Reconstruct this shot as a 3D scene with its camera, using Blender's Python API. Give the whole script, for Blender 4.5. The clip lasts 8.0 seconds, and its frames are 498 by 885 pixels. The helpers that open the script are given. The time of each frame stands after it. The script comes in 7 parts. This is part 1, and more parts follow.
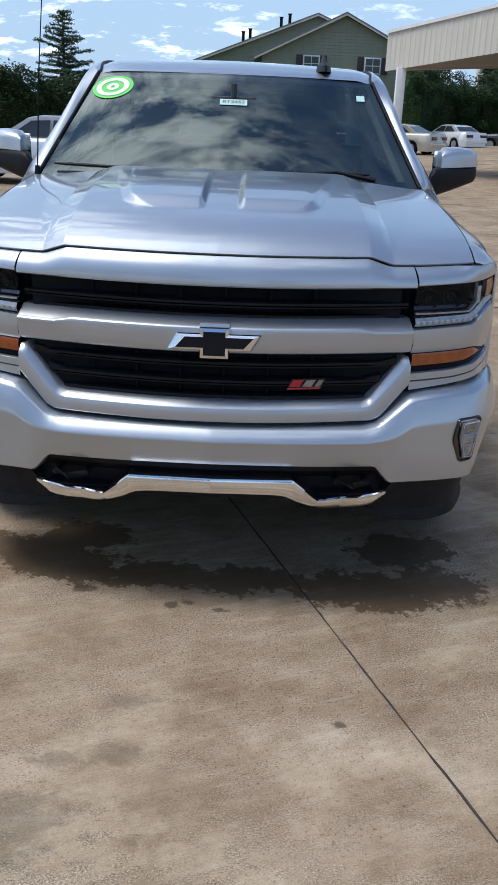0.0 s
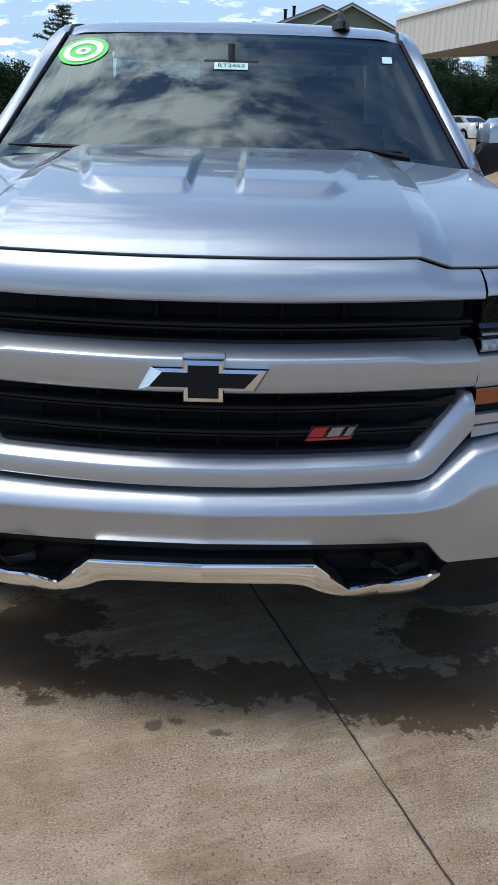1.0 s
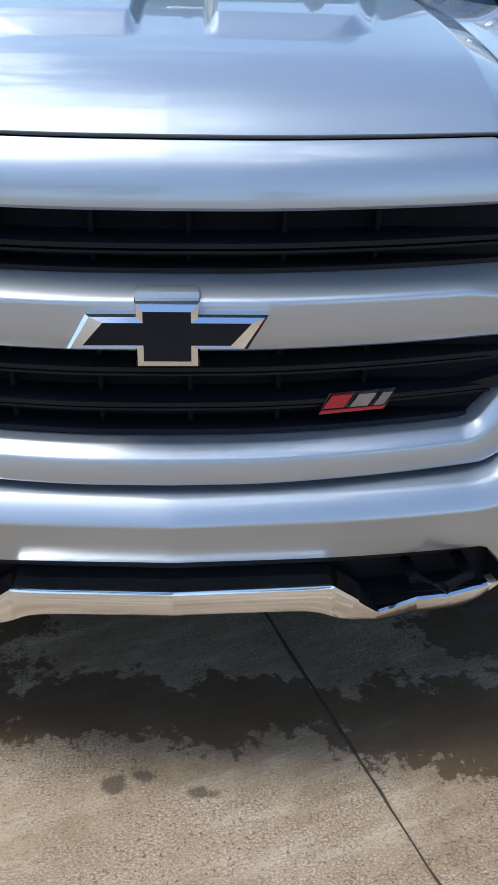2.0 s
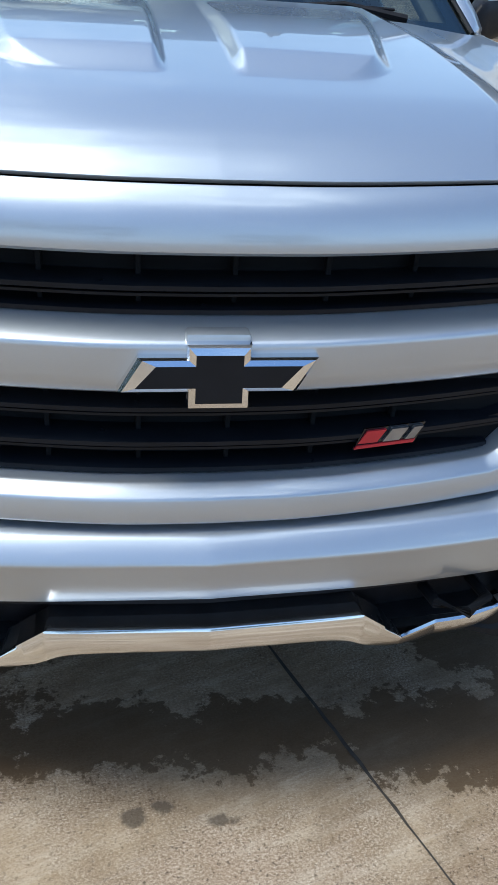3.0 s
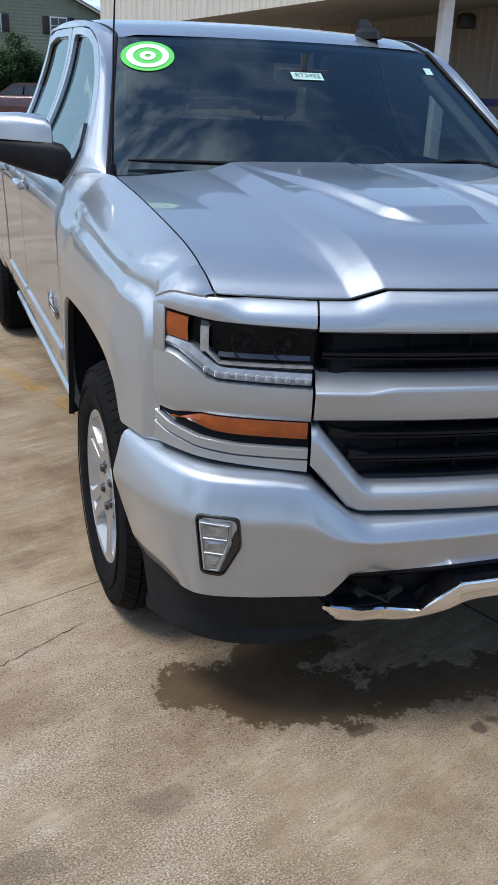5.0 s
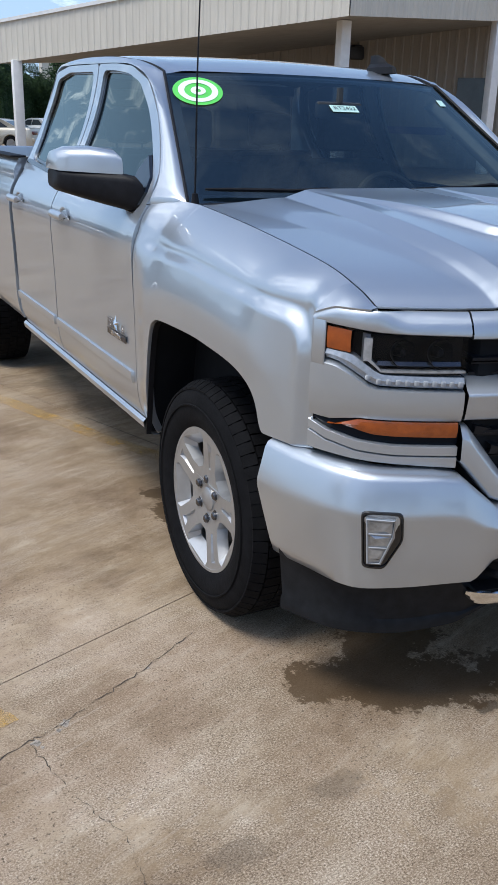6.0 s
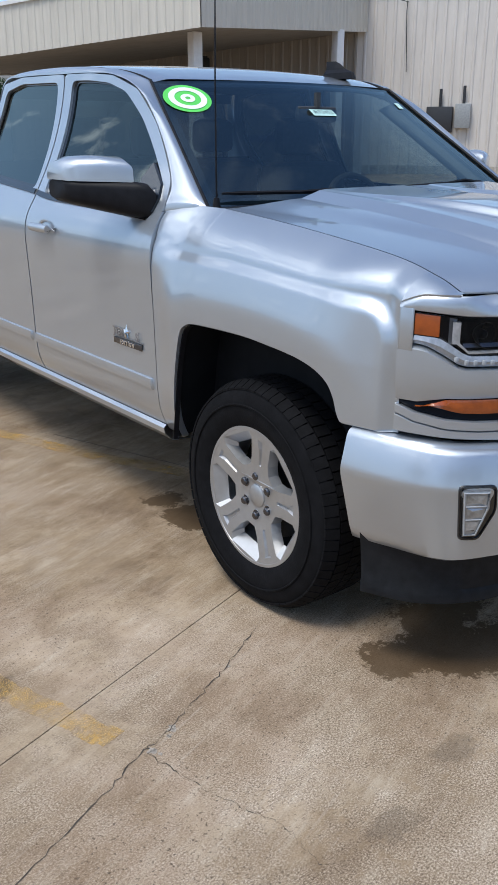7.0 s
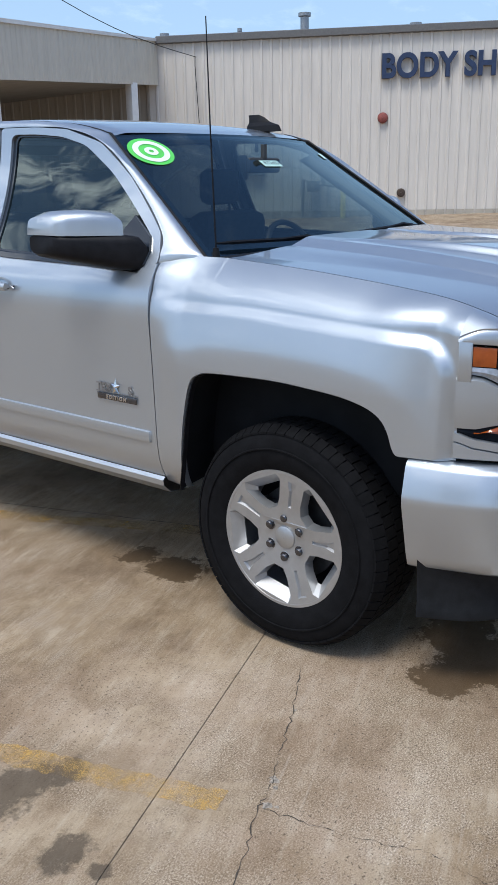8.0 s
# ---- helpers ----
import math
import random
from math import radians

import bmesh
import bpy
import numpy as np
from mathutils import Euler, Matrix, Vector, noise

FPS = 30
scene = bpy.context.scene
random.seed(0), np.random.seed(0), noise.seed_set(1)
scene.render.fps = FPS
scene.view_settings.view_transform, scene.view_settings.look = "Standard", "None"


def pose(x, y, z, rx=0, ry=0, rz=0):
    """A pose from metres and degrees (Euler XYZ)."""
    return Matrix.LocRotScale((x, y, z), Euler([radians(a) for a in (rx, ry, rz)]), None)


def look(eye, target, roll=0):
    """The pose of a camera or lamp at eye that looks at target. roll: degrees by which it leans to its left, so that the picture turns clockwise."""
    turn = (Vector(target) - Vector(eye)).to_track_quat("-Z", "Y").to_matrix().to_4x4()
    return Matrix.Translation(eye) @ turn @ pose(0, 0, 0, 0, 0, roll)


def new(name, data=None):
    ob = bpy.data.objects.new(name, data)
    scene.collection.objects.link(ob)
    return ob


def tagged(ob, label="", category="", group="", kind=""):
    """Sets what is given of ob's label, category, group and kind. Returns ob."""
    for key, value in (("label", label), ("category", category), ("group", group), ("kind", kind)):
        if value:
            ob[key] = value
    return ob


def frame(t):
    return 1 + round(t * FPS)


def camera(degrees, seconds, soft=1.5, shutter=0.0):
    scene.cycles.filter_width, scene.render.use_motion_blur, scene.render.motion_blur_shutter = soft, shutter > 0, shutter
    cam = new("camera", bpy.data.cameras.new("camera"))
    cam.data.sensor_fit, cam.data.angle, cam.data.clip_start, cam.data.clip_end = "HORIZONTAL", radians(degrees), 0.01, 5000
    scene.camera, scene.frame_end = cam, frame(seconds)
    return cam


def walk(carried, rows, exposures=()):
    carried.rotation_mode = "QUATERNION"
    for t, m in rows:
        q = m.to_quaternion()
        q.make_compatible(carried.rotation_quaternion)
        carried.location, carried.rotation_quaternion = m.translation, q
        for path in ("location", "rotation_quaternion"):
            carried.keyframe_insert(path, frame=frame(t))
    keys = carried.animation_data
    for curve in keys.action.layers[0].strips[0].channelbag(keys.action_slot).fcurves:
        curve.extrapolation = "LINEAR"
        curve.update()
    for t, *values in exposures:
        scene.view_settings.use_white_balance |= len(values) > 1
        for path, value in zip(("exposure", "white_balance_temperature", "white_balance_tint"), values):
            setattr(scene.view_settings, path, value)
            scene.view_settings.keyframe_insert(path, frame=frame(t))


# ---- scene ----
cam = camera(31.4, 8.0)
PATH = [
    (0, (0.094, -2.698, 1.631), (0.113, -0.825, 0.929), 2.4),
    (0.5, (0.108, -2.326, 1.567), (0.079, -0.454, 0.864), 1.8),
    (1, (0.107, -1.899, 1.521), (0.105, -0.029, 0.812), 1.4),
    (1.5, (0.096, -1.456, 1.471), (0.121, 0.355, 0.622), 1.5),
    (1.7, (0.084, -1.343, 1.424), (0.126, 0.444, 0.527), 1.6),
    (2.8, (-0.095, -1.045, 1.437), (0.194, 0.648, 0.411), 2.7),
    (3, (-0.158, -1.167, 1.483), (0.152, 0.561, 0.524), 3.8),
    (3.5, (-0.376, -1.445, 1.583), (-0.074, 0.357, 0.770), 3.8),
    (3.6, (-0.446, -1.461, 1.593), (-0.134, 0.344, 0.790), 3.4),
    (3.9, (-0.692, -1.567, 1.645), (-0.319, 0.247, 0.891), 2.2),
    (4, (-0.762, -1.588, 1.641), (-0.364, 0.229, 0.905), 2.1),
    (4.5, (-1.093, -1.566, 1.640), (-0.555, 0.223, 0.927), 2.4),
    (5, (-1.453, -1.618, 1.622), (-0.798, 0.118, 0.875), 2.3),
    (5.2, (-1.628, -1.624, 1.626), (-0.923, 0.084, 0.859), 1.5),
    (6.3, (-2.299, -1.457, 1.611), (-1.344, 0.174, 0.956), 2.1),
    (6.5, (-2.441, -1.422, 1.615), (-1.423, 0.169, 0.958), 2.0),
    (7, (-2.685, -1.244, 1.582), (-1.540, 0.257, 0.922), 0.1),
    (7.5, (-2.923, -0.982, 1.606), (-1.627, 0.423, 1.016), -0.8),
    (8, (-3.241, -0.734, 1.595), (-1.756, 0.479, 1.027), -1.0),
]
walk(cam, [(t, look(eye, target, roll)) for t, eye, target, roll in PATH],
     exposures=((0, -0.15, 6270, 9), (0.5, -0.13, 6240, 9), (1, -0.1, 6200, 8), (1.5, 0.12, 6170, 7), (3, 0.37, 6110, 4), (3.5, 0.3, 6140, 3), (4, 0.02, 6180, 4), (4.5, -0.07, 6200, 6), (5, -0.02, 6260, 8), (6.5, -0.04, 6260, 9), (7.5, 0.02, 6230, 8), (8, -0.05, 6230, 8)))

# ---- world and sun ----
SUN_EL, SUN_AZ = radians(64), radians(258)   # azimuth clockwise from +y
world = bpy.data.worlds.new("sky")
scene.world = world
world.use_nodes = True
wn, wl = world.node_tree.nodes, world.node_tree.links
wn.clear()
w_out, w_bg, w_sky = wn.new("ShaderNodeOutputWorld"), wn.new("ShaderNodeBackground"), wn.new("ShaderNodeTexSky")
w_sky.sky_type, w_sky.sun_disc, w_sky.sun_elevation, w_sky.sun_rotation = "NISHITA", False, SUN_EL, SUN_AZ
w_sky.air_density, w_sky.dust_density, w_sky.ozone_density = 1.1, 1.6, 1.6
w_co, w_sep, w_div, w_add = wn.new("ShaderNodeTexCoord"), wn.new("ShaderNodeSeparateXYZ"), wn.new("ShaderNodeVectorMath"), wn.new("ShaderNodeMath")
w_add.operation, w_add.inputs[1].default_value = "ADD", 0.28
w_div.operation = "DIVIDE"
w_noise, w_ramp, w_mix, w_low = wn.new("ShaderNodeTexNoise"), wn.new("ShaderNodeValToRGB"), wn.new("ShaderNodeMix"), wn.new("ShaderNodeMapRange")
w_noise.inputs["Scale"].default_value, w_noise.inputs["Detail"].default_value, w_noise.inputs["Roughness"].default_value = 8.0, 12.0, 0.64
w_ramp.color_ramp.elements[0].position, w_ramp.color_ramp.elements[1].position = 0.515, 0.655
w_mix.data_type = "RGBA"
w_mix.inputs["B"].default_value = (19.0, 19.6, 20.4, 1)
w_low.inputs["From Min"].default_value, w_low.inputs["From Max"].default_value = 0.02, 0.5
w_low.inputs["To Min"].default_value = 0.5
w_mul = wn.new("ShaderNodeMath")
w_mul.operation = "MULTIPLY"
wl.new(w_co.outputs["Generated"], w_sep.inputs[0])
wl.new(w_sep.outputs["Z"], w_add.inputs[0])
wl.new(w_co.outputs["Generated"], w_div.inputs[0])
wl.new(w_add.outputs[0], w_div.inputs[1])
w_map = wn.new("ShaderNodeMapping")
w_map.inputs["Scale"].default_value, w_map.inputs["Location"].default_value = (0.8, 1.0, 1.0), (0.35, 0.1, 0.0)
wl.new(w_div.outputs[0], w_map.inputs["Vector"])
wl.new(w_map.outputs[0], w_noise.inputs["Vector"])
# cloud cover by height: some puffs near the horizon, clear half-way up, more overhead
w_cov, w_covadd = wn.new("ShaderNodeValToRGB"), wn.new("ShaderNodeMath")
w_cov.color_ramp.interpolation = "EASE"
COVER = ((0.0, 0.4), (0.17, 0.4), (0.3, 0.12), (0.5, 0.14), (0.8, 0.2), (0.87, 0.9), (1.0, 0.94))
while len(w_cov.color_ramp.elements) < len(COVER):
    w_cov.color_ramp.elements.new(0.5)
for el, (at, v) in zip(w_cov.color_ramp.elements, COVER):
    el.position, el.color = at, (v, v, v, 1)
w_covadd.operation, w_covadd.inputs[1].default_value, w_covadd.inputs[2].default_value = "MULTIPLY_ADD", 0.2, -0.1
w_covsum = wn.new("ShaderNodeMath")
wl.new(w_sep.outputs["Z"], w_cov.inputs[0])
wl.new(w_cov.outputs[0], w_covadd.inputs[0])
wl.new(w_noise.outputs["Fac"], w_covsum.inputs[0])
wl.new(w_covadd.outputs[0], w_covsum.inputs[1])
wl.new(w_sep.outputs["Z"], w_low.inputs["Value"])
wl.new(w_ramp.outputs[0], w_mul.inputs[0])
wl.new(w_low.outputs[0], w_mul.inputs[1])
# the clouds thin out towards one side of the sky
w_side, w_mul2 = wn.new("ShaderNodeMapRange"), wn.new("ShaderNodeMath")
w_side.interpolation_type = "SMOOTHSTEP"
w_side.inputs["From Min"].default_value, w_side.inputs["From Max"].default_value = 0.36, 0.02
w_side.inputs["To Min"].default_value = 0.07
w_mul2.operation = "MULTIPLY"
w_dot = wn.new("ShaderNodeVectorMath")
w_dot.operation = "DOT_PRODUCT"
w_dot.inputs[1].default_value = (0.85, 0.5, 0.0)
# a few low puffs stay over the houses
w_puff, w_wide, w_dot2, w_max, w_pm = wn.new("ShaderNodeMapRange"), wn.new("ShaderNodeMapRange"), wn.new("ShaderNodeVectorMath"), wn.new("ShaderNodeMath"), wn.new("ShaderNodeMath")
w_puff.inputs["From Min"].default_value, w_puff.inputs["From Max"].default_value = 0.3, 0.2
w_wide.inputs["From Min"].default_value, w_wide.inputs["From Max"].default_value, w_wide.inputs["To Min"].default_value = 0.6, 0.1, 0.07
w_dot2.operation, w_dot2.inputs[1].default_value = "DOT_PRODUCT", (1.0, 0.2, 0.0)
w_max.operation, w_pm.operation = "MAXIMUM", "MULTIPLY"
wl.new(w_sep.outputs["Z"], w_puff.inputs["Value"])
wl.new(w_co.outputs["Generated"], w_dot2.inputs[0])
wl.new(w_dot2.outputs["Value"], w_wide.inputs["Value"])
wl.new(w_puff.outputs[0], w_pm.inputs[0])
wl.new(w_wide.outputs[0], w_pm.inputs[1])
# and they close up over the far side of the lot
w_thick, w_tsum, w_dot3 = wn.new("ShaderNodeMapRange"), wn.new("ShaderNodeMath"), wn.new("ShaderNodeVectorMath")
w_thick.interpolation_type = "SMOOTHSTEP"
w_thick.inputs["From Min"].default_value, w_thick.inputs["From Max"].default_value, w_thick.inputs["To Max"].default_value = 0.36, 0.62, 0.14
w_dot3.operation, w_dot3.inputs[1].default_value = "DOT_PRODUCT", (-0.78, 0.6, 0.0)
wl.new(w_co.outputs["Generated"], w_dot3.inputs[0])
wl.new(w_dot3.outputs["Value"], w_thick.inputs["Value"])
w_high, w_tmul = wn.new("ShaderNodeMapRange"), wn.new("ShaderNodeMath")
w_high.inputs["From Min"].default_value, w_high.inputs["From Max"].default_value = 0.28, 0.42
w_tmul.operation = "MULTIPLY"
wl.new(w_sep.outputs["Z"], w_high.inputs["Value"])
wl.new(w_high.outputs[0], w_tmul.inputs[0])
wl.new(w_thick.outputs[0], w_tmul.inputs[1])
wl.new(w_tmul.outputs[0], w_tsum.inputs[0])
wl.new(w_covsum.outputs[0], w_tsum.inputs[1])
wl.new(w_tsum.outputs[0], w_ramp.inputs[0])
wl.new(w_pm.outputs[0], w_max.inputs[0])
wl.new(w_side.outputs[0], w_max.inputs[1])
wl.new(w_co.outputs["Generated"], w_dot.inputs[0])
wl.new(w_dot.outputs["Value"], w_side.inputs["Value"])
wl.new(w_mul.outputs[0], w_mul2.inputs[0])
wl.new(w_max.outputs[0], w_mul2.inputs[1])
wl.new(w_mul2.outputs[0], w_mix.inputs["Factor"])
w_tint = wn.new("ShaderNodeMix")
w_tint.data_type, w_tint.blend_type = "RGBA", "MULTIPLY"
w_tint.inputs["Factor"].default_value, w_tint.inputs["B"].default_value = 1.0, (0.72, 0.9, 1.13, 1)
wl.new(w_sky.outputs[0], w_tint.inputs["A"])
# pale haze along the horizon
w_haze, w_hmix = wn.new("ShaderNodeMapRange"), wn.new("ShaderNodeMix")
w_haze.interpolation_type = "SMOOTHSTEP"
w_haze.inputs["From Min"].default_value, w_haze.inputs["From Max"].default_value = 0.7, -0.02
w_haze.inputs["To Max"].default_value = 0.85
w_hmix.data_type = "RGBA"
w_hmix.inputs["B"].default_value = (4.2, 5.75, 7.7, 1)
wl.new(w_sep.outputs["Z"], w_haze.inputs["Value"])
wl.new(w_haze.outputs[0], w_hmix.inputs["Factor"])
wl.new(w_tint.outputs["Result"], w_hmix.inputs["A"])
wl.new(w_hmix.outputs["Result"], w_mix.inputs["A"])
wl.new(w_mix.outputs["Result"], w_bg.inputs[0])
w_bg.inputs[1].default_value = 0.14
wl.new(w_bg.outputs[0], w_out.inputs[0])
sun = new("sun", bpy.data.lights.new("sun", "SUN"))
sun.data.energy, sun.data.angle, sun.data.color = 2.4, radians(18), (1.0, 0.93, 0.83)
sun.matrix_world = look(Vector((math.sin(SUN_AZ) * math.cos(SUN_EL), math.cos(SUN_AZ) * math.cos(SUN_EL), math.sin(SUN_EL))) * 50, (0, 0, 0))
scene.view_settings.exposure = 0.0


# ---- materials ----
class Nodes:
    """A small helper round one material's node tree."""

    def __init__(self, name):
        self.mat = bpy.data.materials.new(name)
        self.mat.use_nodes = True
        self.n, self.l = self.mat.node_tree.nodes, self.mat.node_tree.links
        self.bsdf = self.n["Principled BSDF"]
        self.pos = self.n.new("ShaderNodeTexCoord").outputs["Object"]

    def put(self, socket, value):
        if isinstance(value, bpy.types.NodeSocket):
            self.l.new(value, socket)
        else:
            socket.default_value = value

    def math(self, op, a, b=0.0, c=None, clamp=False):
        m = self.n.new("ShaderNodeMath")
        m.operation, m.use_clamp = op, clamp
        self.put(m.inputs[0], a)
        self.put(m.inputs[1], b)
        if c is not None:
            self.put(m.inputs[2], c)
        return m.outputs[0]

    def world_pos(self):
        return self.n.new("ShaderNodeNewGeometry").outputs["Position"]

    def noise(self, scale, detail=4.0, rough=0.55, vec=None, stretch=None):
        t = self.n.new("ShaderNodeTexNoise")
        t.inputs["Scale"].default_value, t.inputs["Detail"].default_value, t.inputs["Roughness"].default_value = scale, detail, rough
        v = vec or self.pos
        if stretch:
            mp = self.n.new("ShaderNodeMapping")
            mp.inputs["Scale"].default_value = stretch
            self.l.new(v, mp.inputs[0])
            v = mp.outputs[0]
        self.l.new(v, t.inputs["Vector"])
        return t.outputs["Fac"]

    def ramp(self, fac, stops):
        r = self.n.new("ShaderNodeValToRGB")
        e = r.color_ramp.elements
        while len(e) < len(stops):
            e.new(0.5)
        for el, (p, c) in zip(e, stops):
            el.position = p
            el.color = (*c, 1) if isinstance(c, tuple) else (c, c, c, 1)
        self.l.new(fac, r.inputs[0])
        return r.outputs[0]

    def mix(self, fac, a, b, blend="MIX"):
        m = self.n.new("ShaderNodeMix")
        m.data_type, m.blend_type = "RGBA", blend
        self.put(m.inputs["Factor"], fac)
        self.put(m.inputs["A"], (*a, 1) if isinstance(a, tuple) else a)
        self.put(m.inputs["B"], (*b, 1) if isinstance(b, tuple) else b)
        return m.outputs["Result"]

    def bump(self, height, strength=0.2, distance=0.01):
        b = self.n.new("ShaderNodeBump")
        b.inputs["Strength"].default_value, b.inputs["Distance"].default_value = strength, distance
        self.l.new(height, b.inputs["Height"])
        self.l.new(b.outputs[0], self.bsdf.inputs["Normal"])

    def set(self, **kw):
        for k, v in kw.items():
            s = self.bsdf.inputs[k.replace("_", " ").title().replace("Ior", "IOR")]
            self.put(s, (*v, 1) if isinstance(v, tuple) and len(v) == 3 else v)
        return self


def simple(name, colour, rough=0.5, metal=0.0, vary=0.12, scale=18.0, bump=0.0, coat=0.0, spec=0.5):
    k = Nodes(name)
    f = k.noise(scale, 5)
    lo, hi = tuple(c * (1 - vary) for c in colour), tuple(min(1, c * (1 + vary)) for c in colour)
    k.set(base_color=k.ramp(f, [(0.3, lo), (0.7, hi)]), metallic=metal, roughness=k.math("MULTIPLY_ADD", k.noise(scale * 2.3, 3), 0.12, max(0.02, rough - 0.06)))
    k.set(coat_weight=coat, coat_roughness=0.04, specular_ior_level=spec)
    if bump:
        k.bump(k.noise(scale * 6, 4), bump, 0.004)
    return k.mat


def paint(name, colour, rough=0.38, metal=0.6):
    """Metallic car paint: fine flake, a faint film of dust and a clear coat."""
    k = Nodes(name)
    flake = k.noise(500, 1)
    dust = k.noise(3.0, 6, 0.65)
    c = k.mix(flake, tuple(v * 0.97 for v in colour), tuple(min(1, v * 1.03) for v in colour))
    c = k.mix(k.math("MULTIPLY", dust, 0.06), c, (0.55, 0.53, 0.5))
    k.set(base_color=c, metallic=metal, roughness=k.math("MULTIPLY_ADD", dust, 0.04, rough - 0.02), coat_weight=1.0, coat_roughness=0.03)
    return k.mat


def glass(name, tint, gloss=1.5, sheen=(0.88, 1.0, 0.97)):
    k = Nodes(name)
    k.n.remove(k.bsdf)
    out = k.n["Material Output"]
    tr, gl, fr, mx = k.n.new("ShaderNodeBsdfTransparent"), k.n.new("ShaderNodeBsdfGlossy"), k.n.new("ShaderNodeLayerWeight"), k.n.new("ShaderNodeMixShader")
    tr.inputs[0].default_value = (*tint, 1)
    gl.inputs["Roughness"].default_value = 0.0
    gl.inputs[0].default_value = (*sheen, 1)
    fr.inputs["Blend"].default_value = 0.5
    f0 = 1.7 * ((gloss - 1) / (gloss + 1)) ** 2
    k.l.new(k.math("MULTIPLY_ADD", k.math("POWER", fr.outputs["Facing"], 5.0), 1 - f0, f0), mx.inputs[0])
    k.l.new(tr.outputs[0], mx.inputs[1])
    k.l.new(gl.outputs[0], mx.inputs[2])
    k.l.new(mx.outputs[0], out.inputs[0])
    return k.mat


SILVER = paint("silver_paint", (0.45, 0.487, 0.53), 0.33, 0.72)
GREY_PAINT = paint("bright_silver_paint", (0.455, 0.487, 0.525), 0.35, 0.68)
CHROME = simple("chrome", (0.8, 0.81, 0.82), 0.11, 1.0, 0.03, 6)
BLACK_PLASTIC = simple("black_plastic", (0.01, 0.01, 0.012), 0.5, 0, 0.25, 30, 0.1, 0, 0.15)
GLOSS_BLACK = simple("gloss_black", (0.006, 0.007, 0.009), 0.16, 0, 0.2, 12, 0, 0.5)
GRILLE_BLACK = simple("grille_black", (0.009, 0.011, 0.015), 0.3, 0, 0.2, 12, 0, 0.0, 0.2)
DARK_TRIM = simple("dark_trim", (0.028, 0.029, 0.032), 0.5, 0, 0.2, 40, 0.15)
VOID = simple("dark_cavity", (0.01, 0.011, 0.013), 0.7, 0, 0.2, 10, 0, 0, 0.1)
RUBBER = simple("tyre_rubber", (0.007, 0.007, 0.008), 0.8, 0, 0.3, 25, 0.3, 0, 0.1)
ALLOY = simple("alloy", (0.43, 0.435, 0.445), 0.4, 0.75, 0.05, 30, 0, 0.3)
STEEL = simple("dull_steel", (0.32, 0.32, 0.33), 0.4, 0.9, 0.2, 30)
AMBER = simple("amber_plastic", (0.32, 0.066, 0.008), 0.12, 0, 0.2, 40, 0.15, 0.6)
CLEAR_LED = simple("clear_lens", (0.34, 0.355, 0.375), 0.14, 0.3, 0.22, 60, 0.1, 0.6)
SMOKED = simple("smoked_lens", (0.006, 0.008, 0.012), 0.3, 0, 0.3, 7, 0, 0.0, 0.08)
WINDSHIELD = glass("windshield_glass", (0.46, 0.55, 0.545), 1.7)
TINTED = glass("tinted_glass", (0.14, 0.17, 0.19), 1.85)
LIGHT_TINT = glass("light_tinted_glass", (0.46, 0.52, 0.52), 1.6)
CABIN = simple("cabin_plastic", (0.03, 0.032, 0.036), 0.6, 0, 0.2, 20, 0.1)
SEAT_CLOTH = simple("seat_cloth", (0.05, 0.05, 0.055), 0.85, 0, 0.2, 50, 0.3)
GREEN_STICK = simple("green_vinyl", (0.12, 0.62, 0.1), 0.4, 0, 0.04, 8)
WHITE_STICK = simple("white_vinyl", (0.82, 0.86, 0.84), 0.4, 0, 0.03, 8)
TAG_GREEN = simple("pale_green_paper", (0.5, 0.72, 0.66), 0.6, 0, 0.05, 20)
RED_PAINT = simple("red_enamel", (0.5, 0.02, 0.03), 0.3, 0, 0.1, 20)
TAIL_RED = simple("tail_lamp_red", (0.085, 0.01, 0.012), 0.2, 0, 0.2, 20)
NUT = simple("dark_chrome", (0.12, 0.12, 0.13), 0.25, 0.9, 0.2, 30)
FOG_CLEAR = simple("fog_clear", (0.3, 0.31, 0.32), 0.12, 0.6, 0.5, 28, 0.1, 0.5)
LED_CELL = simple("frosted_cell", (0.385, 0.4, 0.42), 0.25, 0.1, 0.1, 20)
BEZEL = simple("smoked_bezel", (0.16, 0.165, 0.175), 0.25, 0.8, 0.3, 20)
SMOKE_GLASS = glass("smoked_glass", (0.62, 0.65, 0.7), 1.25, (0.75, 0.85, 1.0))
INK = simple("dark_ink", (0.03, 0.05, 0.06), 0.6, 0, 0.1, 20)


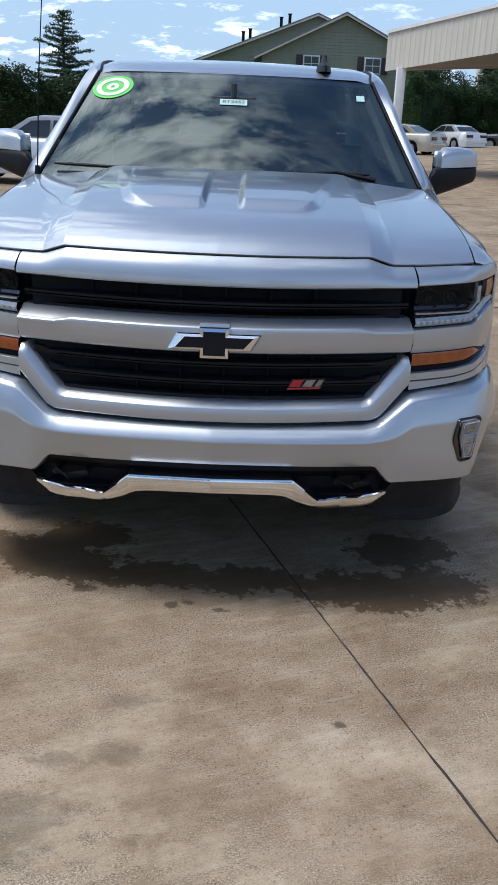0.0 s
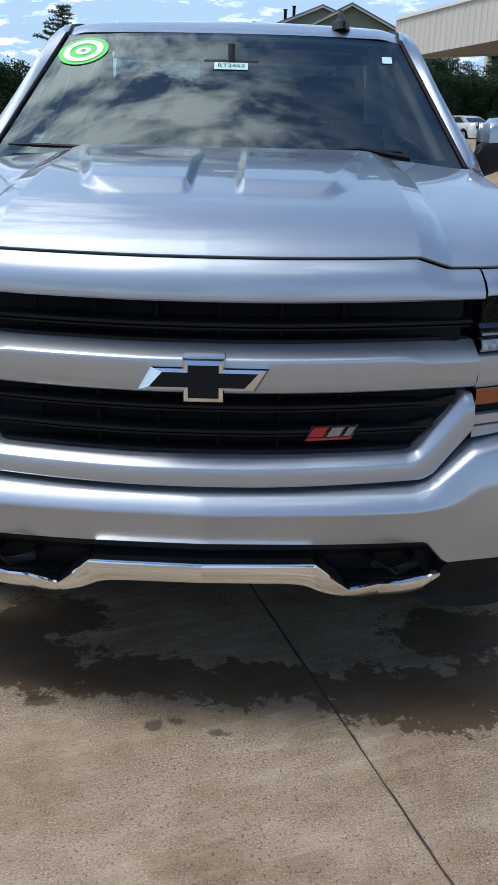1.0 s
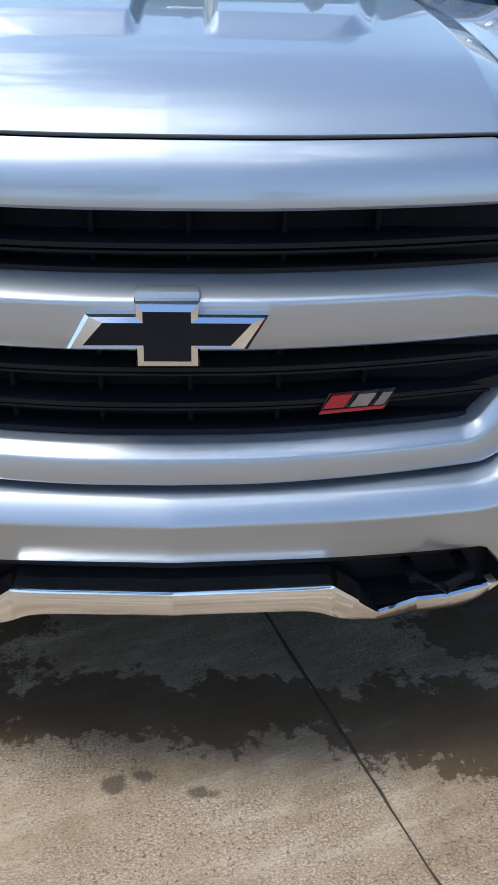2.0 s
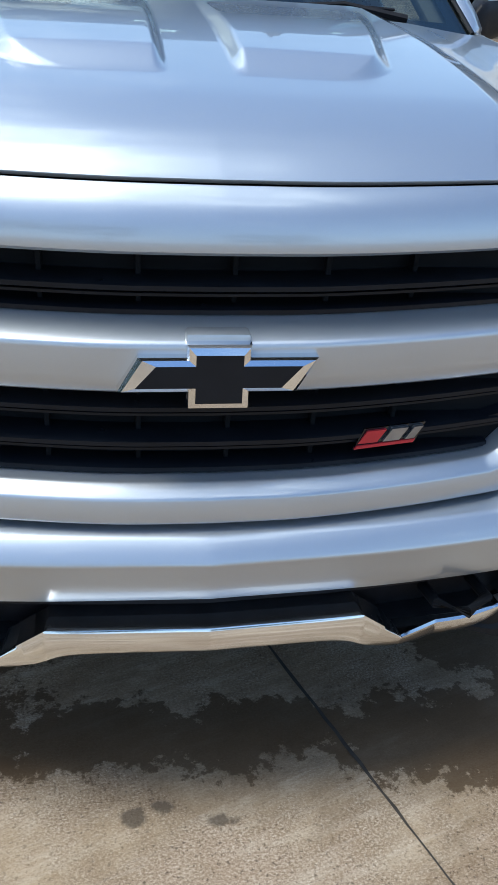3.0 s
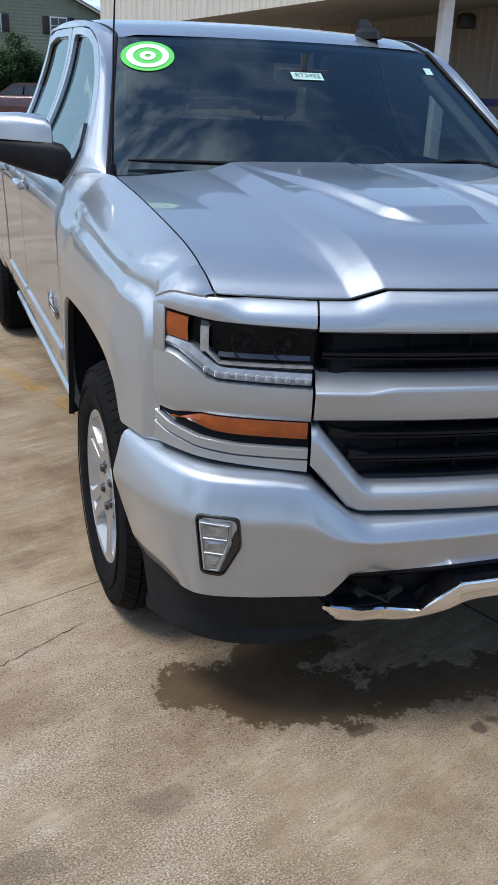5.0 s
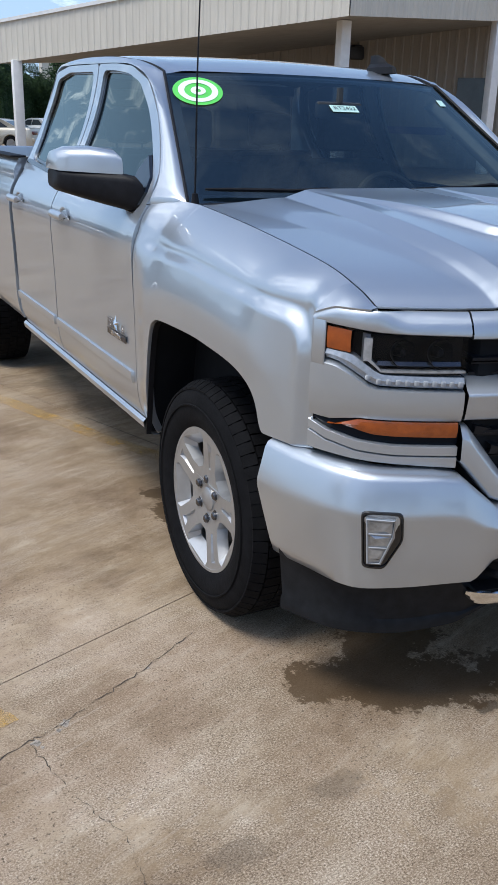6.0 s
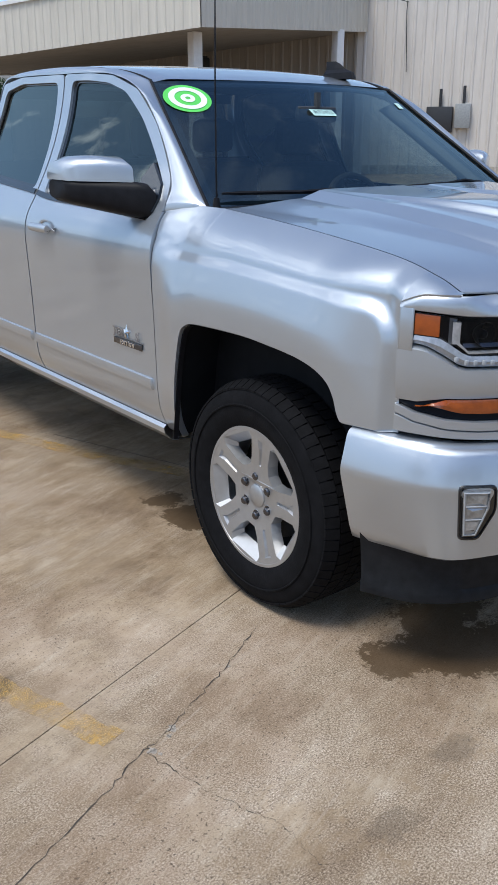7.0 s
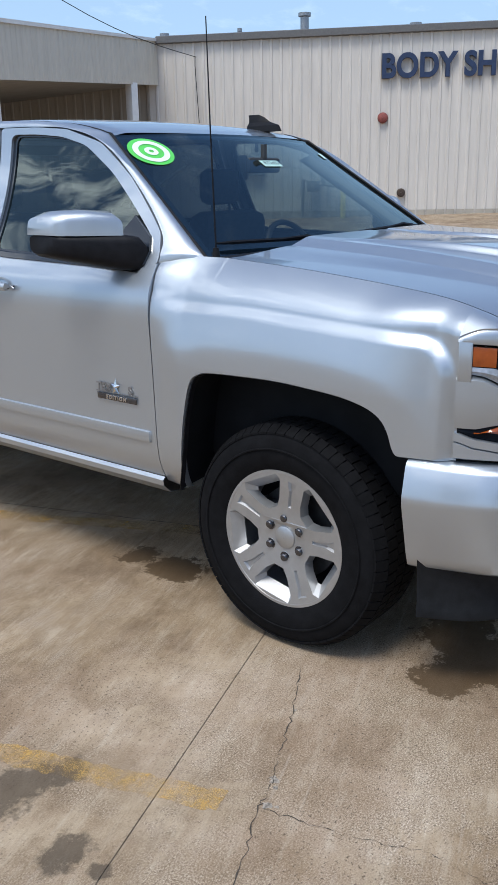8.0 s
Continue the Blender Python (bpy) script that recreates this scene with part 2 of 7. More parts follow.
def concrete():
    """Worn, stained lot concrete with exposed grit, damp patches under the truck and oil spots."""
    k = Nodes("lot_concrete")
    p = k.world_pos()
    big, mid, grit, fine = k.noise(0.35, 4, 0.6, p), k.noise(2.2, 6, 0.65, p), k.noise(210, 3, 0.7, p), k.noise(420, 2, 0.6, p)
    sep = k.n.new("ShaderNodeSeparateXYZ")
    k.l.new(p, sep.inputs[0])
    wob = k.noise(6.0, 8, 0.72, p)
    wob2 = k.noise(24, 6, 0.7, p)
    edge = k.math("ADD", k.math("MULTIPLY", wob, 0.7), k.math("MULTIPLY", wob2, 0.3))

    def blob(x, y, rx, ry):
        dx = k.math("DIVIDE", k.math("SUBTRACT", sep.outputs[0], x), rx)
        dy = k.math("DIVIDE", k.math("SUBTRACT", sep.outputs[1], y), ry)
        return k.math("SQRT", k.math("ADD", k.math("MULTIPLY", dx, dx), k.math("MULTIPLY", dy, dy)))

    def mask(blobs, lo, hi):
        d = blob(*blobs[0])
        for b in blobs[1:]:
            d = k.math("MINIMUM", d, blob(*b))
        v = k.math("ADD", d, k.math("MULTIPLY", k.math("SUBTRACT", edge, 0.5), 3.3))
        return k.ramp(v, [(lo, 1.0), (hi, 0.0)])

    c = k.ramp(big, [(0.36, (0.19, 0.138, 0.088)), (0.5, (0.35, 0.275, 0.192)), (0.62, (0.5, 0.42, 0.325))])
    blot = k.noise(5.5, 8, 0.72, p)
    c = k.mix(k.ramp(mid, [(0.42, 0.0), (0.62, 0.8)]), c, (0.19, 0.132, 0.08))
    c = k.mix(k.ramp(blot, [(0.3, 0.7), (0.46, 0.0)]), c, (0.52, 0.45, 0.355))
    c = k.mix(k.ramp(blot, [(0.52, 0.0), (0.68, 0.75)]), c, (0.15, 0.107, 0.068))
    c = k.mix(k.ramp(k.noise(0.9, 7, 0.7, p), [(0.5, 0.0), (0.68, 0.6)]), c, (0.54, 0.48, 0.395))
    rot = k.n.new("ShaderNodeMapping")
    rot.inputs["Rotation"].default_value = (0, 0, radians(-20))
    k.l.new(p, rot.inputs[0])
    streak = k.noise(3.4, 12, 0.76, rot.outputs[0], (1.0, 9.0, 1.0))
    c = k.mix(k.ramp(streak, [(0.47, 0.0), (0.68, 0.5)]), c, (0.51, 0.45, 0.365))
    broom = k.noise(22.0, 5, 0.75, rot.outputs[0], (1.0, 9.0, 1.0))
    c = k.mix(k.ramp(broom, [(0.5, 0.0), (0.66, 0.27)]), c, (0.22, 0.165, 0.115))
    bare = mask([(-1.25, -0.35, 0.75, 0.5), (-1.25, 0.5, 0.7, 0.6), (-0.3, -1.5, 0.9, 0.5), (-2.2, 0.2, 0.6, 0.5)], 0.6, 1.25)
    clump = k.ramp(k.noise(1.1, 9, 0.74, p), [(0.46, 0.22), (0.58, 0.9)])
    agg = k.math("MAXIMUM", clump, k.math("MULTIPLY", bare, 0.9))
    grain = k.noise(165, 4, 0.8, p, (1.0, 1.3, 1.0))
    stone = k.ramp(grain, [(0.36, (0.08, 0.063, 0.049)), (0.44, (0.21, 0.167, 0.128)), (0.5, (0.335, 0.275, 0.215)), (0.56, (0.45, 0.387, 0.322)), (0.64, (0.7, 0.64, 0.57))])
    c = k.mix(agg, c, stone)
    worn = k.ramp(k.noise(0.61, 7, 0.7, p), [(0.52, 0.0), (0.64, 0.45)])
    c = k.mix(worn, c, (0.47, 0.385, 0.325))
    c = k.mix(k.ramp(grit, [(0.52, 0.0), (0.72, 0.3)]), c, (0.5, 0.43, 0.34))
    c = k.mix(k.ramp(fine, [(0.56, 0.0), (0.7, 0.25)]), c, (0.15, 0.115, 0.08))
    rust = k.noise(1.15, 7, 0.68, p)
    c = k.mix(k.ramp(rust, [(0.48, 0.0), (0.68, 0.5)]), c, (0.2, 0.128, 0.068))
    wear = k.noise(3.6, 11, 0.78, rot.outputs[0], (1.0, 5.0, 1.0))
    c = k.mix(k.ramp(wear, [(0.52, 0.0), (0.7, 0.4)]), c, (0.58, 0.535, 0.46))
    pits = k.math("MULTIPLY", k.ramp(k.noise(95, 3, 0.65, p), [(0.58, 0.0), (0.66, 1.0)]), k.ramp(k.noise(1.3, 4, 0.6, p), [(0.42, 0.2), (0.6, 0.8)]))
    c = k.mix(pits, c, (0.07, 0.053, 0.04))
    tone = k.ramp(k.noise(1.7, 9, 0.7, rot.outputs[0], (1.0, 1.5, 1.0)), [(0.38, (0.66, 0.575, 0.48)), (0.5, (0.89, 0.82, 0.72)), (0.62, (1.04, 0.985, 0.91))])
    c = k.mix(1.0, c, tone, "MULTIPLY")
    track = k.noise(9.0, 6, 0.7, rot.outputs[0], (0.22, 3.0, 1.0))
    c = k.mix(k.ramp(track, [(0.54, 0.0), (0.68, 0.25)]), c, (0.2, 0.148, 0.1))
    c = k.mix(k.ramp(track, [(0.31, 0.25), (0.42, 0.0)]), c, (0.5, 0.43, 0.35))
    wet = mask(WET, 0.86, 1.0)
    oil = mask(OIL, 0.6, 1.0)
    c = k.mix(k.math("MULTIPLY", mask(STAIN, 0.5, 1.05), 0.42), c, (0.1, 0.076, 0.054))
    c = k.mix(k.math("MULTIPLY", oil, 0.78), c, (0.075, 0.058, 0.042))
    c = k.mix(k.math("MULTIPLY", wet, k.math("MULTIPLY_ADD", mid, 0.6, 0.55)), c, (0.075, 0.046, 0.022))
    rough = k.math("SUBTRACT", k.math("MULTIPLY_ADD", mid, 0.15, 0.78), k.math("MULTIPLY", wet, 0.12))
    k.set(base_color=c, roughness=rough, specular_ior_level=0.2)
    k.bump(k.math("ADD", k.math("MULTIPLY", grit, 0.6), k.math("MULTIPLY", fine, 0.4)), 0.2, 0.003)
    return k.mat


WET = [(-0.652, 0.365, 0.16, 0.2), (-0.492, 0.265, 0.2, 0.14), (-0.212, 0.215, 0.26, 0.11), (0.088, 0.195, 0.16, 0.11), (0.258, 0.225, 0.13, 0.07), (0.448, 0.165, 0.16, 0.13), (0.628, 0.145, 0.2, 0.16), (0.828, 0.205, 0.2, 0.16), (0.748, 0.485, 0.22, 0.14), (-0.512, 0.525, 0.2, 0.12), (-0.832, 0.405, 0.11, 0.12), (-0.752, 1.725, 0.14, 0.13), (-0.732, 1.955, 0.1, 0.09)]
OIL = [(-2.122, 0.785, 0.09, 0.07), (-2.112, 0.675, 0.04, 0.04), (-2.062, 1.085, 0.16, 0.1), (-1.912, 1.025, 0.07, 0.06), (-0.442, 0.095, 0.05, 0.03), (-0.125, 0.007, 0.035, 0.025), (-0.07, 0.026, 0.03, 0.02), (0.041, -0.018, 0.04, 0.018), (-0.372, 0.165, 0.03, 0.015), (0.408, -0.615, 0.03, 0.02)]
STAIN = [(-0.412, -1.035, 0.17, 0.15), (-0.192, -0.535, 0.09, 0.05), (-0.212, -0.775, 0.09, 0.05), (-0.362, -0.795, 0.09, 0.05), (-1.032, 0.005, 0.1, 0.06), (-1.372, -0.095, 0.09, 0.05), (-0.552, 3.365, 0.2, 0.2), (-0.692, 3.845, 0.2, 0.2), (-0.382, 0.153, 0.06, 0.03)]
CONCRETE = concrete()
CRACK_DIRT = simple("crack_dirt", (0.06, 0.048, 0.037), 0.9, 0, 0.4, 30, 0.3)
GAP = simple("joint_shadow_dirt", (0.13, 0.105, 0.08), 0.9, 0, 0.4, 12, 0.3)
JOINT = simple("joint_dirt", (0.045, 0.037, 0.029), 0.9, 0, 0.3, 30, 0.3)
def worn_paint():
    k = Nodes("worn_yellow_paint")
    p = k.world_pos()
    keep = k.math("MULTIPLY", k.ramp(k.noise(6.0, 8, 0.72, p), [(0.4, 0.05), (0.6, 0.72)]), k.ramp(k.noise(34, 6, 0.72, p), [(0.36, 0.25), (0.6, 0.9)]))
    k.set(base_color=k.ramp(k.noise(12, 4, 0.6, p), [(0.3, (0.5, 0.29, 0.065)), (0.7, (0.66, 0.41, 0.12))]), roughness=0.8, alpha=keep)
    return k.mat


YELLOW = worn_paint()


def ribbed(name, colour, rough=0.55):
    """Painted ribbed sheet metal with faint streaks of dirt."""
    k = Nodes(name)
    streak = k.noise(1.2, 5, 0.6, k.world_pos(), (6, 6, 0.5))
    c = k.ramp(streak, [(0.3, tuple(v * 0.86 for v in colour)), (0.7, colour)])
    k.set(base_color=c, roughness=rough)
    return k.mat


CREAM_METAL = ribbed("cream_sheet_metal", (0.62, 0.575, 0.49))
WALL_METAL = ribbed("pale_sheet_metal", (0.66, 0.61, 0.55))
# soffit colour is lowered to carry the shade below the canopy
SOFFIT = simple("shaded_soffit_board", (0.26, 0.24, 0.21), 0.8, 0, 0.1, 2)
POST_WHITE = simple("white_post_paint", (0.72, 0.71, 0.69), 0.5, 0, 0.06, 6)
SIGN_BLUE = simple("navy_letter_paint", (0.02, 0.035, 0.085), 0.4, 0, 0.2, 8)
SIDING = ribbed("sage_siding", (0.25, 0.262, 0.185), 0.7)
SHINGLE = simple("roof_shingle", (0.15, 0.15, 0.155), 0.9, 0, 0.25, 3, 0.3)
TRIM_TAN = simple("tan_trim", (0.5, 0.46, 0.38), 0.6, 0, 0.08, 3)
SHUTTER = simple("maroon_shutter", (0.035, 0.02, 0.02), 0.6, 0, 0.1, 6)
PANE = simple("dark_pane", (0.03, 0.035, 0.04), 0.08, 0, 0.3, 2)
BARK = simple("bark", (0.11, 0.085, 0.06), 0.9, 0, 0.3, 12, 0.4)
GRASS = simple("verge_grass", (0.1, 0.13, 0.04), 0.9, 0, 0.35, 1.5, 0.3)


def foliage(name, a, b):
    k = Nodes(name)
    r = k.n.new("ShaderNodeNewGeometry").outputs["Random Per Island"]
    k.set(base_color=k.ramp(r, [(0.0, a), (1.0, b)]), roughness=0.7, specular_ior_level=0.12)
    return k.mat


LEAF = foliage("hedge_leaves", (0.01, 0.024, 0.009), (0.036, 0.066, 0.022))
NEEDLE = foliage("conifer_needles", (0.015, 0.035, 0.018), (0.04, 0.075, 0.035))


# ---- building helpers ----
def part(name, bm, material, parent=None, label="", sharp=32, solid=0.0):
    bmesh.ops.remove_doubles(bm, verts=bm.verts, dist=1e-5)
    bmesh.ops.recalc_face_normals(bm, faces=bm.faces)
    me = bpy.data.meshes.new(name)
    bm.to_mesh(me)
    bm.free()
    me.shade_smooth()
    me.set_sharp_from_angle(angle=radians(sharp))
    me.materials.append(material)
    ob = new(name, me)
    if parent:
        ob.parent = parent
    if solid:
        md = ob.modifiers.new("thickness", "SOLIDIFY")
        md.thickness, md.offset = solid, -1
    return tagged(ob, label)


def empty(name, label, category, m=None, group=""):
    ob = new(name)
    if m is not None:
        ob.matrix_basis = m
    return tagged(ob, label, category, group)


def grid(bm, rows, close=False):
    vs = [[bm.verts.new(p) for p in r] for r in rows]
    for a, b in zip(vs, vs[1:]):
        n = len(a)
        for i in range(n if close else n - 1):
            j = (i + 1) % n
            try:
                bm.faces.new((a[i], a[j], b[j], b[i]))
            except ValueError:
                pass
    return vs


def box(bm, x0, x1, y0, y1, z0, z1, bevel=0.0, m=None):
    r = bmesh.ops.create_cube(bm, size=1)["verts"]
    for v in r:
        v.co = Vector((x0 + (v.co.x + 0.5) * (x1 - x0), y0 + (v.co.y + 0.5) * (y1 - y0), z0 + (v.co.z + 0.5) * (z1 - z0)))
    if bevel:
        es = list({e for v in r for e in v.link_edges})
        r = [v for v in bmesh.ops.bevel(bm, geom=es, offset=bevel, segments=2, affect="EDGES", profile=0.5)["verts"]]
    if m is not None:
        for v in r:
            v.co = m @ v.co
    return r


def tube(bm, pts, radii, n=8, cap=True):
    """A tapered tube through points."""
    rings = []
    for i, p in enumerate(pts):
        p = Vector(p)
        d = (Vector(pts[min(i + 1, len(pts) - 1)]) - Vector(pts[max(i - 1, 0)])).normalized()
        a = d.orthogonal().normalized()
        b = d.cross(a)
        r = radii[i] if isinstance(radii, (list, tuple)) else radii
        rings.append([p + (a * math.cos(2 * math.pi * k / n) + b * math.sin(2 * math.pi * k / n)) * r for k in range(n)])
    vs = grid(bm, rings, True)
    if cap:
        bm.faces.new(vs[0])
        bm.faces.new(vs[-1])


def revolve(bm, prof, n=64, axis_x=True):
    """prof: (across, radius) pairs turned round the x axis."""
    grid(bm, [[(a, r * math.cos(2 * math.pi * k / n), r * math.sin(2 * math.pi * k / n)) for k in range(n)] for a, r in prof], True)


def lerp_table(tab):
    xs, ys = [p[0] for p in tab], [p[1] for p in tab]
    return lambda v: float(np.interp(v, xs, ys))


def smooth_table(tab, sub=24):
    """A smooth (Catmull-Rom) reading of a short table."""
    P = [Vector((a, b)) for a, b in tab]
    P = [2 * P[0] - P[1]] + P + [2 * P[-1] - P[-2]]
    out = []
    for i in range(1, len(P) - 2):
        p0, p1, p2, p3 = P[i - 1:i + 3]
        for k in range(sub):
            t = k / sub
            out.append(0.5 * ((2 * p1) + (p2 - p0) * t + (2 * p0 - 5 * p1 + 4 * p2 - p3) * t * t + (3 * p1 - p0 - 3 * p2 + p3) * t ** 3))
    out.append(P[-2])
    return out


class Plan:
    """A plan curve of the truck's nose: half of it by table, the other half its mirror. u is the length along it from the middle."""

    def __init__(self, tab):
        pts = smooth_table(tab)
        self.x, self.y = [p.x for p in pts], [p.y for p in pts]
        self.s = [0.0]
        for a, b in zip(pts, pts[1:]):
            self.s.append(self.s[-1] + (b - a).length)

    def u(self, x):
        return math.copysign(float(np.interp(abs(x), self.x, self.s)), x)

    def at(self, u, out=0.0):
        a = abs(u)
        x, y = float(np.interp(a, self.s, self.x)), float(np.interp(a, self.s, self.y))
        e = 0.02
        dx = float(np.interp(a + e, self.s, self.x)) - float(np.interp(max(0, a - e), self.s, self.x))
        dy = float(np.interp(a + e, self.s, self.y)) - float(np.interp(max(0, a - e), self.s, self.y))
        if a < e:
            dx, dy = 1, 0
        k = math.hypot(dx, dy) or 1
        x, y = x + dy / k * out, y - dx / k * out
        return math.copysign(x, u) if u else 0.0, y


NOSE = Plan([(0, 0.025), (0.15, 0.03), (0.3, 0.05), (0.45, 0.08), (0.64, 0.13), (0.8, 0.195), (0.88, 0.25), (0.93, 0.32), (0.95, 0.36), (0.985, 0.45), (1.005, 0.53), (1.01, 0.62)])
BUMP = Plan([(0, -0.01), (0.3, 0.01), (0.55, 0.045), (0.7, 0.085), (0.8, 0.12), (0.89, 0.17), (0.95, 0.25), (0.99, 0.36), (1.0125, 0.46), (1.0225, 0.56), (1.024, 0.65)])
DAM = Plan([(0, 0.07), (0.4, 0.09), (0.6, 0.12), (0.75, 0.18), (0.86, 0.28), (0.92, 0.4), (0.96, 0.52), (0.97, 0.6)])


def strip(bm, plan, x0, x1, zl, zu, prof, n=60, twist=None):
    """A panel on a plan curve between two heights; prof: (share of the height, stand-out) pairs from top to bottom."""
    u0, u1 = plan.u(x0), plan.u(x1)
    rows = []
    for i in range(n + 1):
        u = u0 + (u1 - u0) * i / n
        ax = abs(plan.at(u)[0])
        lo, hi = zl(ax), zu(ax)
        row = []
        for f, d in (prof(ax) if callable(prof) else prof):
            x, y = plan.at(u, d)
            row.append((x, y, lo + f * (hi - lo)))
        rows.append(row)
    grid(bm, rows)


def const(v):
    return lambda ax: v


def round_poly(poly, r=0.03, k=4):
    """The outline with its corners rounded."""
    out, n = [], len(poly)
    for i in range(n):
        p, a, b = Vector(poly[i]), Vector(poly[i - 1]), Vector(poly[(i + 1) % n])
        q = min(r, (a - p).length * 0.45, (b - p).length * 0.45)
        s0, s1 = p + (a - p).normalized() * q, p + (b - p).normalized() * q
        out += [s0.lerp(p, t).lerp(p.lerp(s1, t), t) for t in [j / k for j in range(k + 1)]]
    return out


def step(e0, e1, v):
    t = min(1, max(0, (v - e0) / (e1 - e0)))
    return t * t * (3 - 2 * t)


def ramp(e0, e1, v):
    """A rise with short rounded ends."""
    t = min(1, max(0, (v - e0) / (e1 - e0)))
    return 0.35 * t + 0.65 * t * t * (3 - 2 * t)


# ---- the pickup truck ----
truck = empty("pickup_truck", "silver four-door pickup truck parked on stained concrete", "pickup truck")
Z_HOOD = lerp_table([(0, 1.19), (0.485, 1.19), (0.56, 1.166), (0.66, 1.165), (0.95, 1.168)])

# nose, from the top down
bm = bmesh.new()
strip(bm, NOSE, -0.6375, 0.6375, const(1.094), lambda a: Z_HOOD(a) - 0.0075, [(0.4, -0.05), (0.9, -0.044), (1, -0.036), (0.93, -0.026), (0.6, -0.006), (0.25, 0.006), (0.06, 0.006), (0, 0.0), (0, -0.06)], 90)
part("grille_header", bm, SILVER, truck, sharp=40)

grille = part("grille_backing", (lambda b: (strip(b, NOSE, -0.66, 0.66, const(0.66), const(1.13), [(1, -0.085), (0, -0.085)], 40), b)[1])(bmesh.new()), VOID, truck, "black recessed grille backing")


def grille_bar(z, h, d0, d1, x1):
    bm = bmesh.new()
    strip(bm, NOSE, -x1, x1, const(z - h / 2), const(z + h / 2), [(1, d0), (1, d1 - 0.006), (0.8, d1), (0.2, d1), (0, d1 - 0.006), (0, d0)], 60)
    part("grille_bar", bm, GRILLE_BLACK, grille)


for z, h, d in ((1.04, 0.012, -0.016), (1.028, 0.007, -0.024), (0.998, 0.012, -0.034), (0.845, 0.012, -0.02), (0.833, 0.007, -0.028), (0.785, 0.012, -0.02), (0.773, 0.007, -0.028), (0.73, 0.014, -0.034)):
    grille_bar(z, h, -0.085, d, 0.625 if z > 0.9 else 0.5 + max(0, z - 0.72) * 0.75)
for i in range(-4, 5):
    for z0, z1 in ((0.995, 1.093), (0.725, 0.87)):
        bm = bmesh.new()
        x, y = NOSE.at(NOSE.u(i * 0.143 + 0.03))
        box(bm, x - 0.004, x + 0.004, y + 0.062, y + 0.084, z0, z1, 0.0015)
        part("grille_slat", bm, VOID, grille)


for s in (-1, 1):
    for z, x0, x1 in ((0.856, 0.598, 0.5), (0.8, 0.548, 0.46)):
        bm = bmesh.new()
        rows = []
        for i in range(9):
            t = i / 8
            x, y = NOSE.at(NOSE.u(x0 + (x1 - x0) * t), -0.012 - 0.02 * t)
            hh = 0.014 * (1 - t) ** 0.6 + 0.001
            zz = z - 0.022 * t
            rows.append([(s * x, y + 0.03, zz + hh), (s * x, y, zz + hh * 0.6), (s * x, y + 0.004, zz - hh), (s * x, y + 0.03, zz - hh)])
        grid(bm, rows)
        part("grille_fin", bm, GRILLE_BLACK, grille, "black grille end fin")


def midprof(ax):
    k = min(1.0, max(0.0, (ax - 0.455) / 0.06))
    f = 0.76 - 0.1 * k
    return [(1, -0.085), (1, -0.034 + 0.006 * k), (f + 0.06, 0.001 + 0.004 * k), (f + 0.03, 0.0075 + 0.004 * k), (f, 0.0118 + 0.004 * k), (f - 0.03, 0.0138 + 0.004 * k), (f - 0.08, 0.0145 + 0.002 * k), (0.3, 0.012), (0.05, 0.006), (0, 0.0), (0, -0.085)]


bm = bmesh.new()
strip(bm, NOSE, -0.6375, 0.6375, const(0.885), const(0.993), midprof, 120)
part("grille_crossbar", bm, GREY_PAINT, truck, sharp=50)

U_IN = lerp_table([(0, 0.722), (0.49, 0.722), (0.512, 0.73), (0.622, 0.868), (0.67, 0.868)])
U_OUT = lerp_table([(0, 0.655), (0.52, 0.657), (0.548, 0.668), (0.664, 0.805), (0.67, 0.81)])
bm = bmesh.new()
strip(bm, NOSE, -0.6395, 0.6395, U_OUT, U_IN, [(1, -0.085), (1, -0.014), (0.97, -0.008), (0.74, 0.01), (0.7, 0.0125), (0.66, 0.0135), (0.12, 0.017), (0.05, 0.015), (0, 0.007), (0, -0.06)], 150)
part("grille_surround", bm, GREY_PAINT, truck, "silver U-shaped lower grille surround", sharp=50)

# bumper with its lower insert, bright strip and air dam
B_TOP = lerp_table([(0, 0.643), (0.51, 0.645), (0.55, 0.655), (0.655, 0.742), (0.72, 0.752), (0.9, 0.758), (1.03, 0.768)])
B_LOW = lerp_table([(0, 0.512), (0.545, 0.505), (0.6, 0.44), (0.8, 0.432), (0.92, 0.425), (1.03, 0.402)])
bm = bmesh.new()
def bumper_prof(ax):
    tuck = 0.045 * step(0.9, 1.0, ax)
    return [(f, o - tuck * max(0.0, 0.62 - f) / 0.62) for f, o in ((1, -0.09), (1, -0.032), (0.978, -0.014), (0.94, -0.005), (0.73, 0.0155), (0.7, 0.018), (0.675, 0.0188), (0.65, 0.018), (0.62, 0.0165), (0.4, 0.01), (0.15, 0.002), (0.03, -0.006), (0, -0.02), (0, -0.07))]


strip(bm, BUMP, -1.0165, 1.0165, B_LOW, B_TOP, bumper_prof, 170)
bumper = part("front_bumper", bm, SILVER, truck, "silver front bumper with fog lamps", sharp=40)
bm = bmesh.new()
strip(bm, BUMP, -0.64, 0.64, const(0.36), const(0.53), [(1, -0.02), (0.75, -0.03), (0.5, -0.085), (0, -0.09)], 60)
insert = part("bumper_insert", bm, BLACK_PLASTIC, truck, "black textured lower bumper insert")
C_TOP = lerp_table([(0, 0.476), (0.268, 0.474), (0.36, 0.39), (0.5, 0.388), (0.605, 0.406)])
C_LOW_PTS = smooth_table([(0.0, 0.418), (0.1, 0.4165), (0.235, 0.411), (0.3, 0.382), (0.38, 0.352), (0.48, 0.344), (0.56, 0.353), (0.605, 0.388)])


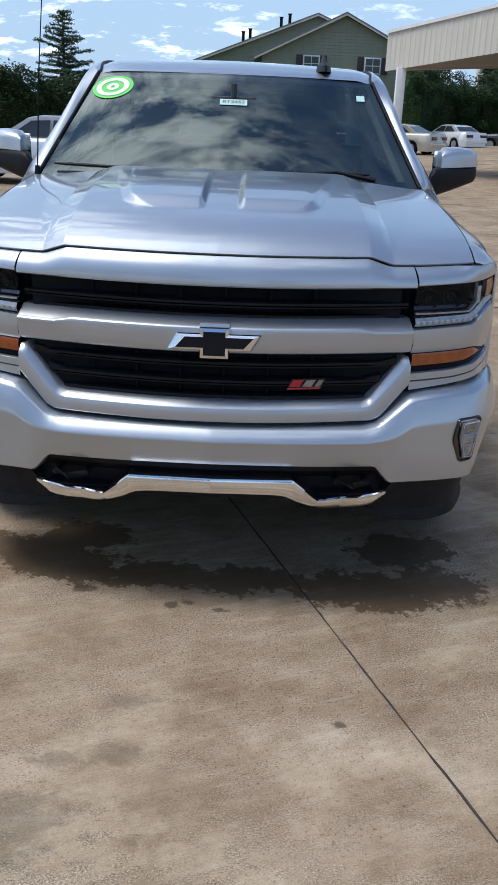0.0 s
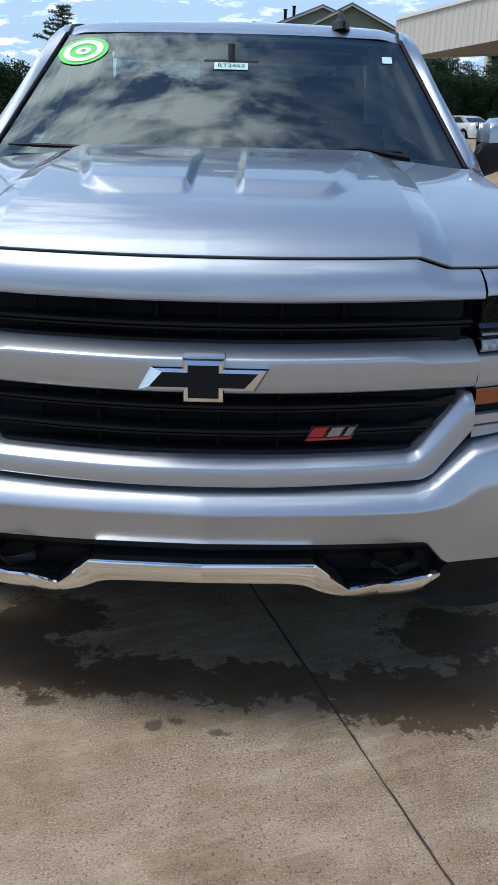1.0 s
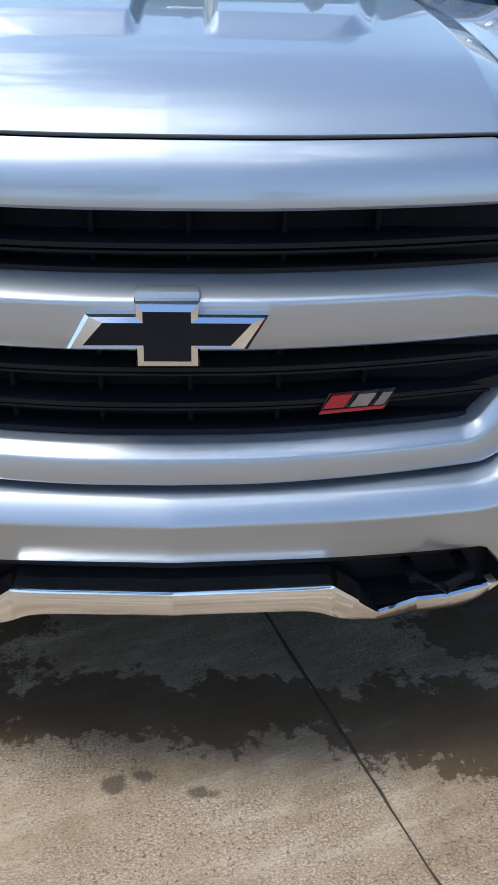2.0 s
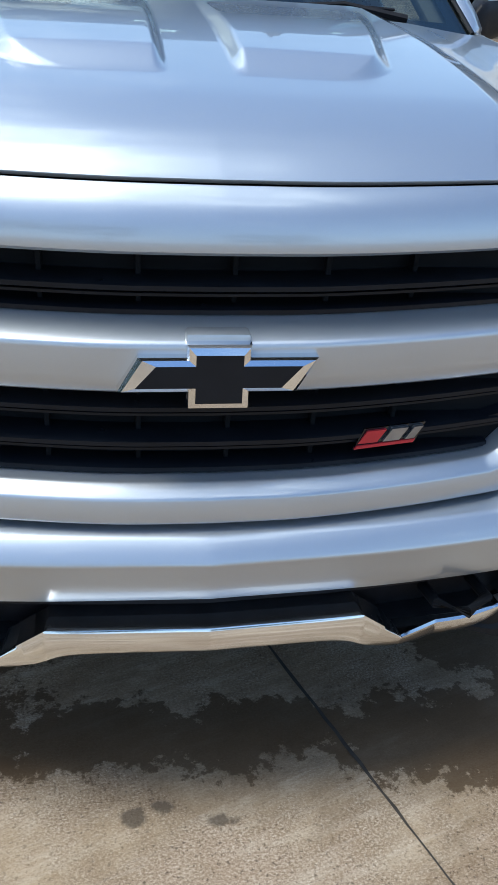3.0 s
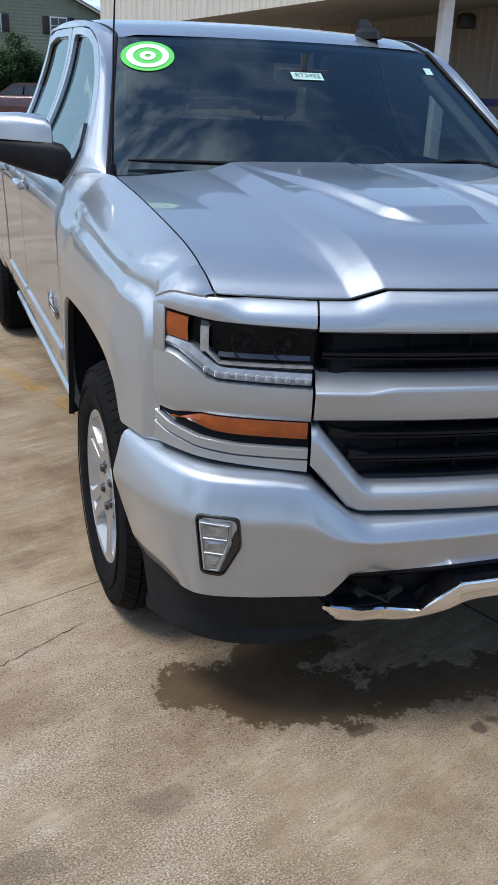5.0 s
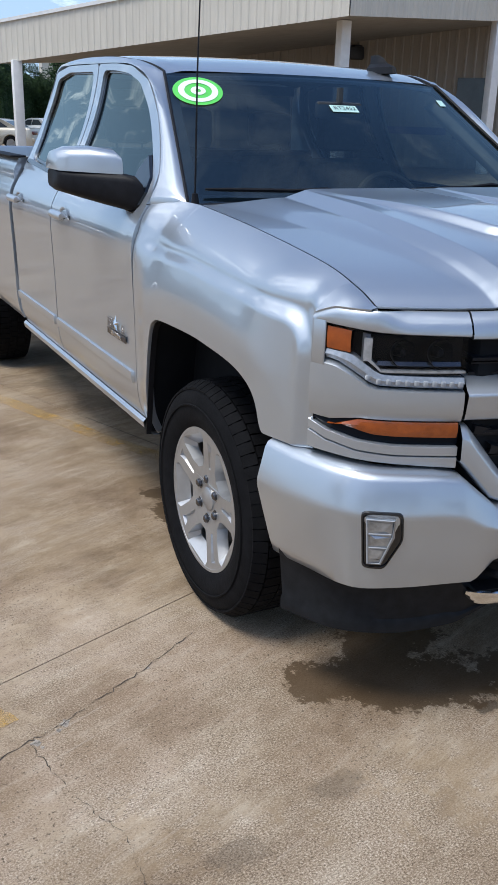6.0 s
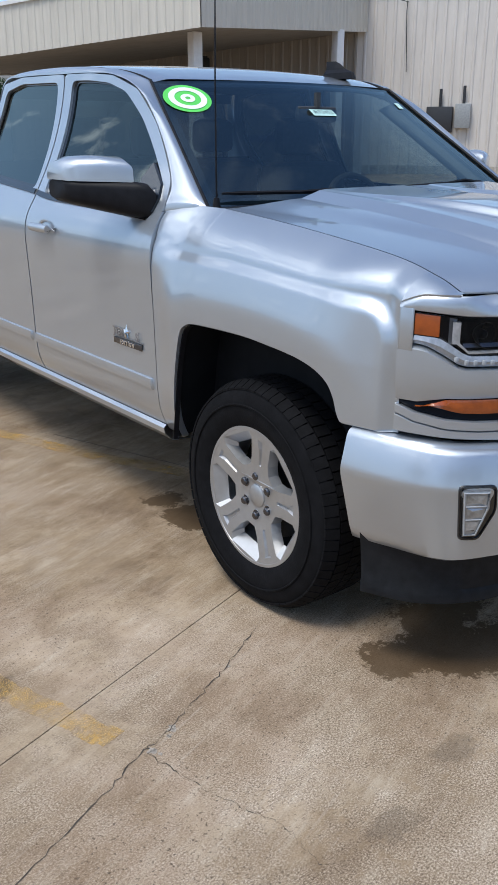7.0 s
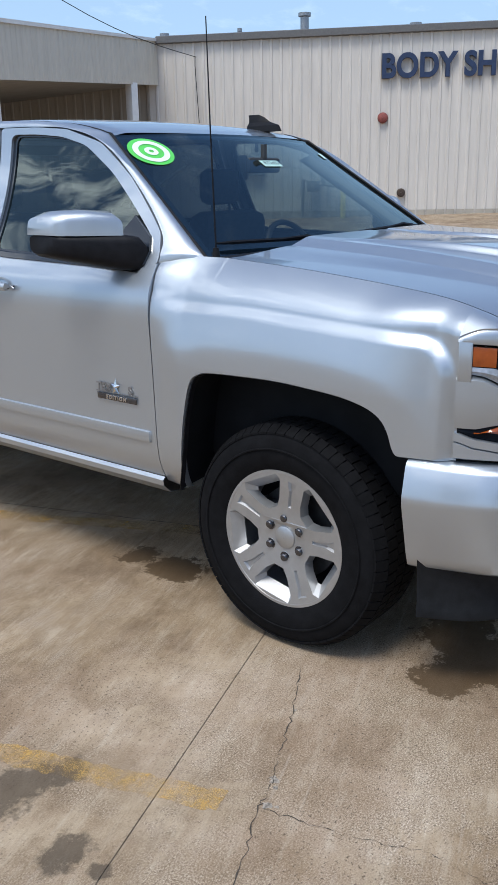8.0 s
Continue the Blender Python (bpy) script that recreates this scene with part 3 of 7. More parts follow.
def C_LOW(ax):
    return float(np.interp(ax, [p.x for p in C_LOW_PTS], [p.y for p in C_LOW_PTS]))


def chromeprof(ax):
    o = 0.026 if ax < 0.27 else max(-0.03, 0.026 - (ax - 0.27) * 0.32)
    return [(1, o - 0.07), (1, o - 0.004), (0.9, o), (0.4, o - 0.002), (0.05, o - 0.012), (0, o - 0.02), (0, o - 0.06)]


bm = bmesh.new()
strip(bm, BUMP, -0.604, 0.604, C_LOW, C_TOP, chromeprof, 420)
part("skid_strip", bm, CHROME, truck, "chrome strip under the bumper", sharp=40)
bm = bmesh.new()
strip(bm, DAM, -0.945, 0.945, lerp_table([(0, 0.385), (0.36, 0.375), (0.5, 0.34), (0.6, 0.29), (0.75, 0.26), (0.9, 0.235), (1, 0.225)]), lerp_table([(0, 0.4), (0.58, 0.4), (0.62, 0.45), (1, 0.445)]), [(1, -0.03), (1, 0.03), (0.8, 0.02), (0.25, 0.004), (0.18, 0.01), (0.03, 0.009), (0, 0.0), (0, -0.05)], 100)
part("air_dam", bm, simple("dam_plastic", (0.011, 0.012, 0.014), 0.55, 0, 0.25, 30, 0.1, 0, 0.16), truck, "black plastic air dam")
for s in (-1, 1):
    bm = bmesh.new()
    tube(bm, [(s * 0.42, 0.1, 0.44), (s * 0.42, 0.03, 0.455), (s * 0.47, 0.0, 0.455), (s * 0.52, 0.04, 0.455), (s * 0.52, 0.12, 0.44)], 0.011, 10)
    part("tow_hook", bm, VOID, truck)

# fog lamps
for s in (-1, 1):
    def bump_face(x, z, out):
        """A place on the bumper's face, standing out by a little."""
        f = (z - 0.43) / 0.325
        X, Y = BUMP.at(BUMP.u(x), float(np.interp(f, [0.15, 0.4, 0.62, 0.675, 0.73], [0.002, 0.01, 0.0165, 0.0188, 0.0155])) + out)
        return Vector((s * X, Y, z))

    def fogpoly(shrink, out):
        q = [(0.893, 0.664), (0.812, 0.662), (0.806, 0.59), (0.842, 0.508), (0.886, 0.51)]
        return [bump_face(0.852 + (p.x - 0.852) * shrink, 0.59 + (p.y - 0.59) * shrink, out) for p in round_poly(q, 0.013, 3)]
    bm = bmesh.new()
    vs = grid(bm, [fogpoly(1.08, -0.01), fogpoly(1.08, 0.002), fogpoly(1.05, 0.006), fogpoly(0.99, 0.006), fogpoly(0.95, 0.001)], True)
    bm.faces.new(vs[-1])
    fog = part("fog_lamp", bm, GLOSS_BLACK, truck, "clear fog lamp in a black bezel")

    def fog_lens(shrink, out):
        return [bump_face(0.857 + (x - 0.857) * shrink, 0.588 + (z - 0.588) * shrink, out) for x, z in ((0.886, 0.652), (0.828, 0.65), (0.826, 0.6), (0.85, 0.522), (0.879, 0.521))]
    bm = bmesh.new()
    vs = grid(bm, [fog_lens(1.06, 0.003), fog_lens(1.04, 0.008), fog_lens(0.96, 0.009)], True)
    bm.faces.new(vs[-1])
    part("fog_lens", bm, FOG_CLEAR, fog)
    for x0, x1, z0, z1, ax, az in ((0.838, 0.879, 0.614, 0.646, 0.85, 0.622), (0.838, 0.877, 0.574, 0.606, 0.866, 0.598), (0.85, 0.875, 0.534, 0.566, 0.86, 0.54)):
        bm = bmesh.new()
        ring = [bm.verts.new(bump_face(x, z, 0.0092)) for x, z in ((x0, z0), (x1, z0 + 0.002), (x1, z1), (x0 - 0.002, z1 - 0.004))]
        tip = bm.verts.new(bump_face(ax, az, 0.013))
        for q in range(4):
            bm.faces.new((ring[q], ring[(q + 1) % 4], tip))
        bmesh.ops.recalc_face_normals(bm, faces=bm.faces)
        part("fog_cell", bm, FOG_CLEAR, fog, sharp=5)
    bm = bmesh.new()
    rim = [bump_face(x, z, 0.0105) for x, z in ((0.885, 0.651), (0.831, 0.649), (0.831, 0.602), (0.84, 0.57), (0.853, 0.524), (0.878, 0.523), (0.885, 0.651))]
    tube(bm, rim, 0.0022, 6)
    for x0, z0, x1, z1 in ((0.834, 0.61, 0.88, 0.61), (0.842, 0.57, 0.878, 0.57)):
        tube(bm, [bump_face(x0, z0, 0.0105), bump_face(x1, z1, 0.0105)], 0.002, 6)
    part("fog_frame", bm, LED_CELL, fog)

# headlamp corners
def brow_drop(ax):
    """The brow's outer top corner is rounded off."""
    return 0.024 * max(0.0, (ax - 0.918) / 0.035) ** 2


def brow_prof(ax):
    """Leans back with the grille header and stands up towards the outer corner."""
    k = 1 - step(0.78, 0.86, ax)
    lean = ((1, -0.036, -0.007), (0.93, -0.026, -0.003), (0.6, -0.006, 0.002), (0.25, 0.006, 0.004), (0.06, 0.006, 0.002), (0, 0.0, -0.004))
    return [(0.9, -0.05)] + [(f, b + (a - b) * k) for f, a, b in lean] + [(0, -0.05)]


for s in (-1, 1):
    a, b = s * 0.6425, s * 0.953
    bm = bmesh.new()
    H_TOP = lerp_table([(0.64, 1.096), (0.85, 1.102), (0.93, 1.112), (0.952, 1.116)])
    H_LOW = lerp_table([(0.64, 0.964), (0.845, 0.97), (0.862, 0.976), (0.918, 1.022), (0.93, 1.026), (0.952, 1.028)])
    strip(bm, NOSE, a, b, lambda x: H_TOP(x) + 0.004, lambda x: Z_HOOD(x) - 0.008 - brow_drop(x), brow_prof, 60)
    part("headlamp_brow", bm, SILVER, truck, sharp=40)
    A_TOP = lerp_table([(0.64, 0.878), (0.88, 0.882), (0.905, 0.876), (0.925, 0.868), (0.952, 0.87)])
    A_LOW = lerp_table([(0.64, 0.814), (0.8, 0.818), (0.88, 0.826), (0.93, 0.842), (0.952, 0.86)])
    bm = bmesh.new()
    strip(bm, NOSE, a, b, lambda x: A_TOP(x) + 0.0015, lambda x: H_LOW(x) - 0.002, [(1, -0.05), (1, -0.008), (0.94, 0.004), (0.6, 0.006), (0.3, 0.005), (0.06, -0.002), (0, -0.006), (0, -0.05)], 40)
    part("headlamp_cheek", bm, SILVER, truck, sharp=40)
    bm = bmesh.new()
    L_LOW = lerp_table([(0.64, 0.752), (0.95, 0.778)])
    MIDZ = lambda x: A_LOW(x) - 0.028
    strip(bm, NOSE, s * 0.6445, b, MIDZ, lambda x: A_LOW(x) - 0.0015, [(1, -0.05), (1, -0.003), (0.93, 0.0), (0.07, 0.0), (0, -0.003), (0, -0.04)], 30)
    part("lamp_trim", bm, SILVER, truck, sharp=40)
    bm = bmesh.new()
    strip(bm, NOSE, s * 0.6445, b, L_LOW, lambda x: MIDZ(x) - 0.0025, [(1, -0.04), (1, -0.002), (0.96, 0.001), (0.1, 0.001), (0, -0.006), (0, -0.05)], 30)
    part("lamp_trim", bm, SILVER, truck, sharp=40)
    # body-coloured post between the lamp and the fender seam
    bm = bmesh.new()
    strip(bm, NOSE, s * 0.9365, s * 0.9525, lambda x: H_LOW(x) - 0.03, lambda x: H_TOP(x) + 0.022, [(1, -0.002), (0.9, 0.0042), (0.12, 0.0055), (0, -0.002)], 8)
    part("lamp_trim", bm, SILVER, truck, solid=0.006)
    # lamp unit: dark bucket, inner bracket, bright strip and side marker
    bm = bmesh.new()
    strip(bm, NOSE, s * 0.643, s * 0.936, H_LOW, H_TOP, [(1, -0.012), (1, -0.075), (0, -0.075), (0, -0.012)], 30)
    lamp = part("headlamp", bm, SMOKED, truck, "headlamp with a smoked lens and a clear light strip", sharp=40)
    bm = bmesh.new()
    strip(bm, NOSE, s * 0.643, s * 0.936, H_LOW, H_TOP, [(1, -0.014), (0.5, -0.009), (0, -0.014)], 30)
    lens = part("lamp_lens", bm, SMOKE_GLASS, lamp)
    lens.visible_shadow = False
    bm = bmesh.new()
    D_TOP = lerp_table([(0.64, 0.996), (0.835, 1.001), (0.85, 1.006), (0.9, 1.048), (0.952, 1.054)])
    strip(bm, NOSE, s * 0.646, s * 0.936, lambda x: H_LOW(x) + 0.003, D_TOP, [(1, -0.03), (1, -0.004), (0.5, 0.002), (0, -0.006), (0, -0.03)], 30)
    part("light_strip", bm, CLEAR_LED, lamp, "clear faceted daytime light strip")
    for i in range(11):
        x = 0.655 + i * 0.021
        bm = bmesh.new()
        X, Y = NOSE.at(NOSE.u(x), 0.0)
        box(bm, s * X - 0.007, s * X + 0.007, Y - 0.004, Y + 0.006, H_LOW(x) + 0.008, H_LOW(x) + 0.022, 0.003)
        part("light_cell", bm, LED_CELL, lamp)
    bm = bmesh.new()
    strip(bm, NOSE, s * 0.645, s * 0.842, const(1.008), const(1.013), [(1, -0.02), (1, -0.002), (0, -0.002), (0, -0.02)], 20)
    strip(bm, NOSE, s * 0.842, s * 0.868, lerp_table([(0.842, 1.008), (0.868, 1.034)]), lerp_table([(0.842, 1.014), (0.868, 1.044)]), [(1, -0.02), (1, -0.002), (0, -0.002), (0, -0.02)], 6)
    strip(bm, NOSE, s * 0.862, s * 0.878, const(1.034), const(1.092), [(1, -0.02), (1, -0.002), (0, -0.002), (0, -0.02)], 3)
    part("lamp_bracket", bm, CLEAR_LED, lamp)
    bm = bmesh.new()
    strip(bm, NOSE, s * 0.9, s * 0.9355, lambda x: D_TOP(x) + 0.003, lambda x: H_TOP(x) - 0.002, [(1, -0.03), (1, -0.003), (0.5, 0.0), (0, -0.003), (0, -0.03)], 10)
    side_mark = bm
    for xc, zc, r in ((0.79, 1.052, 0.034), (0.7, 1.052, 0.036)):
        bm = bmesh.new()
        revolve(bm, [(0.0, r), (0.006, r * 0.96), (0.022, r * 0.8), (0.034, r * 0.5), (0.036, r * 0.42), (0.016, r * 0.4), (0.004, r * 0.3), (0.0, 0.001)], 28)
        X, Y = NOSE.at(NOSE.u(xc), -0.028)
        for v in bm.verts:
            v.co = Vector((s * X + v.co.y, Y + v.co.x, zc + v.co.z))
        part("projector", bm, SMOKED, lamp, "dim round projector behind the smoked lens")
    bm = bmesh.new()
    strip(bm, NOSE, s * 0.65, s * 0.85, const(1.02), const(1.03), [(1, -0.06), (1, -0.03), (0, -0.024), (0, -0.06)], 16)
    part("lamp_shelf", bm, BEZEL, lamp)
    bm = bmesh.new()
    strip(bm, NOSE, s * 0.868, s * 0.884, const(1.03), lambda x: H_TOP(x) - 0.006, [(1, -0.05), (1, -0.02), (0, -0.02), (0, -0.05)], 3)
    part("lamp_post", bm, STEEL, lamp)
    bm = side_mark
    part("side_marker", bm, AMBER, lamp, "amber side marker")
    bm = bmesh.new()
    strip(bm, NOSE, s * 0.643, s * 0.949, A_LOW, A_TOP, [(1, -0.06), (1, -0.012), (0.5, -0.008), (0, -0.014), (0, -0.06)], 30)
    turn = part("turn_signal", bm, SMOKED, truck, "amber turn signal behind a smoked lens")
    bm = bmesh.new()
    strip(bm, NOSE, s * 0.648, s * 0.928, lambda x: A_LOW(x) + (0.34 + 0.3 * step(0.84, 0.928, x)) * (A_TOP(x) - A_LOW(x)), lambda x: A_TOP(x) - 0.0015 - 0.012 * step(0.87, 0.928, x), [(1, -0.03), (1, -0.005), (0.5, -0.001), (0, -0.006), (0, -0.03)], 30)
    part("amber_reflector", bm, AMBER, turn)

# bow-shaped badge: two crossed plates, bright edge and black face
def bow(k, y):
    """The badge's outline: k shrinks it towards its middle line."""
    wx, sx = 0.147 - 2.0 * k, 0.047 - k
    z0, z1, lo, hi = 0.9 + 0.75 * k, 0.953 - 0.75 * k, 0.872 + k, 0.973 - k
    sl = 0.03
    q = [(-wx, z0), (-sx, z0), (-sx, lo), (sx, lo), (sx, z0), (wx - sl, z0), (wx, z1), (sx, z1), (sx, hi), (-sx, hi), (-sx, z1), (-wx + sl, z1)]
    return [(x, y, z) for x, z in q]


bm = bmesh.new()
grid(bm, [bow(0.0, 0.04), bow(0.0, -0.002), bow(0.003, -0.008), bow(0.0125, -0.013)], True)
badge = part("badge_rim", bm, CHROME, truck, "black cross badge with a chrome edge", sharp=15)
bm = bmesh.new()
q = bow(0.0125, -0.0134)
for ids in ((1, 2, 3, 4), (0, 1, 10, 11), (4, 5, 6, 7), (1, 4, 7, 10), (7, 8, 9, 10)):
    bm.faces.new([bm.verts.new(q[i]) for i in ids])
part("badge_face", bm, GRILLE_BLACK, badge)
bm = bmesh.new()
box(bm, -0.048, 0.048, 0.012, 0.06, 0.955, 0.983, 0.006)
part("badge_mount", bm, GREY_PAINT, truck)
# trim badge in the lower grille: slanted plain bars on a bright plate
bm = bmesh.new()
q = [(0.236, 0.0575, 0.7605), (0.348, 0.0815, 0.7605), (0.364, 0.0845, 0.797), (0.252, 0.0605, 0.797)]
grid(bm, [[Vector(p) + Vector((0, 0.006, 0)) for p in q], [Vector(p) + Vector((0, 0.002, 0)) for p in q]], True)
bm.faces.new([bm.verts.new(Vector(p) + Vector((0, 0.002, 0))) for p in q])
tb = part("trim_badge", bm, GLOSS_BLACK, truck, "small red and silver slanted trim badge")
for i, (x0, x1, m) in enumerate(((0.247, 0.285, RED_PAINT), (0.291, 0.325, STEEL), (0.331, 0.352, STEEL))):
    bm = bmesh.new()
    ya, yb = NOSE.at(NOSE.u(x0))[1] + 0.018, NOSE.at(NOSE.u(x1))[1] + 0.018
    q = [(x0 - 0.004, ya, 0.771), (x1 - 0.008, yb, 0.771), (x1 + 0.006, yb, 0.794), (x0 + 0.01, ya, 0.794)]
    grid(bm, [[Vector(p) + Vector((0, 0.008, 0)) for p in q], q], True)
    bm.faces.new([bm.verts.new(p) for p in q])
    part("badge_bar", bm, m, tb)
bm = bmesh.new()
q = [(0.237, 0.056, 0.763), (0.344, 0.078, 0.763), (0.348, 0.08, 0.768), (0.241, 0.057, 0.768)]
grid(bm, [[Vector(p) + Vector((0, 0.008, 0)) for p in q], q], True)
bm.faces.new([bm.verts.new(p) for p in q])
part("badge_bar", bm, RED_PAINT, tb)


# hood
Z_SIDE = smooth_table([(0.0, 1.168), (0.08, 1.2), (0.25, 1.24), (0.65, 1.286), (1.0, 1.313)])
Z_MID = smooth_table([(0.0, 1.19), (0.05, 1.222), (0.12, 1.246), (0.3, 1.282), (0.6, 1.322), (1.0, 1.352)])


def interp(pts, v):
    return float(np.interp(v, [p.x for p in pts], [p.y for p in pts]))


def edge_rise(e0, e1, v):
    """A straight bevel with small rounds at its foot and shoulder."""
    t = min(1.0, max(0.0, (v - e0) / (e1 - e0)))
    return 0.75 * t + 0.25 * t * t * (3 - 2 * t)


def hood_point(a, v):
    """a: -1 to 1 across, v: 0 at the front edge to 1 at the cowl."""
    ax = abs(a)
    x = 0.842 * a
    y0 = NOSE.at(NOSE.u(abs(x) + 1e-5))[1] + 0.038
    y1 = 1.2 + 0.1 * ax ** 2.5
    y = y0 + (y1 - y0) * v
    k = step(0.0, 1.0, ax) if ax < 1 else 1
    zf = Z_HOOD(abs(x))
    zm, zs = interp(Z_MID, v) - 1.19, interp(Z_SIDE, v) - 1.168
    w = ax ** 3.2
    z = zf + zm * (1 - w) + zs * w
    # flat facet that fans out from the kink of the front edge towards the cowl
    ci, co = 0.525 + 0.06 * v, 0.565 + 0.235 * v
    z += 0.015 * (1 - ramp(ci, co, abs(x))) * step(0.0, 0.2, v)
    # raised pads either side of the middle
    inner, outer, front, rad = 0.055, 0.325 + 0.16 * max(0, (y - 0.36) / 0.85), 0.36, 0.12
    dy = y - front
    if dy < rad:
        outer -= rad - math.sqrt(max(0.0, rad * rad - (rad - max(dy, 0.0)) ** 2))
    h = edge_rise(inner, inner + 0.02, abs(x)) * edge_rise(0.0, 0.032, outer - abs(x)) * edge_rise(0.0, 0.085, dy)
    z += (0.024 - 0.021 * step(0.55, 1.18, y)) * h
    return Vector((x, y, z))


bm = bmesh.new()
NA, NV = 340, 210
rows = []
for j in range(NV + 1):
    v = (j / NV) ** 1.15
    rows.append([hood_point(-1 + 2 * i / NA, v) for i in range(NA + 1)])
rows.insert(0, [p + Vector((0, 0.003, -0.006)) for p in rows[0]])
rows.insert(0, [p + Vector((0, 0.05, -0.012)) for p in rows[1]])
for r in rows:
    r.insert(0, r[0] + Vector((0.012, 0, -0.03)))
    r.append(r[-1] + Vector((-0.012, 0, -0.03)))
rows.append([p + Vector((0, 0.01, -0.03)) for p in rows[-1]])
grid(bm, rows)
part("hood", bm, SILVER, truck, "silver hood with two raised pads", sharp=60)

# inner cavity behind the panel gaps
bm = bmesh.new()
box(bm, -0.82, 0.82, 0.3, 1.5, 0.55, 1.15, 0.05)
part("engine_bay", bm, VOID, truck)
bm = bmesh.new()
box(bm, -0.6, 0.6, 0.14, 0.35, 0.45, 1.14, 0.02)
part("radiator_support", bm, VOID, truck)


# body sides
SIDE_X = smooth_table([(0.44, 0.93), (0.5, 0.962), (0.56, 0.985), (0.64, 0.995), (0.75, 0.998), (0.9, 1.002), (1.05, 1.008), (1.12, 1.01), (1.18, 1.003), (1.23, 0.983), (1.28, 0.952), (1.34, 0.917)])


def side_x(z):
    return interp(SIDE_X, z) if z <= 1.34 else 0.917 - 0.62 * (z - 1.34) + 0.5 * (z - 1.34) ** 2


def door_front(z):
    """How far the front door's leading edge leans back above the shoulder."""
    return 0.008 * max(0.0, min(1.0, (z - 1.12) / 0.2)) ** 1.6


ARCH = [(p.x, p.y) for p in smooth_table([(0.522, 0.77), (0.532, 0.775), (0.543, 0.797), (0.557, 0.843), (0.583, 0.882), (0.632, 0.909), (0.721, 0.929), (0.86, 0.941), (1.0, 0.947), (1.237, 0.94), (1.309, 0.926), (1.352, 0.887), (1.388, 0.757), (1.408, 0.63), (1.428, 0.5), (1.44, 0.47), (1.54, 0.475)], 4)]
ARCH_Z = lerp_table(ARCH)
def hood_side_z(y):
    return 1.1665 + interp(Z_SIDE, (y - 0.258) / 1.042) - 1.168 if y < 1.3 else 1.3125 + 0.006 * step(1.3, 1.54, y)


TURN_Z = smooth_table([(0.36, 0.8), (0.45, 0.86), (0.52, 0.94), (0.6, 0.99), (0.75, 1.02), (1.0, 1.035), (1.25, 1.03), (1.36, 1.01), (1.545, 0.99)])


def fender_point(y, f):
    """f: 0 at the hood gap, 1 at the arch lip. From the gap a sloping shoulder runs down to a soft ledge, then the
    blister round the arch leans out and turns upright above the lip."""
    zt, zb = hood_side_z(y), ARCH_Z(y)
    z = zt + (zb - zt) * f
    top_x = 0.8465 + 0.0415 * step(1.28, 1.541, y)
    front = 1 - step(0.45, 0.72, y)
    zc = 1.172 - 0.035 * max(0.0, (1.1 - y) / 0.6)
    ledge = 0.013 + 0.016 * front
    lean = (0.28 - 0.18 * front) * step(0.37, 0.45, y)

    def side(h):
        t = h - interp(TURN_Z, y)
        out = side_x(min(h, 0.95)) + 0.016 - ledge - 0.055 * (1 - step(0.3, 0.62, y)) - lean * 0.5 * (t + math.sqrt(t * t + 0.0009))
        dx, dz, rad = y - 0.374, zc - h, 0.12
        dd = rad - math.hypot(rad - dx, rad - dz) if dx < rad and dz < rad else min(dx, dz)
        return out + ledge * ramp(0.0, 0.04, dd)

    if z > zc:
        x = top_x + (side(zc) - top_x) * (1 - (1 - (zt - z) / (zt - zc)) ** (1.6 + 0.9 * front))
    else:
        x = side(z)
    # plain rolled shoulder where the fender meets the door
    k = 0.058
    plain = top_x + (side_x(min(z, 1.2)) - top_x) * (1 - math.exp(-((zt - z) / k) ** 0.9))
    w = step(1.39, 1.53, y)
    x += (plain - x) * w
    return x, y + door_front(z) * step(1.3, 1.541, y), z


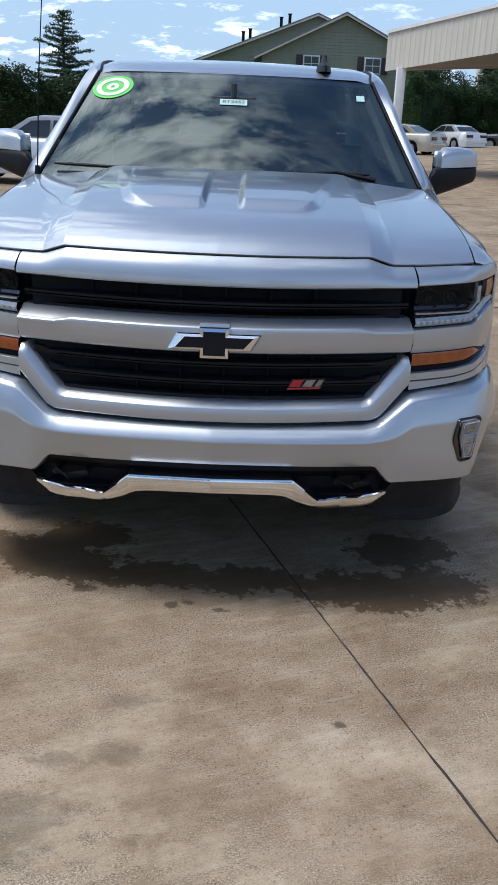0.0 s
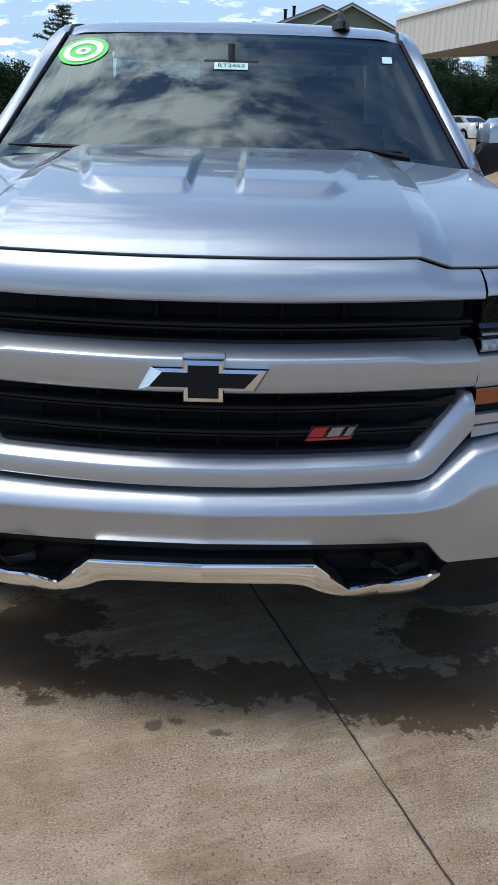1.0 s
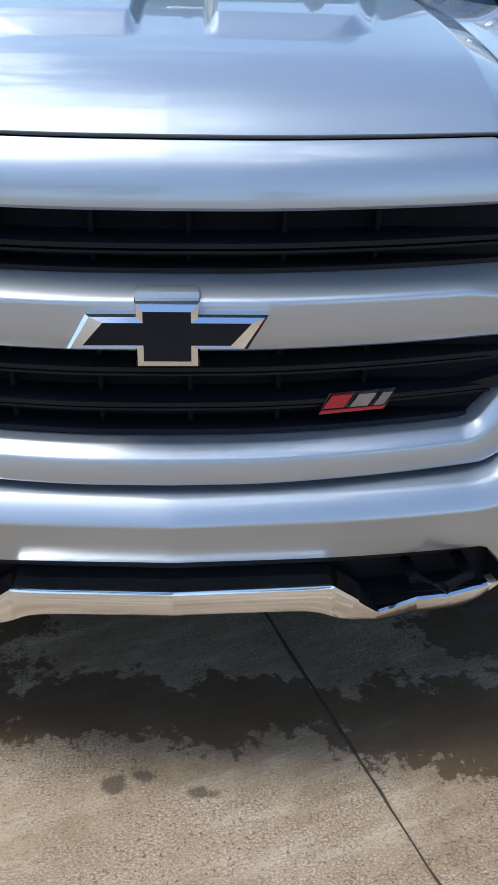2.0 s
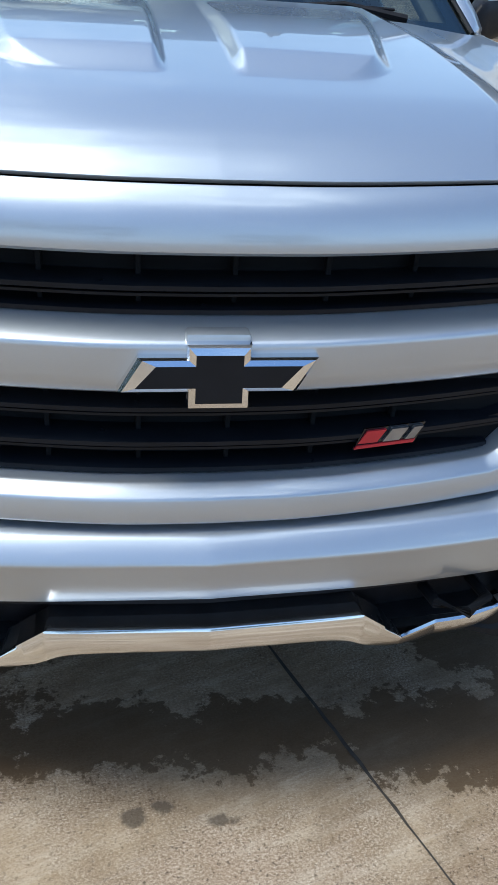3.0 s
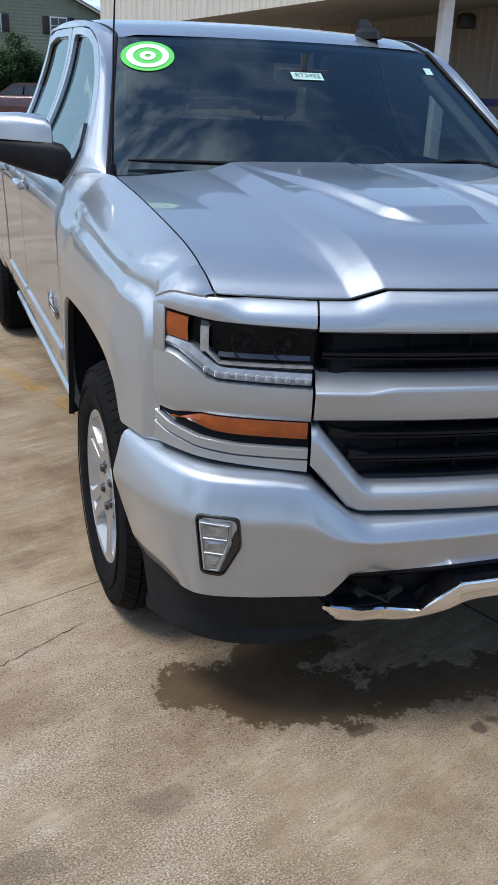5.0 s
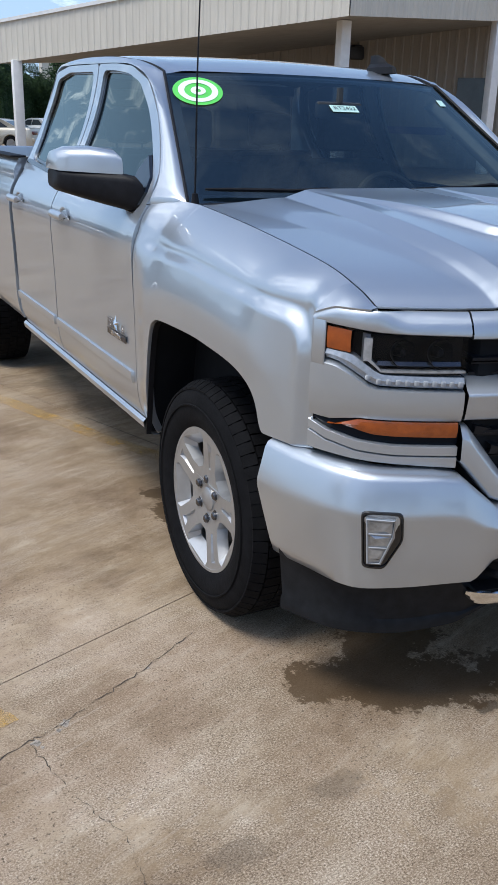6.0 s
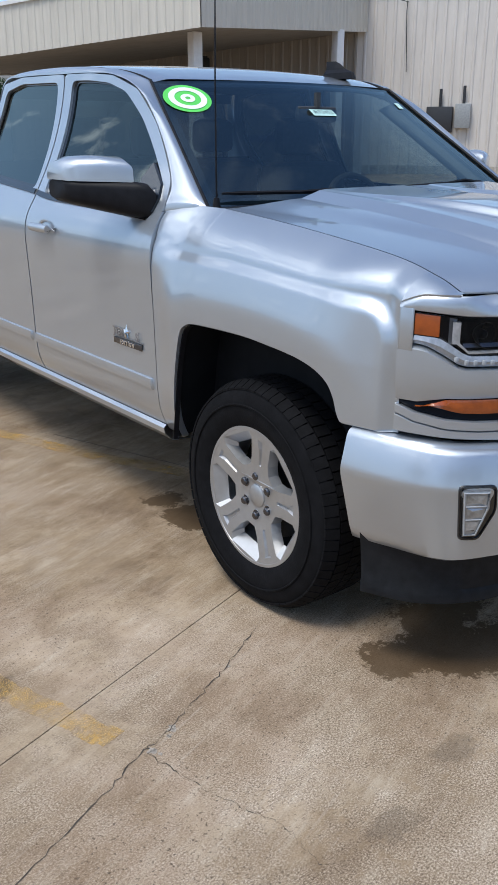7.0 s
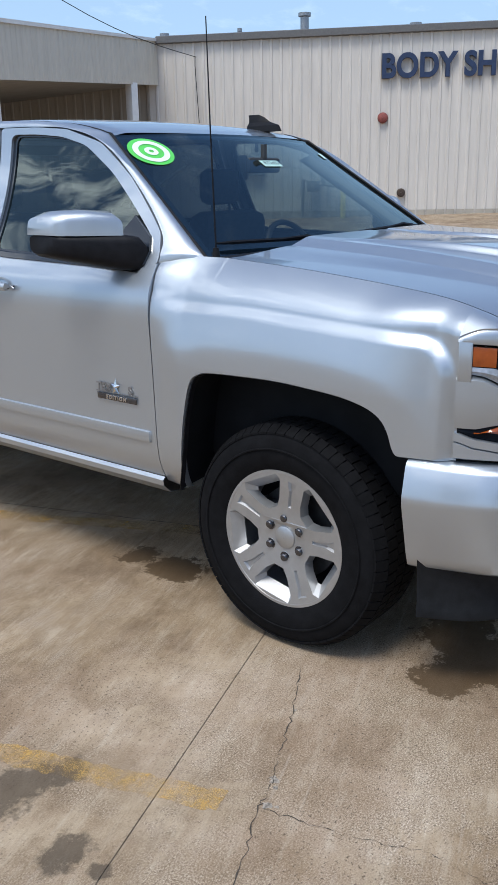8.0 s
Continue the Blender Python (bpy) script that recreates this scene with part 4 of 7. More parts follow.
YS = sorted(set([0.365 + 0.008 * i for i in range(150) if 0.365 + 0.008 * i < 1.537] + [a for a, b in ARCH if a < 1.53] + [1.37, 1.38, 1.4, 1.41, 1.42, 1.432, 1.436] + [1.5415]))
for s in (-1, 1):
    bm = bmesh.new()
    rows = []
    for y in YS:
        row = [Vector((s * x, yy, z)) for x, yy, z in (fender_point(y, (i / 70) ** 1.2) for i in range(71))]
        row.insert(0, row[0] + Vector((-s * 0.01, 0, -0.03)))
        e = row[-1]
        row += [e + Vector((-s * 0.006, 0, -0.004)), e + Vector((-s * 0.03, 0, 0.0))]
        rows.append(row)
    rows.insert(0, [p + Vector((-s * 0.03, 0.012, 0)) for p in rows[0]])
    rows.append([p + Vector((-s * 0.03, -0.004, 0)) for p in rows[-1]])
    grid(bm, rows)
    # wedge of the fender between hood corner and headlamp brow
    wr = []
    for i in range(13):
        y = 0.24 + (0.3655 - 0.24) * i / 12
        xo = float(np.interp(y, NOSE.y, NOSE.x))
        zt = hood_side_z(y)
        row = []
        for j in range(9):
            g = j / 8
            x = 0.8465 + (max(xo, 0.85) - 0.001 - 0.8465) * g
            z = zt + (1.163 - brow_drop(xo) - zt) * g ** 2.2
            row.append(Vector((s * x, y, z)))
        row.append(row[-1] + Vector((-s * 0.012, 0.012, -0.03)))
        wr.append(row)
    grid(bm, wr)
    part("fender", bm, SILVER, truck, "silver front fender", sharp=50)
    bm = bmesh.new()
    tube(bm, [Vector((s * (q[0] + 0.0006), q[1] - 0.0035, q[2])) for q in (fender_point(0.3655, 0.12 + 0.86 * i / 20) for i in range(21))], 0.0028, 6)
    part("fender_seam", bm, VOID, truck)
    # wheel well liner
    bm = bmesh.new()
    prof = [(y, z) for y, z in ARCH if 0.53 < y < 1.435]
    grid(bm, [[(s * 0.985, y, z + 0.002) for y, z in prof], [(s * 0.6, y + (0.98 - y) * -0.04, z + 0.03) for y, z in prof]])
    bm.faces.new([bm.verts.new((s * 0.6, y, z + 0.03)) for y, z in prof] + [bm.verts.new((s * 0.6, 1.44, 0.47)), bm.verts.new((s * 0.6, 0.53, 0.47))])
    part("wheel_liner", bm, VOID, truck)
    bm = bmesh.new()
    lip = [(y, z) for y, z in ARCH if 1.3 < y < 1.43]
    grid(bm, [[(s * 1.004, y - 0.002, z - 0.002) for y, z in lip], [(s * 1.005, y - 0.006, z - 0.004) for y, z in lip], [(s * 0.985, y - 0.008, z - 0.005) for y, z in lip]])
    part("arch_lip", bm, BLACK_PLASTIC, truck)


def flat_panel(bm, s, outline_lo, outline_hi, n=40, m=30, off=0.0, lean=None):
    """A side panel between two outlines (functions of y) on the body side."""
    (y0, y1), lo, hi = outline_lo[0], outline_lo[1], outline_hi
    rows = []
    for i in range(n + 1):
        y = y0 + (y1 - y0) * i / n
        row = []
        for j in range(m + 1):
            z = lo(y) + (hi(y) - lo(y)) * j / m
            yy = y + lean(z) * (y1 - y) / (y1 - y0) if lean else y
            row.append(Vector((s * (side_x(z) + off), yy, z)))
        row.insert(0, row[0] + Vector((-s * 0.03, 0, 0)))
        row.append(row[-1] + Vector((-s * 0.03, 0, 0)))
        rows.append(row)
    rows.insert(0, [p + Vector((-s * 0.03, 0, 0)) for p in rows[0]])
    rows.append([p + Vector((-s * 0.03, 0, 0)) for p in rows[-1]])
    grid(bm, rows)


def resample(poly, n):
    P = [Vector(p) for p in poly] + [Vector(poly[0])]
    L = [0.0]
    for a, b in zip(P, P[1:]):
        L.append(L[-1] + (b - a).length)
    out = []
    for k in range(n):
        d = L[-1] * k / n
        i = max(j for j in range(len(L)) if L[j] <= d + 1e-9)
        i = min(i, len(P) - 2)
        t = (d - L[i]) / max(1e-9, L[i + 1] - L[i])
        out.append(P[i].lerp(P[i + 1], t))
    return out


def side_ring(bm, s, outer, inner, off=0.0, depth=0.03):
    n = 160
    o, i = resample(round_poly(outer, 0.02), n), resample(round_poly(inner, 0.035), n)
    # start both loops at the same corner
    k = min(range(n), key=lambda q: (i[q] - o[0]).length)
    i = i[k:] + i[:k]
    to = lambda p, d: Vector((s * (side_x(p.y) + off - d), p.x, p.y))
    grid(bm, [[to(p, depth) for p in o], [to(p, 0) for p in o], [to(a.lerp(b, 0.5), 0) for a, b in zip(o, i)], [to(p, 0) for p in i], [to(p, depth) for p in i]], True)


def side_pane(bm, s, poly, off):
    p = resample(round_poly(poly, 0.035), 80)
    c = sum(p, Vector((0, 0))) / len(p)
    to = lambda q: Vector((s * (side_x(q.y) + off), q.x, q.y))
    vs = grid(bm, [[to(c.lerp(q, f)) for q in p] for f in (1.0, 0.66, 0.33)], True)
    bm.faces.new(vs[-1])


F_FRAME = [(1.553, 1.285), (1.553, 1.32), (1.586, 1.395), (1.82, 1.592), (2.02, 1.722), (2.235, 1.782), (2.433, 1.798), (2.673, 1.804), (2.618, 1.29)]
F_WIN = [(1.63, 1.272), (1.6, 1.315), (1.622, 1.378), (1.773, 1.492), (1.933, 1.612), (2.11, 1.716), (2.261, 1.754), (2.433, 1.77), (2.598, 1.775), (2.553, 1.3)]
R_FRAME = [(2.628, 1.29), (2.683, 1.804), (3.143, 1.81), (3.353, 1.785), (3.423, 1.6), (3.393, 1.31)]
R_WIN = [(2.663, 1.318), (2.738, 1.773), (3.133, 1.78), (3.313, 1.75), (3.363, 1.55), (3.313, 1.36)]
BELT = lerp_table([(1.4, 1.252), (1.673, 1.262), (1.933, 1.274), (2.473, 1.286), (2.673, 1.306), (3.293, 1.345), (3.5, 1.35)])


def door_side(s, name, y0, y1, frame_poly, win_poly, hy, label):
    bm = bmesh.new()
    flat_panel(bm, s, ((y0, y1), const(0.492)), (lambda y: max(BELT(y), 1.29 if y < 1.6 else 0)), 40, 50, 0.0, door_front if name == "front_door" else None)
    door = part(name, bm, SILVER, truck, label, sharp=50)
    bm = bmesh.new()
    side_ring(bm, s, frame_poly, win_poly)
    part("window_frame", bm, SILVER, door, sharp=40)
    bm = bmesh.new()
    side_pane(bm, s, win_poly, -0.018)
    g = part("window_glass", bm, TINTED if name == "rear_door" else LIGHT_TINT, door, "dark tinted side window")
    g.visible_shadow = False
    bm = bmesh.new()
    big = [(a + (a - 2.1) * 0.0, b) for a, b in win_poly]
    c = Vector((sum(p[0] for p in big) / len(big), sum(p[1] for p in big) / len(big)))
    small = [tuple(c + (Vector(p) - c) * 0.955) for p in big]
    side_ring(bm, s, win_poly, small, -0.012, 0.01)
    part("window_seal", bm, GLOSS_BLACK, door)
    bm = bmesh.new()
    rows = [[(s * (side_x(BELT(y) + z) + d), y, BELT(y) + z) for z, d in ((0.016, -0.01), (0.015, 0.006), (-0.004, 0.007), (-0.006, -0.01))] for y in [max(y0, 1.62) + 0.01 + (y1 - 0.02 - max(y0, 1.62)) * i / 10 for i in range(11)]]
    grid(bm, rows)
    part("window_sill", bm, GLOSS_BLACK, door)
    # handle: cup and pull
    bm = bmesh.new()
    X = side_x(1.17)
    tube(bm, [(s * (X + 0.004), hy - 0.105, 1.168), (s * (X + 0.03), hy - 0.085, 1.17), (s * (X + 0.036), hy - 0.02, 1.172), (s * (X + 0.034), hy + 0.06, 1.172), (s * (X + 0.022), hy + 0.085, 1.17), (s * (X - 0.004), hy + 0.09, 1.168)], [0.01, 0.017, 0.019, 0.018, 0.014, 0.01], 12)
    part("door_handle", bm, GREY_PAINT, door, "silver pull handle")
    bm = bmesh.new()
    rows = [[(s * (X + 0.001 - 0.0 * r), hy - 0.01 + 0.075 * r * math.cos(2 * math.pi * k / 28), 1.168 + 0.036 * r * math.sin(2 * math.pi * k / 28)) for k in range(28)] for r in (1.0, 0.8)]
    rows.append([(s * (X - 0.012), hy - 0.01 + 0.05 * math.cos(2 * math.pi * k / 28), 1.168 + 0.02 * math.sin(2 * math.pi * k / 28)) for k in range(28)])
    bm.faces.new(grid(bm, rows, True)[-1])
    part("handle_cup", bm, SILVER, door)
    # body moulding
    bm = bmesh.new()
    rows = []
    for i in range(13):
        y = y0 + 0.03 + (y1 - y0 - 0.04) * i / 12
        rows.append([(s * (side_x(z) + d), y, z) for z, d in ((0.676, -0.004), (0.672, 0.009), (0.655, 0.012), (0.632, 0.009), (0.628, -0.004))])
    rows.insert(0, [(s * (side_x(0.65) - 0.004), y0 + 0.024, z) for z in (0.67, 0.666, 0.652, 0.64, 0.636)])
    grid(bm, rows)
    part("door_moulding", bm, SILVER, door, sharp=50)
    return door


for s in (-1, 1):
    fd = door_side(s, "front_door", 1.5455, 2.618, F_FRAME, F_WIN, 2.42, "silver front door with a tinted window")
    door_side(s, "rear_door", 2.628, 3.378, R_FRAME, R_WIN, 3.24, "silver rear door with a tinted window")
    # state badge: plain bars and a small star
    bm = bmesh.new()
    X = side_x(0.8) + 0.003
    box(bm, min(s * X, s * (X + 0.002)), max(s * X, s * (X + 0.002)), 1.628, 1.856, 0.796, 0.8, 0.0005)
    eb = part("door_badge", bm, STEEL, fd, "chrome badge with a star")
    bm = bmesh.new()
    box(bm, min(s * X, s * (X + 0.003)), max(s * X, s * (X + 0.003)), 1.634, 1.85, 0.768, 0.793, 0.001)
    part("badge_plate", bm, NUT, eb)
    for word, z, size, mat, dx in (("TEX", 0.803, 0.045, STEEL, -0.066), ("S", 0.803, 0.045, STEEL, 0.078), ("EDITION", 0.773, 0.02, CHROME, 0.0)):
        fc = bpy.data.curves.new("badge_word", "FONT")
        fc.body, fc.size, fc.align_x, fc.extrude, fc.offset, fc.space_character = word, size, "CENTER", 0.0012, 0.0012, 1.05 if size > 0.03 else 1.5
        fc.materials.append(mat)
        ft = new("badge_word", fc)
        ft.parent = eb
        ft.matrix_world = Matrix(((0, 0, s, s * (X + 0.0045)), (s, 0, 0, 1.742 + s * dx), (0, 1, 0, z), (0, 0, 0, 1)))
    bm = bmesh.new()
    pts = []
    for k in range(10):
        r = 0.034 if k % 2 == 0 else 0.011
        pts.append((1.742 + r * math.sin(math.pi * k / 5) * 0.8, 0.824 + r * math.cos(math.pi * k / 5)))
    a = [bm.verts.new((s * (X + 0.004), y, z)) for y, z in pts]
    c = bm.verts.new((s * (X + 0.014), 1.742, 0.824))
    for k in range(10):
        bm.faces.new((a[k], a[(k + 1) % 10], c))
    part("badge_star", bm, CHROME, fd, sharp=5)
    # sill below the doors
    bm = bmesh.new()
    grid(bm, [[(s * x, y, z) for x, z in ((0.96, 0.49), (0.972, 0.478), (0.968, 0.455), (0.93, 0.42), (0.8, 0.41))] for y in (1.545, 2.2, 3.0, 3.43)])
    part("rocker_panel", bm, SILVER, truck)
    # door mirror: bracket, lower shell, bright cap and glass
    mir = part("mirror_base", (lambda b: (grid(b, [[(s * (side_x(z) + d), y, z) for y, z in ((1.608, 1.285), (1.6, 1.33), (1.623, 1.38), (1.733, 1.452), (1.773, 1.4), (1.753, 1.29))] for d in (-0.012, 0.012)], True), b.faces.new([b.verts.new((s * (side_x(z) + 0.012), y, z)) for y, z in ((1.608, 1.285), (1.6, 1.33), (1.623, 1.38), (1.733, 1.452), (1.773, 1.4), (1.753, 1.29))]), b)[2])(bmesh.new()), GLOSS_BLACK, truck, "silver-capped black door mirror")
    bm = bmesh.new()
    rows = []
    N = 26
    for x, zc, hz, yc, hy in ((0.935, 1.31, 0.048, 1.64, 0.035), (0.955, 1.322, 0.062, 1.665, 0.055), (0.99, 1.328, 0.064, 1.72, 0.08), (1.055, 1.338, 0.057, 1.78, 0.092), (1.118, 1.348, 0.049, 1.83, 0.09), (1.177, 1.357, 0.04, 1.868, 0.08), (1.192, 1.362, 0.033, 1.882, 0.066)):
        rows.append([(s * x, yc - math.copysign(abs(math.cos(q)) ** 0.55, math.cos(q)) * hy, zc + math.copysign(abs(math.sin(q)) ** 0.55, math.sin(q)) * hz) for q in [2 * math.pi * k / N for k in range(N)]])
    vs = grid(bm, rows, True)
    bm.faces.new(vs[0])
    bm.faces.new(vs[-1])
    part("mirror_shell", bm, BLACK_PLASTIC, mir, sharp=45)
    bm = bmesh.new()
    rows = []
    for x, z0, z1, yc, hy in ((0.985, 1.387, 1.43, 1.75, 0.07), (0.99, 1.387, 1.456, 1.755, 0.085), (1.01, 1.388, 1.476, 1.77, 0.092), (1.087, 1.39, 1.481, 1.82, 0.094), (1.152, 1.392, 1.476, 1.86, 0.088), (1.186, 1.393, 1.459, 1.883, 0.078), (1.196, 1.395, 1.43, 1.892, 0.06)):
        rows.append([(s * x, yc - math.cos(q) * hy, z0 + abs(math.sin(q)) ** 0.34 * (z1 - z0)) for q in [math.pi * k / 16 for k in range(17)]])
    vs = grid(bm, rows)
    bm.faces.new(vs[0])
    bm.faces.new(vs[-1])
    part("mirror_cap", bm, GREY_PAINT, mir, "silver mirror cap", sharp=45)
    bm = bmesh.new()
    box(bm, -0.1, 0.1, -0.004, 0.004, -0.065, 0.065, 0.003, pose(s * 1.06, 1.885, 1.395, 0, 0, s * 35))
    part("mirror_glass", bm, CHROME, mir)


# windshield, pillars, roof
def shield(a, b):
    x = a * (0.85 - 0.172 * b)
    y = 1.405 + 0.638 * b - (0.07 + 0.03 * math.sin(math.pi * max(0, b))) * (1 - a * a)
    z = 1.308 + 0.443 * b + 0.016 * (1 - a * a)
    return Vector((x, y, z))


bm = bmesh.new()
grid(bm, [[shield(-1 + 2 * i / 40, -0.06 + 1.06 * j / 24) for i in range(41)] for j in range(25)])
ws = part("windshield", bm, WINDSHIELD, truck, "tinted windshield reflecting clouds")
ws.visible_shadow = False
# black painted border inside the glass
bm = bmesh.new()
def inner_shield(a, b):
    return shield(a, b) + Vector((0, 0.006, -0.006))
for a0, a1, b0, b1 in ((-1, -0.94, -0.06, 1), (0.94, 1, -0.06, 1), (-0.94, 0.94, 0.955, 1.0), (-0.94, 0.94, -0.06, 0.06)):
    grid(bm, [[inner_shield(a0 + (a1 - a0) * i / 30, b0 + (b1 - b0) * j / 12) for i in range(31)] for j in range(13)])
part("windshield_border", bm, GLOSS_BLACK, truck)

# padded trim on the inside of the pillars
for s in (-1, 1):
    bm = bmesh.new()
    grid(bm, [[shield(s * a, b) + Vector((0, 0.03 + dy, -0.03 - dy * 0.4)) for a, dy in ((0.985, -0.012), (0.96, 0.0), (0.935, 0.03), (0.93, 0.06))] for b in [0.02 + 0.9 * j / 16 for j in range(17)]])
    part("pillar_trim", bm, simple("pillar_cloth", (0.11, 0.115, 0.115), 0.85, 0, 0.1, 40), truck, "grey padded pillar trim", solid=0.004)

ROOF_Z = smooth_table([(0.0, 1.768), (0.06, 1.795), (0.16, 1.825), (0.35, 1.85), (0.6, 1.86), (0.85, 1.852), (0.97, 1.825), (1.0, 1.79)])


def roof_point(a, v):
    ax = abs(a)
    y0 = 2.05 - 0.07 * (1 - ax * ax)
    y = y0 + (3.395 - y0) * v
    hw = 0.672 + 0.03 * step(0.0, 0.25, v)
    x = a * hw
    z = interp(ROOF_Z, v) - 0.018 * ax ** 2 - 0.012 * step(0.88, 1.0, ax)
    if v < 0.2:
        z += (0.012 * ax * ax) * (1 - v / 0.2)
    return Vector((x, y, z))


bm = bmesh.new()
grid(bm, [[roof_point(-1 + 2 * i / 60, (j / 50) ** 1.2) for i in range(61)] for j in range(51)])
part("roof", bm, SILVER, truck, "silver cab roof", sharp=60)

FR = smooth_table([(1.548, 1.313), (1.584, 1.3985), (1.82, 1.595), (2.02, 1.725), (2.235, 1.785), (2.453, 1.801), (2.723, 1.807), (3.143, 1.813), (3.353, 1.788), (3.428, 1.6), (3.403, 1.31)], 12)
for s in (-1, 1):
    # pillar and roof rail: from glass and roof edge out to the door frame
    bm = bmesh.new()
    ditch = []
    rows = []
    for i, p in enumerate(FR):
        o = Vector((s * side_x(p.y), p.x, p.y))
        if p.x < 2.235 and p.y < 1.79:
            q = shield(s, min(1.0, max(-0.02, (p.x - 1.553) / 0.682))) + Vector((0, 0.0, 0.004))
        else:
            q = roof_point(s, min(1.0, max(0.0, (p.x - 2.235) / 1.15))) + Vector((0, 0, 0.003))
            if p.y < 1.75 and p.x > 3:
                q = Vector((s * 0.7, 3.415, min(p.y, 1.75)))
        ditch.append(q)
        mid = (o + q) / 2 + Vector((s * 0.006, -0.006, 0.01))
        rows.append([q, q.lerp(mid, 0.5) + Vector((s * 0.006, -0.003, 0.006)), mid, mid.lerp(o, 0.5) + Vector((s * 0.005, -0.002, 0.003)), o, o + Vector((-s * 0.04, 0, -0.01))])
    rows.insert(0, [p + Vector((0, 0.01, -0.03)) for p in rows[0]])
    grid(bm, rows)
    part("windshield_pillar", bm, SILVER, truck, sharp=60)
    bm = bmesh.new()
    tube(bm, [q + Vector((0, -0.002, 0.001)) for q in ditch[:92]], 0.0065, 6)
    part("roof_moulding", bm, BLACK_PLASTIC, truck)
bm = bmesh.new()
grid(bm, [[Vector((0.86 * a, 1.17 + 0.1 * abs(a) ** 2.5, 1.3 + 0.02 * (1 - a * a))) for a in [-1 + i / 20 for i in range(41)]], [shield(a, 0.0) + Vector((0, -0.02, 0.0)) for a in [-1 + i / 20 for i in range(41)]], [shield(a, 0.03) + Vector((0, 0.03, -0.03)) for a in [-1 + i / 20 for i in range(41)]]])
part("cowl_panel", bm, BLACK_PLASTIC, truck)
# wipers
for x0, x1, px in ((-0.78, -0.18, -0.16), (0.02, 0.62, 0.64)):
    bm = bmesh.new()
    pts = [shield((x0 + (x1 - x0) * t) / 0.84, 0.035 + 0.035 * t if px > 0 else 0.07 - 0.05 * t) + Vector((0, -0.022, 0.012)) for t in [i / 8 for i in range(9)]]
    tube(bm, pts, [0.004] + [0.0075] * 7 + [0.004], 6)
    wiper = part("wiper", bm, BLACK_PLASTIC, truck)
    bm = bmesh.new()
    tube(bm, [pts[4], pts[6] + Vector((0, -0.01, 0.008)), Vector((px, pts[8].y - 0.05, pts[8].z - 0.02))], [0.005, 0.008, 0.013], 6)
    part("wiper_arm", bm, BLACK_PLASTIC, wiper)
# antennas
bm = bmesh.new()
tube(bm, [(-0.842, 1.36, 1.3), (-0.842, 1.36, 1.345)], [0.016, 0.01], 12)
tube(bm, [(-0.842, 1.36, 1.34), (-0.826, 1.385, 1.72), (-0.8, 1.415, 2.1)], [0.0035, 0.003, 0.0022], 6)
part("mast_antenna", bm, BLACK_PLASTIC, truck, "thin black mast antenna")
bm = bmesh.new()
FX, FY = 0.44, 2.13
def finrow(z, w, y0, y1):
    return [(FX + w * sx, y, z) for sx, y in ((-0.3, y0), (0, y0 - 0.008), (0.3, y0), (1, (y0 + y1) / 2), (0.7, y1), (-0.7, y1), (-1, (y0 + y1) / 2))]
vs = grid(bm, [finrow(1.8, 0.038, FY - 0.09, FY + 0.1), finrow(1.828, 0.034, FY - 0.075, FY + 0.1), finrow(1.845, 0.014, FY - 0.02, FY + 0.098), finrow(1.868, 0.01, FY + 0.015, FY + 0.1), finrow(1.882, 0.006, FY + 0.05, FY + 0.105)], True)
bm.faces.new(vs[-1])
part("fin_antenna", bm, BLACK_PLASTIC, truck, "dark fin antenna on the roof")

# stickers on the glass
def on_glass(x, z, lift=0.003):
    b = (z - 1.316) / 0.443
    for _ in range(12):
        a = x / (0.85 - 0.172 * b)
        b = (z - 1.308 - 0.016 * (1 - a * a)) / 0.443
    p = shield(x / (0.85 - 0.172 * b), b)
    return p + Vector((0, -lift, lift * 0.7))


def disc_on_glass(name, cx, cz, r0, r1, mat, parent, lift, label=""):
    bm = bmesh.new()
    N = 48
    grid(bm, [[on_glass(cx + r * math.cos(q), cz + r * (0.51 * math.sin(q) + 0.13 * math.cos(q)), lift) for q in [2 * math.pi * k / N for k in range(N)]] for r in (r0, (r0 + r1) / 2, r1)], True)
    return part(name, bm, mat, parent, label)


target = disc_on_glass("target_sticker", -0.588, 1.685, 0.001, 0.1, GREEN_STICK, None, 0.003, "round green and white ring sticker on the windshield")
tagged(target, "", "sticker")
disc_on_glass("sticker_ring", -0.588, 1.685, 0.055, 0.08, WHITE_STICK, target, 0.005)
disc_on_glass("sticker_ring", -0.588, 1.685, 0.011, 0.03, WHITE_STICK, target, 0.005)


def patch_on_glass(name, x0, x1, z0, z1, mat, lift, label="", parent=None):
    bm = bmesh.new()
    grid(bm, [[on_glass(x0 + (x1 - x0) * i / 6, z0 + (z1 - z0) * j / 3, lift) for i in range(7)] for j in range(4)])
    return part(name, bm, mat, parent, label)


tagp = tagged(patch_on_glass("stock_tag", -0.064, 0.064, 1.625, 1.65, TAG_GREEN, 0.003, "pale green stock tag inside the windshield"), "", "tag")
fc = bpy.data.curves.new("tag_text", "FONT")
fc.body, fc.size, fc.align_x, fc.align_y = "RT2452", 0.033, "CENTER", "CENTER"
fc.materials.append(INK)
ft = new("tag_text", fc)
c0, c1 = on_glass(0, 1.625, 0.006), on_glass(0, 1.65, 0.006)
up = (c1 - c0).normalized()
rt = Vector((1, 0, 0))
nm = rt.cross(up)
mm = Matrix((rt, up, nm)).transposed().to_4x4()
mm.translation = (c0 + c1) / 2
ft.parent = tagp
ft.matrix_world = mm
